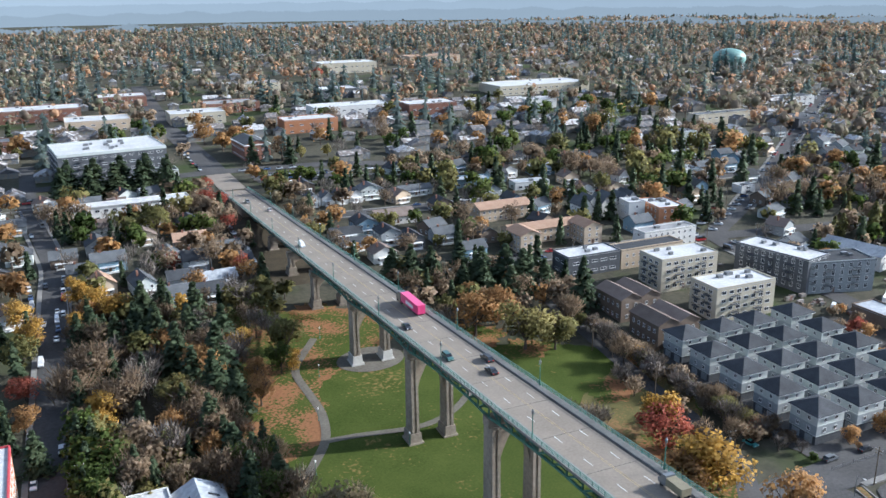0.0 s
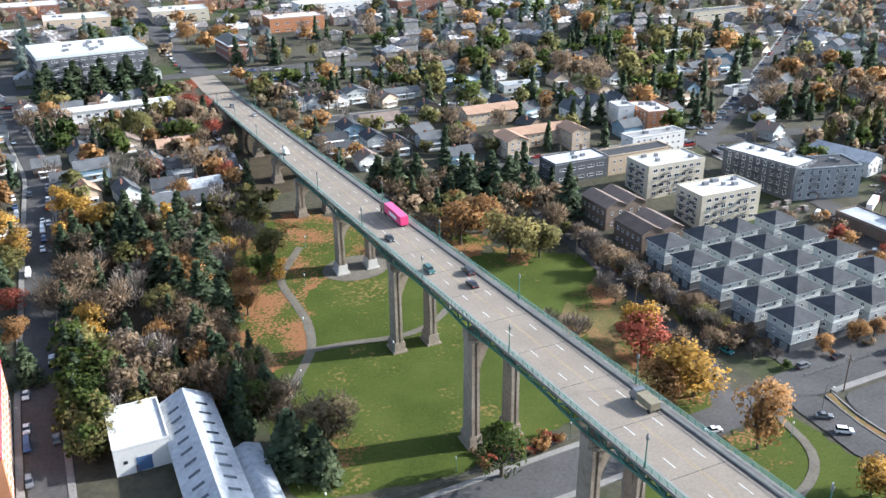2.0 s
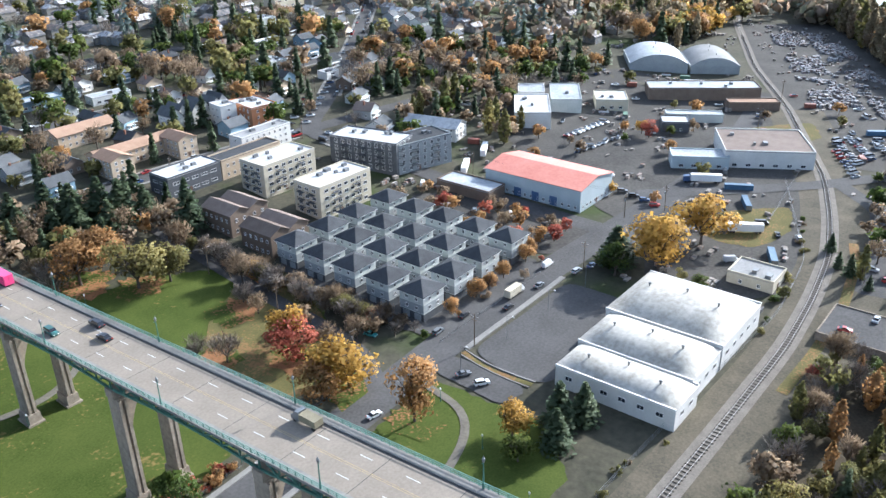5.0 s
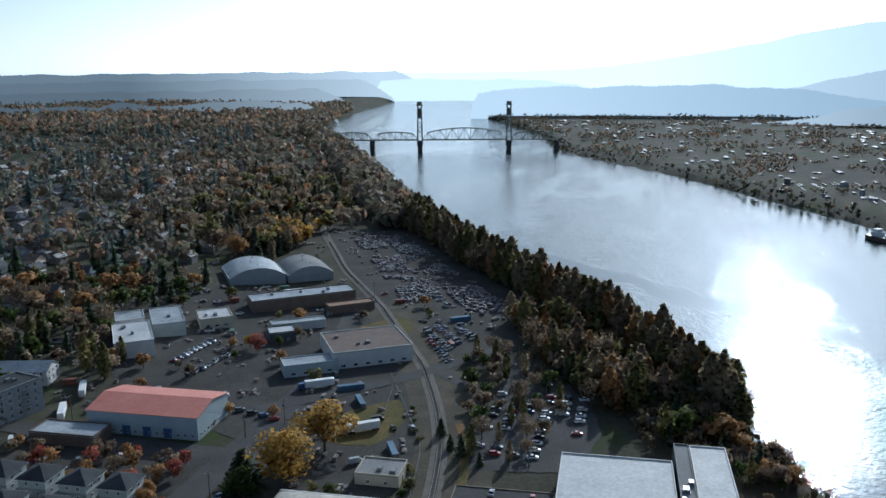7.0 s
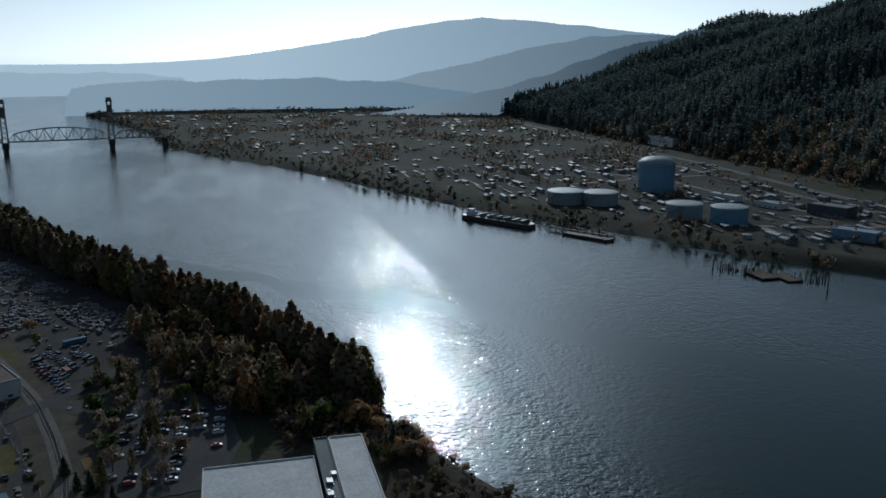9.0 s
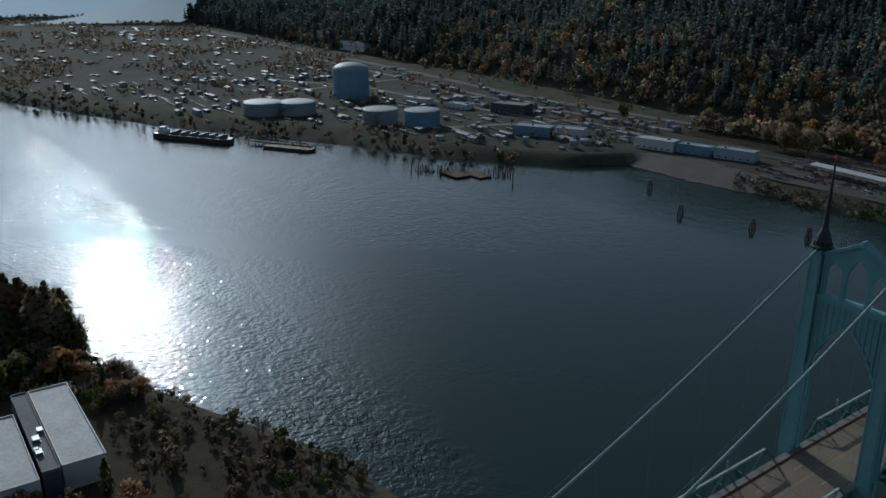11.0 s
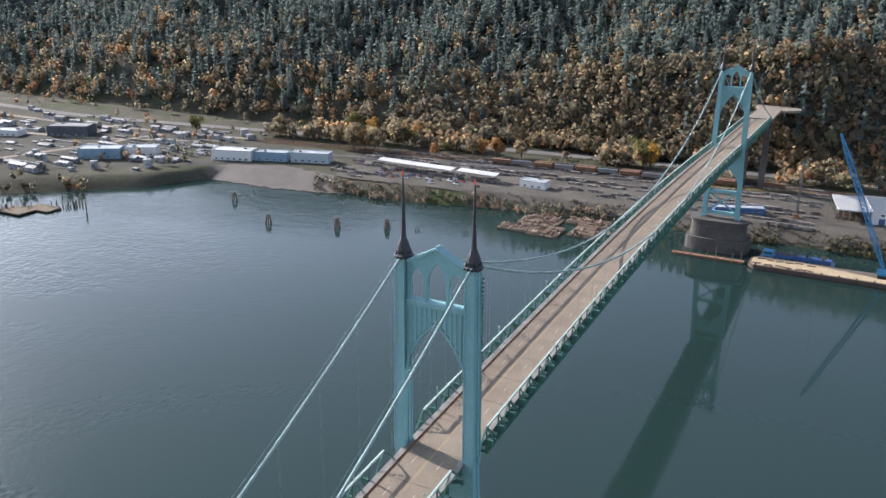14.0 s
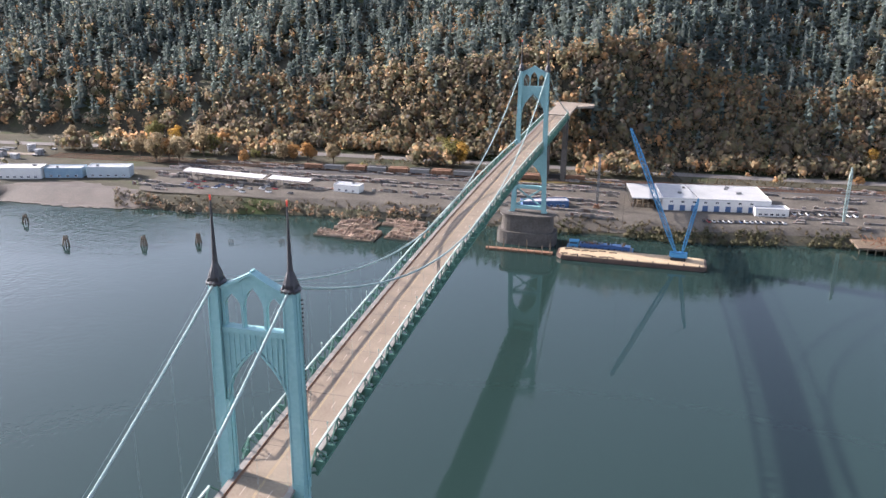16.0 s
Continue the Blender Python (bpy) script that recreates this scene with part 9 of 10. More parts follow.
# woods behind the scrapyard and along the yards
scatter(230, lambda u, v: (-500 - 420 * u, -392 - 60 * u * (u - 0.3) - 150 * v), [("broad", "brown", 1), ("broad", "olive", 1), ("fir", "conifer", 1.15), ("poplar", "tan", 1.1), ("broad", "orange", 0.9), ("bare", "brown", 1), ("fir", "conifer", 1)], 13, 21, "behind the yards", 61, 7, True)
scatter(26, lambda u, v: (-535 - 90 * u, -392 - 40 * v), [("broad", "orange", 1), ("broad", "yellow", 0.9), ("broad", "tan", 1)], 14, 20, "behind the yards", 62, 7, True)
scatter(16, lambda u, v: (-250 - 50 * u, -372 - 66 * v), [("fir", "conifer", 1.2), ("poplar", "olive", 1.1), ("broad", "brown", 0.9)], 12, 19, "beside the yards", 63, 5, True)
scatter(40, lambda u, v: (-232 - 150 * u, along(NEAR_SHORE, -232 - 150 * u) - 20 - 40 * v), BANK_MIX, 10, 18, "in the riverside wood", 12, 5, True)
for i in range(26):
    x, y = -12 + 26 * random.Random(i).random(), -294 - 6 * random.Random(i + 50).random()
    tree("bush", ("red", "orange", "brown")[i % 3], x - 6, y + 5, 2.5, 1.2, "beside the street")
for i in range(44):
    rg2 = random.Random(i + 900)
    x = (-108.8, -125.2, -141.6, -92.5, -159)[i % 5] + rg2.uniform(-1.6, 1.6)
    y = (-304.7, -319.5, -334.5, -349.5, -290.5)[(i // 5) % 5] + rg2.uniform(-2.5, 2.5)
    tree(*(("broad", "red"), ("bare", "brown"), ("broad", "orange"), ("bush", "brown"), ("broad", "brown"), ("bush", "green"))[i % 6], x, y, rg2.uniform(2.2, 4.6), 1.1, "between townhouses")
for i in range(34):
    rg2 = random.Random(i + 700)
    x, y = -86 - 8 * rg2.random(), -296 - 80 * rg2.random()
    tree(*(("bare", "brown"), ("bare", "twig"), ("broad", "brown"), ("bush", "brown"))[i % 4], x, y, rg2.uniform(4, 8) * (0.4 if i % 4 == 3 else 1), 1.2, "beside the lane", True)
for x, y, h, kind, leaf in ((-212, -198, 9, "fir", "conifer"), (-216, -203, 7, "fir", "conifer"), (-228, -209, 8, "fir", "conifer"), (-205, -190, 6, "fir", "conifer"), (-140, -188, 5, "broad", "red"), (-134, -186, 6, "broad", "brown"), (-146, -187, 5, "broad", "brown"), (-152, -186, 4, "broad", "olive"),
                            (-120, -186, 5, "broad", "brown"), (-108, -185, 4, "bare", "brown"), (-184, -212, 4, "bush", "olive"), (-178, -213, 3, "bush", "green"), (-196, -214, 4, "bush", "olive"), (-172, -236, 6, "broad", "green"), (-174, -244, 5, "broad", "olive")):
    tree(kind, leaf, x, y, h, 1.3, "beside the railway")
for i in range(40):
    rg2 = random.Random(i + 200)
    x = -60 - 240 * rg2.random()
    y = -212 + (rg2.random() - 0.5) * 8 - max(0, -200 - x) * 0.22
    if off_road(x, y) and clear(x, y):
        tree("bush", ("olive", "brown", "green")[i % 3], x, y, rg2.uniform(1.2, 2.6), 1.3, "beside the railway", True)


# gather the uncounted trees by leaf colour
def gather():
    groups = {}
    for kind, leaf, variant, m in JOINED:
        groups.setdefault(leaf, []).append((kind, variant, m))
    trunks_v, trunks_f, k = [], [], 0
    for leaf, rows in groups.items():
        vs, fs, ts, ls, n = [], [], [], [], 0
        for kind, variant, m in rows:
            near_by = (m[0][3] - 80) ** 2 + (m[1][3] + 143) ** 2 < 300 ** 2
            t, c = tree_kind(kind, leaf, variant, "mid" if near_by else True)
            a = np.array(m)
            for me, big in ((c, True), (t, False)):
                co = np.empty(len(me.vertices) * 3, np.float32)
                me.vertices.foreach_get("co", co)
                unit = co.reshape(-1, 3)
                co = unit @ a[:3, :3].T + a[:3, 3]
                if big:
                    ls.append(crown_lean(unit, kind) @ (a[:3, :3] / np.linalg.norm(a[:3, 0])).T)
                    ix = np.empty(len(me.loops), np.int32)
                    me.loops.foreach_get("vertex_index", ix)
                    vs.append(co)
                    ts.append(np.full(len(co), (len(vs) * 0.6180339) % 1))
                    fs.append(ix.reshape(-1, 4) + n)
                    n += len(co)
            base = a[:3, 3]
            s, h = a[0, 0] ** 2 + a[1, 0] ** 2, a[2, 2]
            w = math.sqrt(s) * 0.022
            q = np.array([(-w, -w, 0), (w, -w, 0), (w, w, 0), (-w, w, 0)])
            trunks_v.append(np.concatenate([base + q, base + q * 0.3 + np.array([0, 0, 0.7 * h])]))
            trunks_f.append(np.array([(0, 1, 5, 4), (1, 2, 6, 5), (2, 3, 7, 6), (3, 0, 4, 7)]) + k)
            k += 8
        mat = TWIG if leaf == "twig" else LEAVES[leaf]
        tagged(new("tree_crowns", raw_mesh("tree_crowns", np.concatenate(vs), np.concatenate(fs), mat, np.concatenate(ts), None if leaf == "twig" else np.concatenate(ls))), f"many {LOOKS[leaf]}s between houses and on the bank".replace("grey-brown winter trees", "winter trees"), "trees", "", "stuff")
    tagged(new("tree_trunks", raw_mesh("tree_trunks", np.concatenate(trunks_v), np.concatenate(trunks_f), BARK)), "trunks of the many trees among the houses", "trees", "", "stuff")


gather()


# far woods and roofs, too many to count
def woods(name, xy, heights, conifer, material, label, seed, dense=1.0, slim=1.0):
    """Many small far trees in one mesh: drooping boughs or clumps of leaf pieces."""
    rg = np.random.default_rng(seed)
    z = np.maximum(land(xy[:, 0], xy[:, 1]), 0)
    base = np.concatenate([xy, z[:, None]], 1)
    n = len(xy)
    own = rg.random(n)
    if conifer:
        # a slim dark core with drooping boughs all round
        sides, boughs = 5, 12
        a = np.linspace(0, 2 * math.pi, sides, endpoint=False)[None] + rg.uniform(0, 6.3, (n, 1))
        slim = rg.uniform(0.75, 1.25, (n, 1))
        ring = np.stack([0.10 * slim * np.cos(a), 0.10 * slim * np.sin(a), np.full((n, sides), 0.08)], -1)
        core = np.concatenate([ring, np.concatenate([rg.normal(0, 0.012, (n, 1, 2)), rg.uniform(0.93, 1.03, (n, 1, 1))], 2)], 1)
        t = (np.arange(boughs) / boughs)[None] * 0.86 + 0.09 + rg.uniform(-0.02, 0.02, (n, boughs))
        a = np.arange(boughs)[None] * 2.4 + rg.uniform(0, 6.3, (n, 1)) + rg.normal(0, 0.3, (n, boughs))
        r = (0.25 * (1 - t) ** 0.8 + 0.015) * slim * rg.uniform(0.65, 1.25, (n, boughs))
        w = r * 0.85 + 0.016
        ca, sa = np.cos(a), np.sin(a)
        root = np.stack([0 * r, 0 * r, t + 0.10], -1)
        s1 = np.stack([0.65 * r * ca - w * sa, 0.65 * r * sa + w * ca, t + 0.01], -1)
        s2 = np.stack([0.65 * r * ca + w * sa, 0.65 * r * sa - w * ca, t + 0.01], -1)
        tip = np.stack([r * ca, r * sa, t - 0.05 * (1 - t)], -1)
        kites = np.stack([root, s1, tip, s2], 2).reshape(n, boughs * 4, 3)
        p = np.concatenate([core, kites], 1) * heights[:, None, None] + base[:, None, :]
        per = sides + 1 + 4 * boughs
        tri = [(i, (i + 1) % sides, sides) for i in range(sides)]
        for i in range(boughs):
            k = sides + 1 + 4 * i
            tri += [(k, k + 2, k + 1), (k, k + 3, k + 2)]
        f = (np.array(tri)[None] + (np.arange(n) * per)[:, None, None]).reshape(-1, 3)
        both = np.concatenate([core, kites], 1)
        lean = np.concatenate([both[:, :, :2] * 3.2, np.full((n, per, 1), 0.45)], 2) + rg.normal(0, 0.16, (n, per, 3))
        return tagged(new(name, raw_mesh(name, p.reshape(-1, 3), f, material, np.repeat(own, per), lean.reshape(-1, 3))), label, "trees", "", "stuff")
    # broadleaf: a lumpy heart with leaf pieces all round
    m = int(20 * dense)
    d = rg.normal(0, 1, (n, m, 3))
    d /= np.linalg.norm(d, axis=2, keepdims=True)
    p = d * rg.uniform(0.75, 1.1, (n, m, 1)) * np.array([0.42 * slim, 0.42 * slim, 0.42]) + np.array([0, 0, 0.55])
    p = base[:, None, :] + p * heights[:, None, None]
    size = np.repeat(0.085 / math.sqrt(dense) * heights, m)
    v, f = cards(p.reshape(-1, 3), d.reshape(-1, 3), size, rg, 1.1)
    g = (1 + 5 ** 0.5) / 2
    ico = np.array([(-1, g, 0), (1, g, 0), (-1, -g, 0), (1, -g, 0), (0, -1, g), (0, 1, g), (0, -1, -g), (0, 1, -g), (g, 0, -1), (g, 0, 1), (-g, 0, -1), (-g, 0, 1)]) / math.sqrt(1 + g * g)
    tri = np.array([(0, 11, 5), (0, 5, 1), (0, 1, 7), (0, 7, 10), (0, 10, 11), (1, 5, 9), (5, 11, 4), (11, 10, 2), (10, 7, 6), (7, 1, 8), (3, 9, 4), (3, 4, 2), (3, 2, 6), (3, 6, 8), (3, 8, 9), (4, 9, 5), (2, 4, 11), (6, 2, 10), (8, 6, 7), (9, 8, 1)])
    q = ico[None] * rg.uniform(0.5, 1.0, (n, 12, 1)) * np.array([0.29 * slim, 0.29 * slim, 0.32]) + np.array([0, 0, 0.52])
    q = base[:, None, :] + q * heights[:, None, None]
    f3 = np.concatenate([f[:, (0, 1, 2)], f[:, (0, 2, 3)], (tri[None] + (np.arange(n) * 12)[:, None, None]).reshape(-1, 3) + len(v)])
    lean = np.concatenate([np.repeat(d.reshape(-1, 3) + rg.normal(0, 0.22, (n * m, 3)), 4, 0), np.tile(ico, (n, 1))]) + np.array([0, 0, 0.15])
    return tagged(new(name, raw_mesh(name, np.concatenate([v, q.reshape(-1, 3)]), f3, material, np.concatenate([np.repeat(own, m * 4), np.repeat(own, 12)]), lean)), label, "trees", "", "stuff")


def spread(n, xs, ys, test, seed):
    rg = np.random.default_rng(seed)
    x, y = rg.uniform(*xs, n), rg.uniform(*ys, n)
    k = test(x, y)
    return np.stack([x[k], y[k]], -1)


def heights(xy, lo, hi, seed):
    return np.random.default_rng(seed).uniform(lo, hi, len(xy))


def far_free(xy):
    k = np.ones(len(xy), bool)
    for a, b, r in FOOT:
        k &= (xy[:, 0] - a) ** 2 + (xy[:, 1] - b) ** 2 > (r + 1) ** 2
    for line, w in ROADS:
        for (ax, ay), (bx, by) in zip(line, line[1:]):
            t = np.clip(((xy[:, 0] - ax) * (bx - ax) + (xy[:, 1] - ay) * (by - ay)) / ((bx - ax) ** 2 + (by - ay) ** 2), 0, 1)
            k &= (xy[:, 0] - ax - t * (bx - ax)) ** 2 + (xy[:, 1] - ay - t * (by - ay)) ** 2 > w * w
    return xy[k]


def town(x, y):
    return (y < along(NEAR_SHORE, x) - 170) & ((y < -640) | (x < -420) & (y < -440) | (x < -640))


# haze painted into the far leaves: paler and greyer than near ones
autumn_far = ramped("hazed_autumn_leaves", [(0.11, 0.12, 0.085), (0.19, 0.165, 0.12), (0.26, 0.20, 0.15), (0.16, 0.17, 0.105), (0.34, 0.225, 0.15), (0.46, 0.27, 0.15), (0.54, 0.30, 0.15)], scale=0.03, thin=0.4)
# needle colours made paler and bluer to imitate haze
fir_far = ramped("hazed_fir_needles", [(0.085, 0.118, 0.104), (0.115, 0.152, 0.132), (0.155, 0.185, 0.155)], 0.8, scale=0.02, thin=0.55, spec=0.2, haze_sheen=0.15)
a = far_free(np.concatenate([spread(3100, (-1500, 620), (-1700, -430), lambda x, y: town(x, y) & ((x < -420) | (x > 190) | (y < -900)), 21), spread(420, (-1050, -420), (-900, -430), town, 27)]))
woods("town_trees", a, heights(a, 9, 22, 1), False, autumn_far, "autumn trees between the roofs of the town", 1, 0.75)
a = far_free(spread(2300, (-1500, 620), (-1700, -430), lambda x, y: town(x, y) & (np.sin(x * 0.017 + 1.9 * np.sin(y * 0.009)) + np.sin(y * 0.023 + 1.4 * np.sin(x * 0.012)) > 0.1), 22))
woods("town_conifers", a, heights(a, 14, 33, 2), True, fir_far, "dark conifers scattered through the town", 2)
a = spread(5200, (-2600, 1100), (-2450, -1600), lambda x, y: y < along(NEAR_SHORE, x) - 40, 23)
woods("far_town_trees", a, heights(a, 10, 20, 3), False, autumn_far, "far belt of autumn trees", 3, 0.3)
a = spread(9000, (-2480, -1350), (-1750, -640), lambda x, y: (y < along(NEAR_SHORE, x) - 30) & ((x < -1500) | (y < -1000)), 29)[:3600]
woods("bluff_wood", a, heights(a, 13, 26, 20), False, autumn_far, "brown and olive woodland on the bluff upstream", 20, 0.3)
a = spread(900, (-2600, 1100), (-2300, -1500), lambda x, y: y < along(NEAR_SHORE, x) - 40, 24)
woods("far_town_conifers", a, heights(a, 15, 28, 4), True, fir_far, "far belt of dark conifers", 4)
a = spread(26000, (-2600, -640), (-1100, -280), lambda x, y: (y < along(NEAR_SHORE, x) - 3) & (y > along(NEAR_SHORE, x) - 62), 25)[:2200]
woods("upstream_wood", a, heights(a, 14, 25, 5), False, autumn_far, "brown riverside wood upstream", 5, 0.5)
a = spread(9000, (-2600, -640), (-1100, -280), lambda x, y: (y < along(NEAR_SHORE, x) - 3) & (y > along(NEAR_SHORE, x) - 260), 26)[:650]
woods("upstream_grove", a, heights(a, 12, 22, 6), False, autumn_far, "brown and olive trees behind the riverside wood upstream", 6, 0.4)

# the wooded hill across the river
up = lambda x, y: y - along(HILL_FOOT, x)
hill_gap = lambda x, y: ~((np.abs(x) < 12) & (y < 560)) & ~((x > -14) & (x < 28) & (y < 581) & (land(x, y) > 36))
chance = lambda x, k: np.random.default_rng(k).random(len(x))
a = spread(13000, (-1500, 560), (520, 1050), lambda x, y: (up(x, y) > 1) & hill_gap(x, y) & (chance(x, 1) < np.exp(-np.clip(up(x, y), 0, None) / 85) * 0.8 + 0.07), 31)
# leaf colours on the hill lifted to imitate haze
woods("hillside_autumn_trees", a, heights(a, 11, 21, 7), False, ramped("hazed_hillside_leaves", [(0.10, 0.12, 0.09), (0.15, 0.15, 0.105), (0.27, 0.205, 0.15), (0.22, 0.21, 0.12), (0.42, 0.27, 0.15), (0.58, 0.33, 0.15), (0.66, 0.39, 0.17)], 0.8, scale=0.02, thin=0.6, spec=0.2, haze_sheen=0.15), "orange and brown trees on the lower hillside", 7, 1.7, 0.9)
a = spread(21000, (-1700, 640), (540, 1250), lambda x, y: (up(x, y) > 8) & hill_gap(x, y) & (chance(x, 2) < np.clip(up(x, y) / 110, 0.28, 1) * ((y < 890) | (x < -700))), 32)
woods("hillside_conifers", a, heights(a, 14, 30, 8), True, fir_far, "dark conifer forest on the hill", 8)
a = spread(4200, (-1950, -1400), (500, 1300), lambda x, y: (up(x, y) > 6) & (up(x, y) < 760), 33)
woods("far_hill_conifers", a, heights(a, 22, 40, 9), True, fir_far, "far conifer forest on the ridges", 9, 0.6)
a = spread(15000, (-330, 480), (535, 640), lambda x, y: hill_gap(x, y) & (up(x, y) > -14) & (up(x, y) < 58) & (np.abs(y - along([(-400, 508), (-260, 530), (-100, 541), (100, 548), (300, 566), (700, 594)], x)) > 10) & (chance(x, 9) < 0.34), 44)
woods("foot_trees", a, heights(a, 8, 17, 13), False, bpy.data.materials["hazed_hillside_leaves"], "orange and brown trees along the foot of the hill", 13, 1.0, 0.8)
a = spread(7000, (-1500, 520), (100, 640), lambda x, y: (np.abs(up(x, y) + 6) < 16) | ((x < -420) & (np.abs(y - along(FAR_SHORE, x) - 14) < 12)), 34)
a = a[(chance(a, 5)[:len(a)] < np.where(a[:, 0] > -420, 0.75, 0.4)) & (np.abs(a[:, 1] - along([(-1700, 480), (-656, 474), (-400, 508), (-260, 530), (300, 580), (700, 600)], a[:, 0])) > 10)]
woods("roadside_trees", a, heights(a, 5, 13, 10), False, bpy.data.materials["hazed_hillside_leaves"], "yellowing trees along the highway and bank", 10, 0.6)
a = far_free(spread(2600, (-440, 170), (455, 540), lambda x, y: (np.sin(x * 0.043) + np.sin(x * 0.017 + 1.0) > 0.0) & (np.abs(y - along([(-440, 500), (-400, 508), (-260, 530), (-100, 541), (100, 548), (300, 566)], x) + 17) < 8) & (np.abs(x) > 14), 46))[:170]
woods("verge_trees", a, heights(a, 8, 19, 17), False, bpy.data.materials["hazed_hillside_leaves"], "orange and yellow trees between highway and yards", 17, 0.8, 0.8)
a = spread(1500, (-420, -60), (340, 420), lambda x, y: (np.abs(y - along(FAR_SHORE, x) - 9 - 4 * np.sin(x * 0.06)) < 6) & ((x < -400) | (x > -300)), 47)
woods("shore_scrub", a, heights(a, 2.2, 5.5, 18), False, autumn_far, "olive and brown bushes on the far bank", 18, 0.5)
a = spread(3000, (-300, 320), (355, 430), lambda x, y: np.abs(y - along(FAR_SHORE, x) - 13) < 9, 35)
a = np.concatenate([a, spread(2600, (-420, 420), (480, 545), lambda x, y: (np.sin(x * 0.05 + 2 * np.sin(y * 0.1)) > -0.2) & (np.abs(y - along([(-400, 508), (-260, 530), (-100, 541), (100, 548), (300, 566)], x) + 17) < 11), 45)])
woods("bank_scrub", a, heights(a, 1.2, 3.2, 11), False, ramped("bank_scrub_leaves", [(0.05, 0.045, 0.03), (0.09, 0.075, 0.045), (0.14, 0.11, 0.07), (0.10, 0.10, 0.05)], scale=0.05, thin=0.3), "brown scrub on the far bank", 11, 0.4)
a = spread(1500, (-272, -112), (-150, -34), lambda x, y: (y < along(NEAR_SHORE, x) - 9 - 4 * np.sin(x * 0.11)) & (y > along(NEAR_SHORE, x) - 62) & ((x < -150) | (y > -80)), 48)
a = far_free(a)[:170]
woods("bank_thicket", a, heights(a, 2.5, 7.5, 19), False, ramped("thicket_leaves", [(0.05, 0.045, 0.03), (0.09, 0.07, 0.04), (0.14, 0.10, 0.055), (0.075, 0.08, 0.035), (0.22, 0.12, 0.05)], scale=0.04, thin=0.3), "dark brown thicket on the wooded near bank", 19, 1.0)
clump = lambda x, y: np.sin(x * 0.021 + 1.7 * np.sin(y * 0.013)) + np.sin(y * 0.033 + 1.3 * np.sin(x * 0.011)) + 0.6 * np.sin(x * 0.071 + y * 0.05)
a = spread(24000, (-2600, -420), (-700, 800), lambda x, y: (y > along(FAR_SHORE, x) + 8) & (up(x, y) < -10) & (chance(x, 3) < np.where(x < -900, 0.75, 0.35) * (clump(x, y) > np.where(x < -900, 0.15, 0.6)) + 0.03), 36)
woods("industrial_trees", a, heights(a, 3.5, 9, 12), False, autumn_far, "belts of trees through the industrial bank", 12, 0.3)
a = spread(16000, (-2600, -440), (-700, 330), lambda x, y: (np.abs(y - along(FAR_SHORE, x) - 13) < 10) & (chance(x, 4) < 0.9), 37)
woods("far_bank_belt", a, heights(a, 4, 10, 14), False, ramped("dark_bank_leaves", [(0.04, 0.045, 0.025), (0.07, 0.07, 0.035), (0.10, 0.085, 0.05)], scale=0.03, thin=0.3), "dark belt of trees along the far bank", 14, 0.3)
a = spread(2600, (14, 220), (380, 424), lambda x, y: (np.abs(y - along(FAR_SHORE, x) - 8) < 8) & (np.sin(x * 0.11) + np.sin(x * 0.047 + 2) > -0.7), 49)[:330]
woods("dock_bushes", a, heights(a, 1.6, 4.6, 21), False, bpy.data.materials["dark_bank_leaves"], "dark bushes on the bank below the dock", 21, 0.6)
a = spread(5200, (-2000, -1000), (500, 1250), lambda x, y: (up(x, y) > 2) & (up(x, y) < 660), 38)
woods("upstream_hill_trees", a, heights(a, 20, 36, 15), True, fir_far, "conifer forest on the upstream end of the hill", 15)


# houses further out, joined
def far_houses(n, xs, ys, test, seed, size):
    rg = np.random.default_rng(seed)
    xy = far_free(spread(n, xs, ys, lambda x, y: test(x, y) & ((np.abs(x + 16) > 62) | (y < -790)), seed))
    walls, roofs = Shape(), Shape()
    for x, y in xy:
        l, w, h = rg.uniform(8, 14) * size, rg.uniform(7, 10) * size, rg.uniform(3, 6) * size
        z = float(land(x, y))
        walls.box(x - l / 2, x + l / 2, y - w / 2, y + w / 2, z - 1, z + h)
        r = rg.uniform(1.8, 3.2) * size
        if rg.random() < 0.5:
            roofs.slab([(y - w / 2 - 0.5, z + h), (y + w / 2 + 0.5, z + h), (y, z + h + r)], "x", x - l / 2 - 0.5, x + l / 2 + 0.5)
        else:
            roofs.slab([(x - l / 2 - 0.5, z + h), (x + l / 2 + 0.5, z + h), (x, z + h + r)], "y", y - w / 2 - 0.5, y + w / 2 + 0.5)
    tagged(part("far_house_walls", walls, ramped("far_house_paint", [(0.34, 0.34, 0.33), (0.22, 0.23, 0.23), (0.30, 0.26, 0.21), (0.14, 0.155, 0.17), (0.46, 0.45, 0.43)], 0.8, scale=0.4)), "pale walls of distant houses among trees", "houses", "", "stuff")
    tagged(part("far_house_roofs", roofs, ramped("far_house_shingles", [(0.06, 0.062, 0.068), (0.12, 0.12, 0.125), (0.2, 0.17, 0.15), (0.55, 0.55, 0.55), (0.09, 0.09, 0.1)], 0.8, scale=0.4)), "grey and brown roofs of distant houses", "houses", "", "stuff")


far_houses(1000, (-1500, 620), (-1700, -430), town, 41, 1.0)
far_houses(190, (-400, 170), (-900, -650), town, 44, 1.15)
far_houses(330, (-1050, -420), (-900, -430), town, 43, 1.1)
far_houses(420, (-2300, 1500), (-2300, -1650), lambda x, y: y < along(NEAR_SHORE, x) - 200, 42, 1.1)


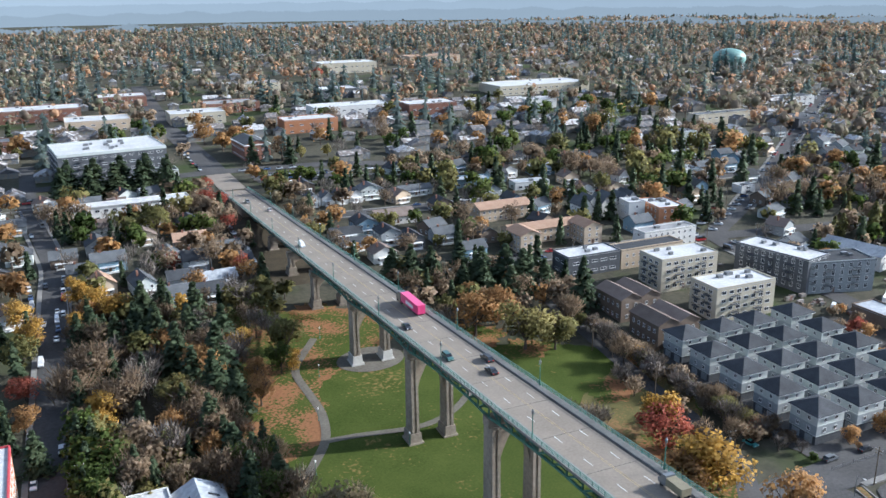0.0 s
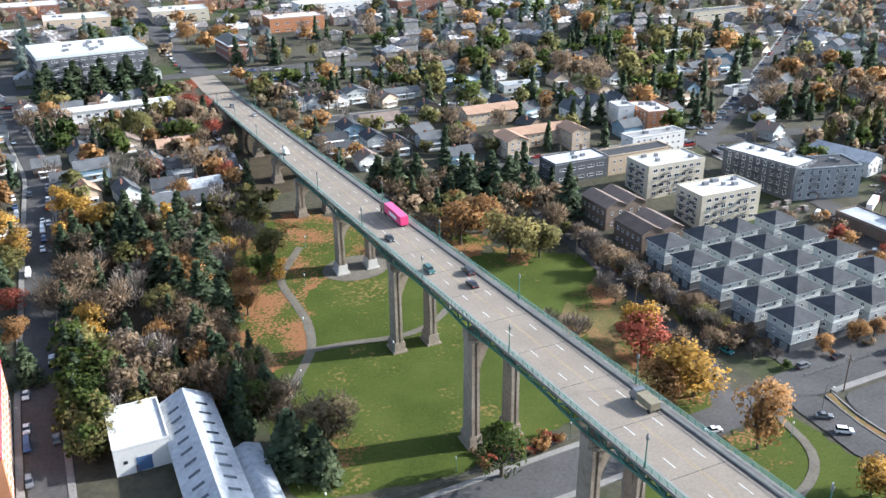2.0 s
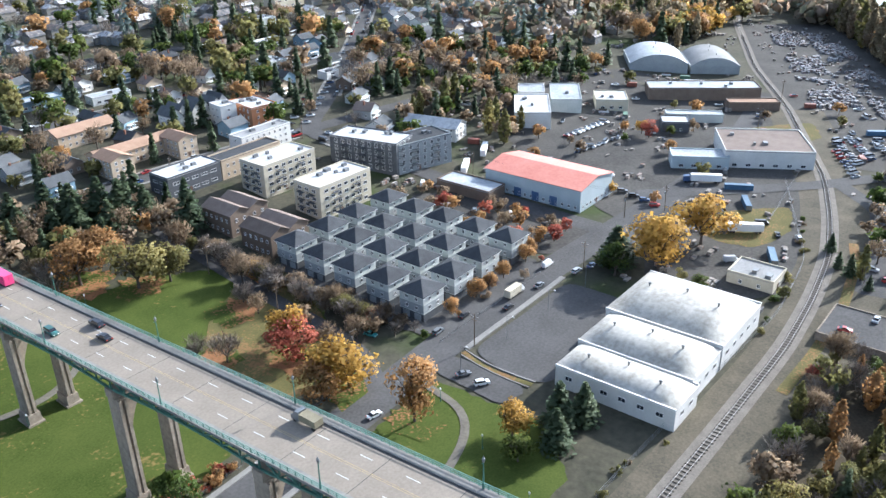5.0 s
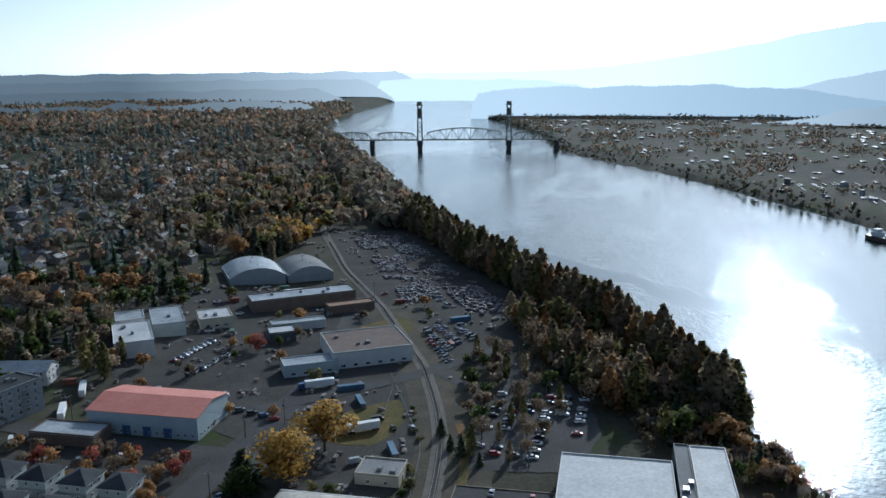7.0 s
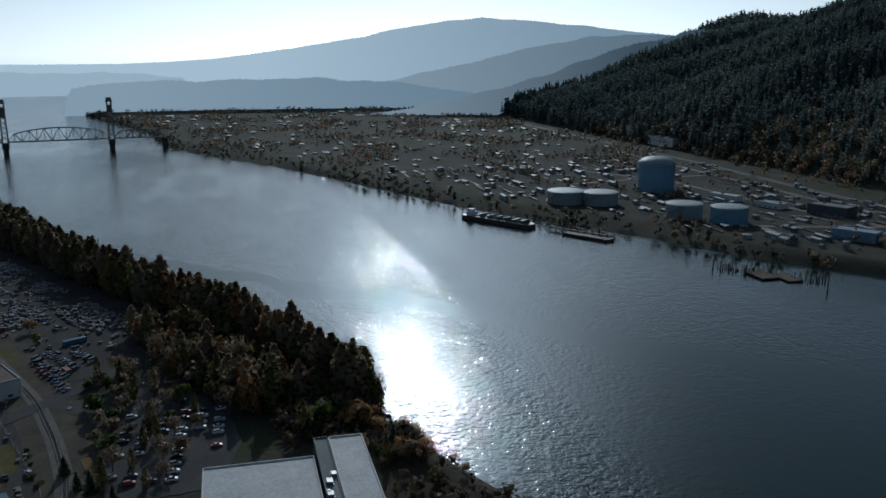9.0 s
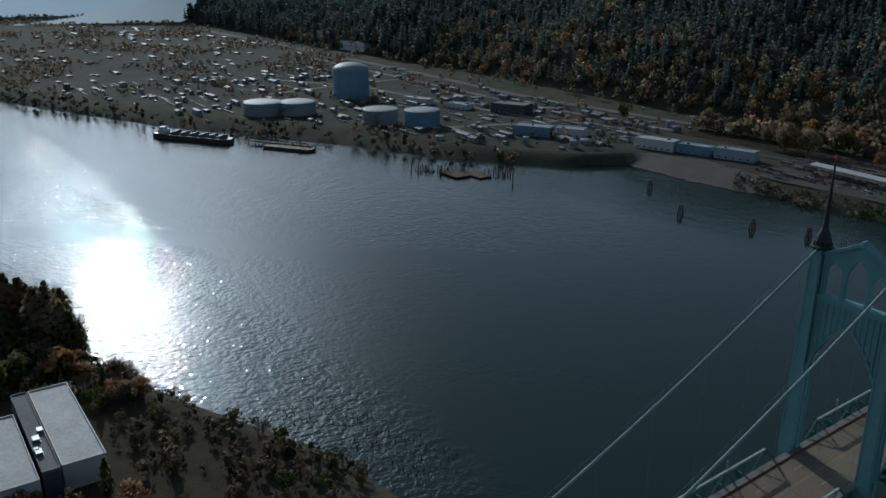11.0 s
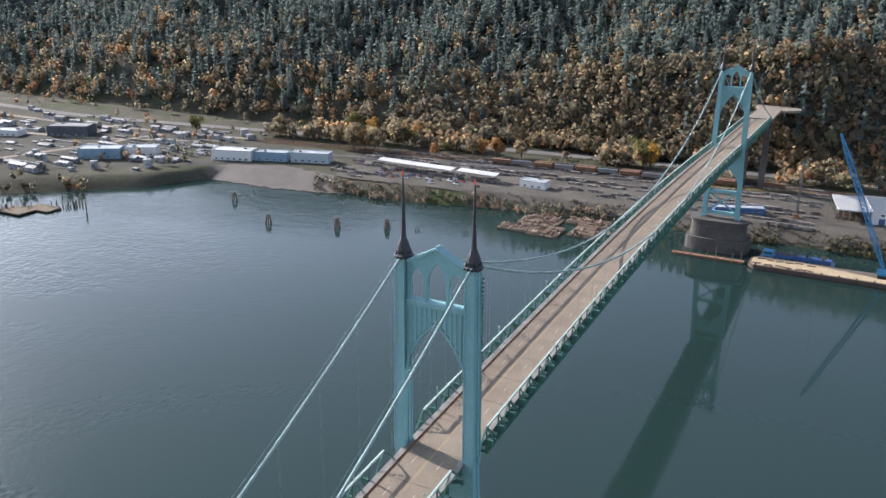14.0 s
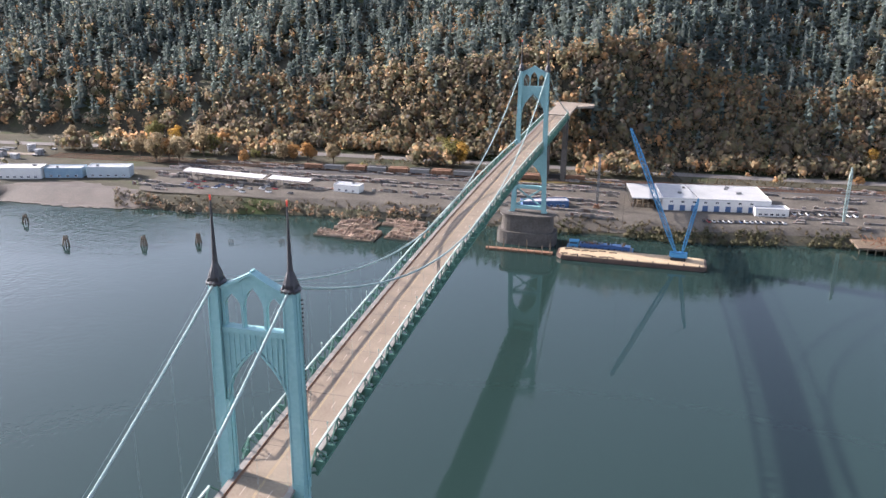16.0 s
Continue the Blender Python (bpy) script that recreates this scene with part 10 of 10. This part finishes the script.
# ---- hazy distance ----
def backdrop(name, radius, yaw0, yaw1, height, colour, label, rough_edge, step=0.04, floor=-4.0, haze=(0.9, 1.05, 1.15), fade_over=4, pale=None):
    """A far wooded rise round the place beyond everything else, haze painted as glow."""
    vs = []
    ang = np.arange(yaw0, yaw1 + step, step)
    for i, a in enumerate(ang):
        fade = min(1, (a - yaw0) / fade_over, (yaw1 - a) / fade_over)
        top = floor + (height(a) - floor) * max(0, fade) ** 0.6 + rough_edge * (0.7 * noise.noise((a * 0.55, radius * 0.01, 0)) + 0.16 * noise.noise((a * 7.3, radius * 0.01, 3))) + 5.0 * abs(noise.noise((a * 17.0, radius * 0.01, 5))) + 3.0 * noise.noise((a * 41.0, radius * 0.01, 7))
        x, y = 80 - radius * math.sin(radians(a)), -143 + radius * math.cos(radians(a))
        vs += [(x, y, floor), (x, y, max(floor + 2, top))]
    s = Shape().add(vs, [(2 * i, 2 * i + 2, 2 * i + 3, 2 * i + 1) for i in range(len(ang) - 1)])
    m, n, l, p = shader(name + "_haze")
    nz, mix = n.new("ShaderNodeTexNoise"), n.new("ShaderNodeMixRGB")
    nz.inputs["Scale"].default_value, nz.inputs["Detail"].default_value = 0.02, 8
    l.new(n.new("ShaderNodeNewGeometry").outputs["Position"], nz.inputs["Vector"])
    l.new(nz.outputs["Fac"], mix.inputs[0])
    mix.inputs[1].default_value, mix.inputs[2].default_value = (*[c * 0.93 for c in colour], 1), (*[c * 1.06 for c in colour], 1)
    # the painted haze is thicker low down
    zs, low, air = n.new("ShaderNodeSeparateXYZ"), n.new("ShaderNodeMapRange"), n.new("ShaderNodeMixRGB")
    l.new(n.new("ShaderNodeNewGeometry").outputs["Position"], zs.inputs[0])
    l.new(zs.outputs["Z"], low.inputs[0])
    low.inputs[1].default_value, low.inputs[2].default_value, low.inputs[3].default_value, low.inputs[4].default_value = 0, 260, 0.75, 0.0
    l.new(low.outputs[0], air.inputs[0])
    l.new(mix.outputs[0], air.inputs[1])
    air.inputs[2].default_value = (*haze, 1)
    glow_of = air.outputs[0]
    # more haze painted in along y, up to the share in pale[2]
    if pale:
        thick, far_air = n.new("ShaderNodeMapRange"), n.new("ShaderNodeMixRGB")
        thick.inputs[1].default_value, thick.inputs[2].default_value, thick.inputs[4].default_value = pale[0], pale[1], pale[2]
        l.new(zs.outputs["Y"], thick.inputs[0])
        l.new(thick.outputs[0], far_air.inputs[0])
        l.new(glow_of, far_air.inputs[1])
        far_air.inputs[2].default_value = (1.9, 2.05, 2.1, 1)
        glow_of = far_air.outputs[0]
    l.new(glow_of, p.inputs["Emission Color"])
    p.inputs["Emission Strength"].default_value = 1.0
    p.inputs["Base Color"].default_value = (0.03, 0.035, 0.035, 1)
    p.inputs["Roughness"].default_value = 1.0
    p.inputs["Specular IOR Level"].default_value = 0.0
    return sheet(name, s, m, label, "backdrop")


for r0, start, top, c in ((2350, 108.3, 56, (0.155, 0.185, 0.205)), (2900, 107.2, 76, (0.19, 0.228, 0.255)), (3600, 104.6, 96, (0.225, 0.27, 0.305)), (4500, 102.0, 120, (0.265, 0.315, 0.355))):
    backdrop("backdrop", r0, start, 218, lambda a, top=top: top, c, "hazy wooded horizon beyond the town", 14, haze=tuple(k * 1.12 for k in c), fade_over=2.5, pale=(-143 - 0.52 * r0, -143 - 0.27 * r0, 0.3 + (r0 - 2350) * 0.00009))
# the hills go on upstream, each rise painted paler than the last for haze
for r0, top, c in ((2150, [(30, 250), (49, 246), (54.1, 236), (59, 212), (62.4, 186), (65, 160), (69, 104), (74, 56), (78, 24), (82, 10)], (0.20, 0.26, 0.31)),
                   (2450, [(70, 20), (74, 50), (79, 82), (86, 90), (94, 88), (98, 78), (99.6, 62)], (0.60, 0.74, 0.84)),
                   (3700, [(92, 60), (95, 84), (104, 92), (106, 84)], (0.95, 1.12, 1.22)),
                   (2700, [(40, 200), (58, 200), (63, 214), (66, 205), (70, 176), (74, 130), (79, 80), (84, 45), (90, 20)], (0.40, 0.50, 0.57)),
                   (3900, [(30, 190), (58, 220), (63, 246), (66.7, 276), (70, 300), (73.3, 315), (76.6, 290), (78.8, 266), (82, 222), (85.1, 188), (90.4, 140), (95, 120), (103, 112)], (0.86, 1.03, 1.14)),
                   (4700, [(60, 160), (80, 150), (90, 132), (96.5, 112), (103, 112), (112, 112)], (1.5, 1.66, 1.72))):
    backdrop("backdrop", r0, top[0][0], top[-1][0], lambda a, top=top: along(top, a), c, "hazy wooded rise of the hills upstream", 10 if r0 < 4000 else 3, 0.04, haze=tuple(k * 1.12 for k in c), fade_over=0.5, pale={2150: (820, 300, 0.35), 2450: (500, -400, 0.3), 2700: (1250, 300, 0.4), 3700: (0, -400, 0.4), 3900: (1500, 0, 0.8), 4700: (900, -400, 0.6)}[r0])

# ---- street furniture and clutter ----
def side_line(points, off, step=5.0):
    """Points beside a line, off metres to its left."""
    pts = [Vector((*p, 0)) for p in points]
    out = []
    for a, b in zip(pts, pts[1:]):
        k = max(1, int((b - a).length / step))
        out += [a.lerp(b, i / k) for i in range(k)]
    out.append(pts[-1])
    for _ in range(4):
        out = [out[0]] + [(p + q * 2 + r) / 4 for p, q, r in zip(out, out[1:], out[2:])] + [out[-1]]
    res = []
    for i, p in enumerate(out):
        d = (out[min(i + 1, len(out) - 1)] - out[max(i - 1, 0)]).normalized()
        res.append(p + Vector((-d.y, d.x, 0)) * off)
    return res


def pavement(points, off, width, label):
    """A raised footway with a real kerb beside a street."""
    s, vs = Shape(), []
    mid = side_line(points, off)
    for i, p in enumerate(mid):
        d = (mid[min(i + 1, len(mid) - 1)] - mid[max(i - 1, 0)]).normalized()
        n = Vector((-d.y, d.x, 0)) * width / 2
        for q, dz in ((p - n, -0.1), (p - n, 0.40), (p + n, 0.40), (p + n, -0.1)):
            vs.append((q.x, q.y, lift(p.x, p.y) + dz))
    k = len(mid)
    s.add(vs, [(4 * i + j + 1, 4 * i + j, 4 * i + j + 4, 4 * i + j + 5) for i in range(k - 1) for j in range(3)])
    sheet("pavement", s, PAVING, label, "pavement")


STREETS = {"park": [(60, -276), (8, -279), (-40, -281)], "hill": [(-200, -400), (-198, -440)], "climb": [(-245, -487), (-325, -546), (-412, -614), (-520, -700), (-700, -840)],
           "cross": [(-20, -447), (-80, -466), (-160, -461), (-190, -457)], "upper": [(-30, -560), (-90, -555), (-150, -552), (-230, -545), (-310, -546)], "side": [(103, -300), (104, -360), (100, -470), (98, -530), (110, -630)],
           "head": [(200, -641), (20, -648)], "west_head": [(-20, -648), (-130, -650), (-250, -640)]}
HALF = {"park": 7.4, "hill": 6, "climb": 6, "cross": 5.5, "upper": 5.5, "side": 5.5, "head": 8, "west_head": 8}
for key, line in STREETS.items():
    for sgn in (-1, 1):
        pavement(line, sgn * HALF[key], 1.7, "pale concrete pavement with a raised kerb")

for line, w in (([(-94, -277.4), (-101, -277.8), (-119, -277.6), (-152, -278)], 2.0), ([(-93.4, -277.4), (-91.2, -272), (-90.3, -262), (-91.6, -251)], 0.5), ([(-90.4, -276.6), (-87.9, -271), (-87.2, -262), (-88.4, -251)], 0.4)):
    pavement(line, 0, w, "pale concrete kerb around a parking lot")

POLE = Shape().tube((0, 0, -0.5), (0, 0, 11.5), 0.19, 0.12, 7).mesh("pole", WOOD)
ARM = Shape().box(-1.25, 1.25, -0.08, 0.08, 10.3, 10.46).box(-1.0, 1.0, -0.07, 0.07, 9.3, 9.44).mesh("crossarm", WOOD)
DRUM = Shape().lathe([(0.02, 7.6), (0.3, 7.6), (0.3, 8.6), (0.05, 8.7)], 10, (0.42, 0)).mesh("transformer", STEEL)
INSULATOR = Shape().lathe([(0.05, 10.44), (0.09, 10.5), (0.05, 10.7)], 6).mesh("insulator", WHITE)
pole_count = 0
for key, line, off, gap in (("climb", STREETS["climb"], 7.6, 40), ("cross", STREETS["cross"], -7.2, 38), ("upper", STREETS["upper"], 7.2, 38), ("side", STREETS["side"], -7.4, 40),
                            ("lane", [(-74, -300), (-78, -330), (-84, -420)], 5.0, 38), ("park", [(-97, -285), (-150, -285.5), (-230, -281), (-300, -278), (-420, -300)], -8.6, 42), ("yard", [(-204, -285), (-206, -400), (-204, -440)], -7.5, 36)):
    row = side_line(line, off, gap)
    tops = []
    for i, p in enumerate(row):
        if not clear(p.x, p.y, -3):
            continue
        d = (row[min(i + 1, len(row) - 1)] - row[max(i - 1, 0)])
        ang = math.degrees(math.atan2(d.y, d.x)) + 90
        z = lift(p.x, p.y)
        ob = thing("utility_pole", (p.x, p.y, z), ang, "weathered wooden utility pole with crossarms beside a street", "utility pole", "utility poles")
        part("pole", POLE, parent=ob)
        part("crossarm", ARM, parent=ob)
        for u in (-1.1, 0.4, 1.1):
            part("insulator", INSULATOR, parent=ob, at=pose(u, 0, 0))
        if pole_count % 3 == 0:
            part("transformer", DRUM, parent=ob)
        pole_count += 1
        c, sn = math.cos(radians(ang)), math.sin(radians(ang))
        tops.append([Vector((p.x + u * c, p.y + u * sn, z + 10.7)) for u in (-1.1, 0.4, 1.1)])
    wires = thing("power_line", (0, 0, 0), 0, "thin dark overhead wires sagging between poles", "wires", "overhead wires", "structure")
    for u in range(3):
        w = Shape()
        for a, b in zip(tops, tops[1:]):
            pts = [a[u].lerp(b[u], k / 5) - Vector((0, 0, 1.1 * 4 * (k / 5) * (1 - k / 5))) for k in range(6)]
            for m, n in zip(pts, pts[1:]):
                w.tube(m, n, 0.018, n=3)
        if w.v:
            part("wire", w, BLACK, wires)

# lamps along the park paths and streets
LAMP_POST = Shape().lathe([(0.16, -0.2), (0.16, 0.5), (0.07, 0.6), (0.055, 3.9)], 8).mesh("post", DARK_GREEN)
LANTERN = Shape().lathe([(0.08, 3.9), (0.2, 4.05), (0.24, 4.5), (0.05, 4.75)], 8).mesh("lantern", WHITE)
for line, off in (([(14, -424), (26, -398), (26, -372), (39, -344), (48, -318)], 2.2), ([(9, -349), (-12, -358), (-26, -372), (-34, -392)], -2.2), ([(-66, -268), (-64, -246), (-46, -226)], 2.4), ([(46, -292), (14, -288), (-18, -290), (-50, -292)], 0)):
    for p in side_line(line, off, 19)[::1]:
        ob = thing("park_lamp", (p.x, p.y, lift(p.x, p.y) + 0.1), 0, "slim dark park lamp post with a pale lantern", "lamp post", "park lamps")
        part("post", LAMP_POST, parent=ob)
        part("lantern", LANTERN, parent=ob)
TALL_POST = Shape().tube((0, 0, -0.3), (0, 0, 8.6), 0.11, 0.07, 7).mesh("post", STEEL)
TALL_ARM = Shape().tube((0, 0, 8.4), (0, 2.2, 8.9), 0.05, n=6).mesh("arm", STEEL)
TALL_HEAD = Shape().box(-0.14, 0.14, 1.9, 2.6, 8.84, 8.98).mesh("lamp_head", WHITE)
for line, off, gap in (([(50, -276), (-60, -281), (-150, -278)], 8.6, 30), ([(-84, -272), (-150, -268)], 0, 22), ([(-205, -192), (-320, -188)], 0, 28), ([(-205, -172), (-300, -170)], 0, 28), ([(-700, 470), (-400, 500), (-260, 521), (-100, 531), (100, 538), (300, 556)], 0, 48)):
    for p in side_line(line, off, gap):
        if off_road(p.x, p.y) and clear(p.x, p.y, -3):
            ob = thing("street_lamp", (p.x, p.y, lift(p.x, p.y)), 180 if p.y > 0 else 0, "tall grey steel street lamp with a curved arm", "street lamp", "street lamps")
            part("post", TALL_POST, parent=ob)
            part("arm", TALL_ARM, parent=ob)
            part("lamp_head", TALL_HEAD, parent=ob)

# water tower over the town
wt_z = float(land(-713, -1015))
wt = thing("water_tower", (-713, -1015, wt_z), 20, "green steel water tower on splayed legs above the town", "water tower")
TOWER_GREEN = surface("faded_green_tank_paint", (0.13, 0.25, 0.22), (0.20, 0.33, 0.29), 0.1, 0.5)
part("tank", Shape().lathe([(1.0, 9.0), (12, 9.6), (18, 12), (20.6, 16), (21, 19), (20.6, 22), (18, 26), (12, 29.3), (5, 31), (0.5, 31.4)], 32), TOWER_GREEN, wt, smooth=True)
part("riser", Shape().tube((0, 0, -1), (0, 0, 10), 1.6, n=10), TOWER_GREEN, wt)
for i in range(12):
    a = i * math.pi / 6
    part("leg", Shape().tube((19 * math.cos(a), 19 * math.sin(a), -1), (19 * math.cos(a), 19 * math.sin(a), 16), 0.7, 0.6, 8), WHITE, wt, "pale steel leg")
    b = a + math.pi / 6
    for z0, r0, z1, r1 in ((1, 19, 12, 19),):
        part("brace", Shape().tube((r0 * math.cos(a), r0 * math.sin(a), z0), (r1 * math.cos(b), r1 * math.sin(b), z1), 0.12, n=5).tube((r0 * math.cos(b), r0 * math.sin(b), z0), (r1 * math.cos(a), r1 * math.sin(a), z1), 0.12, n=5), TOWER_GREEN, wt)

# ---- yards: containers, trailers, vans, stacks ----
rg9 = random.Random(99)
TAKEN = []


def free_spot(x, y, r):
    if not off_road(x, y) or not clear(x, y, r * 0.4) or any((x - a) ** 2 + (y - b) ** 2 < (r + q) ** 2 for a, b, q in TAKEN):
        return False
    TAKEN.append((x, y, r))
    return True


def rib_box(l, w, h):
    s = Shape().box(-l / 2, l / 2, -w / 2, w / 2, 0.15, h)
    for i in range(int(l / 0.6)):
        x = -l / 2 + 0.3 + i * 0.6
        s.box(x, x + 0.28, -w / 2 - 0.05, w / 2 + 0.05, 0.25, h - 0.12)
    return s


BOXES = {c: (rib_box(l, 2.4, 2.6).mesh("body", surface(f"{c}_container_paint", a, b, 0.4, 0.6, objects=0.15)), l) for c, a, b, l in (
    ("rust_red", (0.16, 0.05, 0.035), (0.26, 0.09, 0.06), 6.0), ("faded_blue", (0.05, 0.11, 0.18), (0.09, 0.17, 0.26), 12.0), ("grey", (0.22, 0.23, 0.23), (0.33, 0.34, 0.34), 6.0), ("white", (0.55, 0.55, 0.53), (0.7, 0.7, 0.68), 12.0), ("dull_green", (0.06, 0.12, 0.08), (0.10, 0.18, 0.12), 6.0))}
BOX_DOOR = Shape().box(0, 0.07, -1.12, -0.04, 0.3, 2.45).box(0, 0.07, 0.04, 1.12, 0.3, 2.45).mesh("end_door", STEEL)
made = 0
for _ in range(900):
    if made >= 15:
        break
    x, y = rg9.uniform(-430, -205), rg9.uniform(-425, -212)
    if y > along(NEAR_SHORE, x) - 60 or not free_spot(x, y, 5.5):
        continue
    c = rg9.choice(list(BOXES))
    me, l = BOXES[c]
    ob = thing("shipping_container", (x, y, lift(x, y) + 0.05), rg9.choice([28, 30, 118, 120]) + rg9.uniform(-3, 3), f"{c.replace('_', ' ')} ribbed steel shipping container in a yard", "container", "shipping containers")
    part("body", me, parent=ob)
    part("end_door", BOX_DOOR, parent=ob, at=pose(l / 2, 0, 0))
    made += 1
TRAILER = Shape().box(-1.25, 1.25, -7, 6.4, 1.2, 4.0).box(-1.1, 1.1, -6.6, 6.2, 0.85, 1.2).mesh("box", WHITE)
CAB = hull([(6.6, 0.7), (9.6, 0.7), (9.7, 1.7), (9.5, 3.0), (8.8, 3.2), (6.8, 3.3)], 1.2, 0.08)
CABS = [CAB.mesh("cab", PAINTS[c]) for c in ("white", "blue", "red", "grey")]
made = 0
for _ in range(600):
    if made >= 4:
        break
    x, y = rg9.uniform(-420, -206), rg9.uniform(-420, -215)
    if y > along(NEAR_SHORE, x) - 60 or not free_spot(x, y, 7):
        continue
    ob = thing("truck", (x, y, lift(x, y) + 0.25), rg9.choice([28, 30, 120, 210]), "white box trailer behind a parked tractor in a yard", "truck", "parked trucks")
    part("box", TRAILER, parent=ob)
    part("cab", CABS[made % 4], parent=ob)
    for sx in (-1, 1):
        for q in (8.6, 5.2, 4.0, -4.6, -5.8):
            part("wheel", TYRE, parent=ob, at=pose(sx * 1.05, q, 0.5, 0, 90, 0) @ Matrix.Scale(1.45, 4))
    made += 1
made = 0
for _ in range(2000):
    if made >= 46:
        break
    x, y = rg9.uniform(-430, -170), rg9.uniform(-430, -208)
    if y > along(NEAR_SHORE, x) - 60 or not free_spot(x, y, 2.6):
        continue
    parked(x, y, rg9.choice([28, 32, 118, 122, 208]) + rg9.uniform(-6, 6), rg9.choice(hues), rg9.choice(["car", "suv", "van", "van"]))
    made += 1
# loose stacks of goods between them
goods = Shape()
for _ in range(520):
    x, y = rg9.uniform(-640, -160), rg9.uniform(-430, -205)
    if y > along(NEAR_SHORE, x) - 45 or not off_road(x, y) or not clear(x, y, -1.5):
        continue
    z = lift(x, y) + 0.1
    for _ in range(rg9.randint(1, 4)):
        q, v = x + rg9.uniform(-3, 3), y + rg9.uniform(-3, 3)
        l, w, h = rg9.uniform(0.8, 3.5), rg9.uniform(0.8, 2.0), rg9.uniform(0.4, 1.7)
        goods.box(q - l / 2, q + l / 2, v - w / 2, v + w / 2, z, z + h)
tagged(part("yard_stacks", goods, JUNK), "pallets, crates and scrap stacked through the yards", "materials", "", "stuff")


# kerbside cars through the town
def kerb_cars(line, off, gap, share):
    row = side_line(line, off, gap)
    for i, p in enumerate(row):
        if rg9.random() > share or not clear(p.x, p.y, -4):
            continue
        d = row[min(i + 1, len(row) - 1)] - row[max(i - 1, 0)]
        parked(p.x, p.y, math.degrees(math.atan2(d.y, d.x)) - 90 + (180 if off > 0 else 0) + rg9.uniform(-2, 2), rg9.choice(hues), rg9.choice(["car", "car", "suv", "van"]))


for key in STREETS:
    for sgn in (-1, 1):
        kerb_cars(STREETS[key], sgn * (HALF[key] - 2.1), 7.5, 0.26 if key != "park" else 0.10)
for key, cars_of in FAR_CARS.items():
    tagged(part("far_cars", cars_of, SIDE_GLASS if key == "glass" else PAINTS[key]), "dark windows of many parked cars" if key == "glass" else f"many {key} cars parked in far streets and lots", "cars", "", "stuff")


# ---- fences ----
FENCE_POST = Shape().tube((0, 0, -0.2), (0, 0, 1.9), 0.05, n=5).mesh("post", STEEL)


def fence(points, label, gap=4.0, rails=(0.25, 1.0, 1.8)):
    ob = thing("fence", (0, 0, 0), 0, label, "fence", "fences")
    row = side_line(points, 0, gap)
    tops = [Vector((p.x, p.y, lift(p.x, p.y))) for p in row]
    for p in tops:
        part("post", FENCE_POST, parent=ob, at=pose(*p))
    for h in rails:
        s = Shape()
        for a, b in zip(tops, tops[1:]):
            s.beam(a + Vector((0, 0, h)), b + Vector((0, 0, h)), 0.05)
        part("rail", s, STEEL, ob)


fence([(-60, -214), (-120, -212), (-172, -209), (-215, -214), (-290, -246)], "grey metal fence along the railway")
fence([(40, -186), (-60, -184), (-140, -184)], "grey metal fence beside the railway verge")
fence([(-92, -286), (-150, -286)], "low grey fence before the townhouses", 4, (0.5, 1.2))
fence([(58, -292), (20, -288), (-20, -290), (-56, -294)], "low dark fence at the park edge", 4, (0.5, 1.1))
fence([(-206, -262), (-238, -236), (-300, -244)], "tall grey yard fence")

# ---- far bank: rail sidings and wagons ----
for k in range(4):
    tr = thing("railway_track", (0, 0, 0), 0, "rusty siding on the gravel far bank", "railway track", "far sidings")
    for g in (-0.75, 0.75):
        s = Shape()
        row = side_line([(-420, 455 + k * 5), (-200, 478 + k * 5), (60, 500 + k * 4), (300, 530 + k * 4)], g, 14)
        for a, b in zip(row, row[1:]):
            s.beam((a.x, a.y, lift(a.x, a.y) + 0.75), (b.x, b.y, lift(b.x, b.y) + 0.75), 0.2, 0.3)
        part("rail", s, RUST, tr)
WAGON = Shape().box(-7.5, 7.5, -1.45, 1.45, 1.1, 4.1)
for i in range(16):
    WAGON.box(-7.3 + i * 0.95, -7.1 + i * 0.95, -1.52, 1.52, 1.2, 4.0)
WAGON_BODY = {c: WAGON.mesh("body", m) for c, m in (("rust brown", RUST), ("black", BLACK), ("grey", STEEL))}
BOGIE = Shape().box(-1.3, 1.3, -1.1, 1.1, 0.35, 1.15).mesh("bogie", BLACK)
for i in range(22):
    k = i % 2
    x = -190 + (i // 2) * 17.2 + k * 34
    y = along([(-420, 455), (-200, 478), (60, 500), (300, 530)], x) + k * 5
    c = ("rust brown", "black", "grey", "rust brown")[(i * 7) % 4]
    ob = thing("rail_wagon", (x, y, lift(x, y) + 0.9), 5, f"{c} ribbed railway wagon on a siding", "rail wagon", "rail wagons")
    part("body", WAGON_BODY[c], parent=ob)
    for q in (-5.2, 5.2):
        part("bogie", BOGIE, parent=ob, at=pose(q, 0, 0))
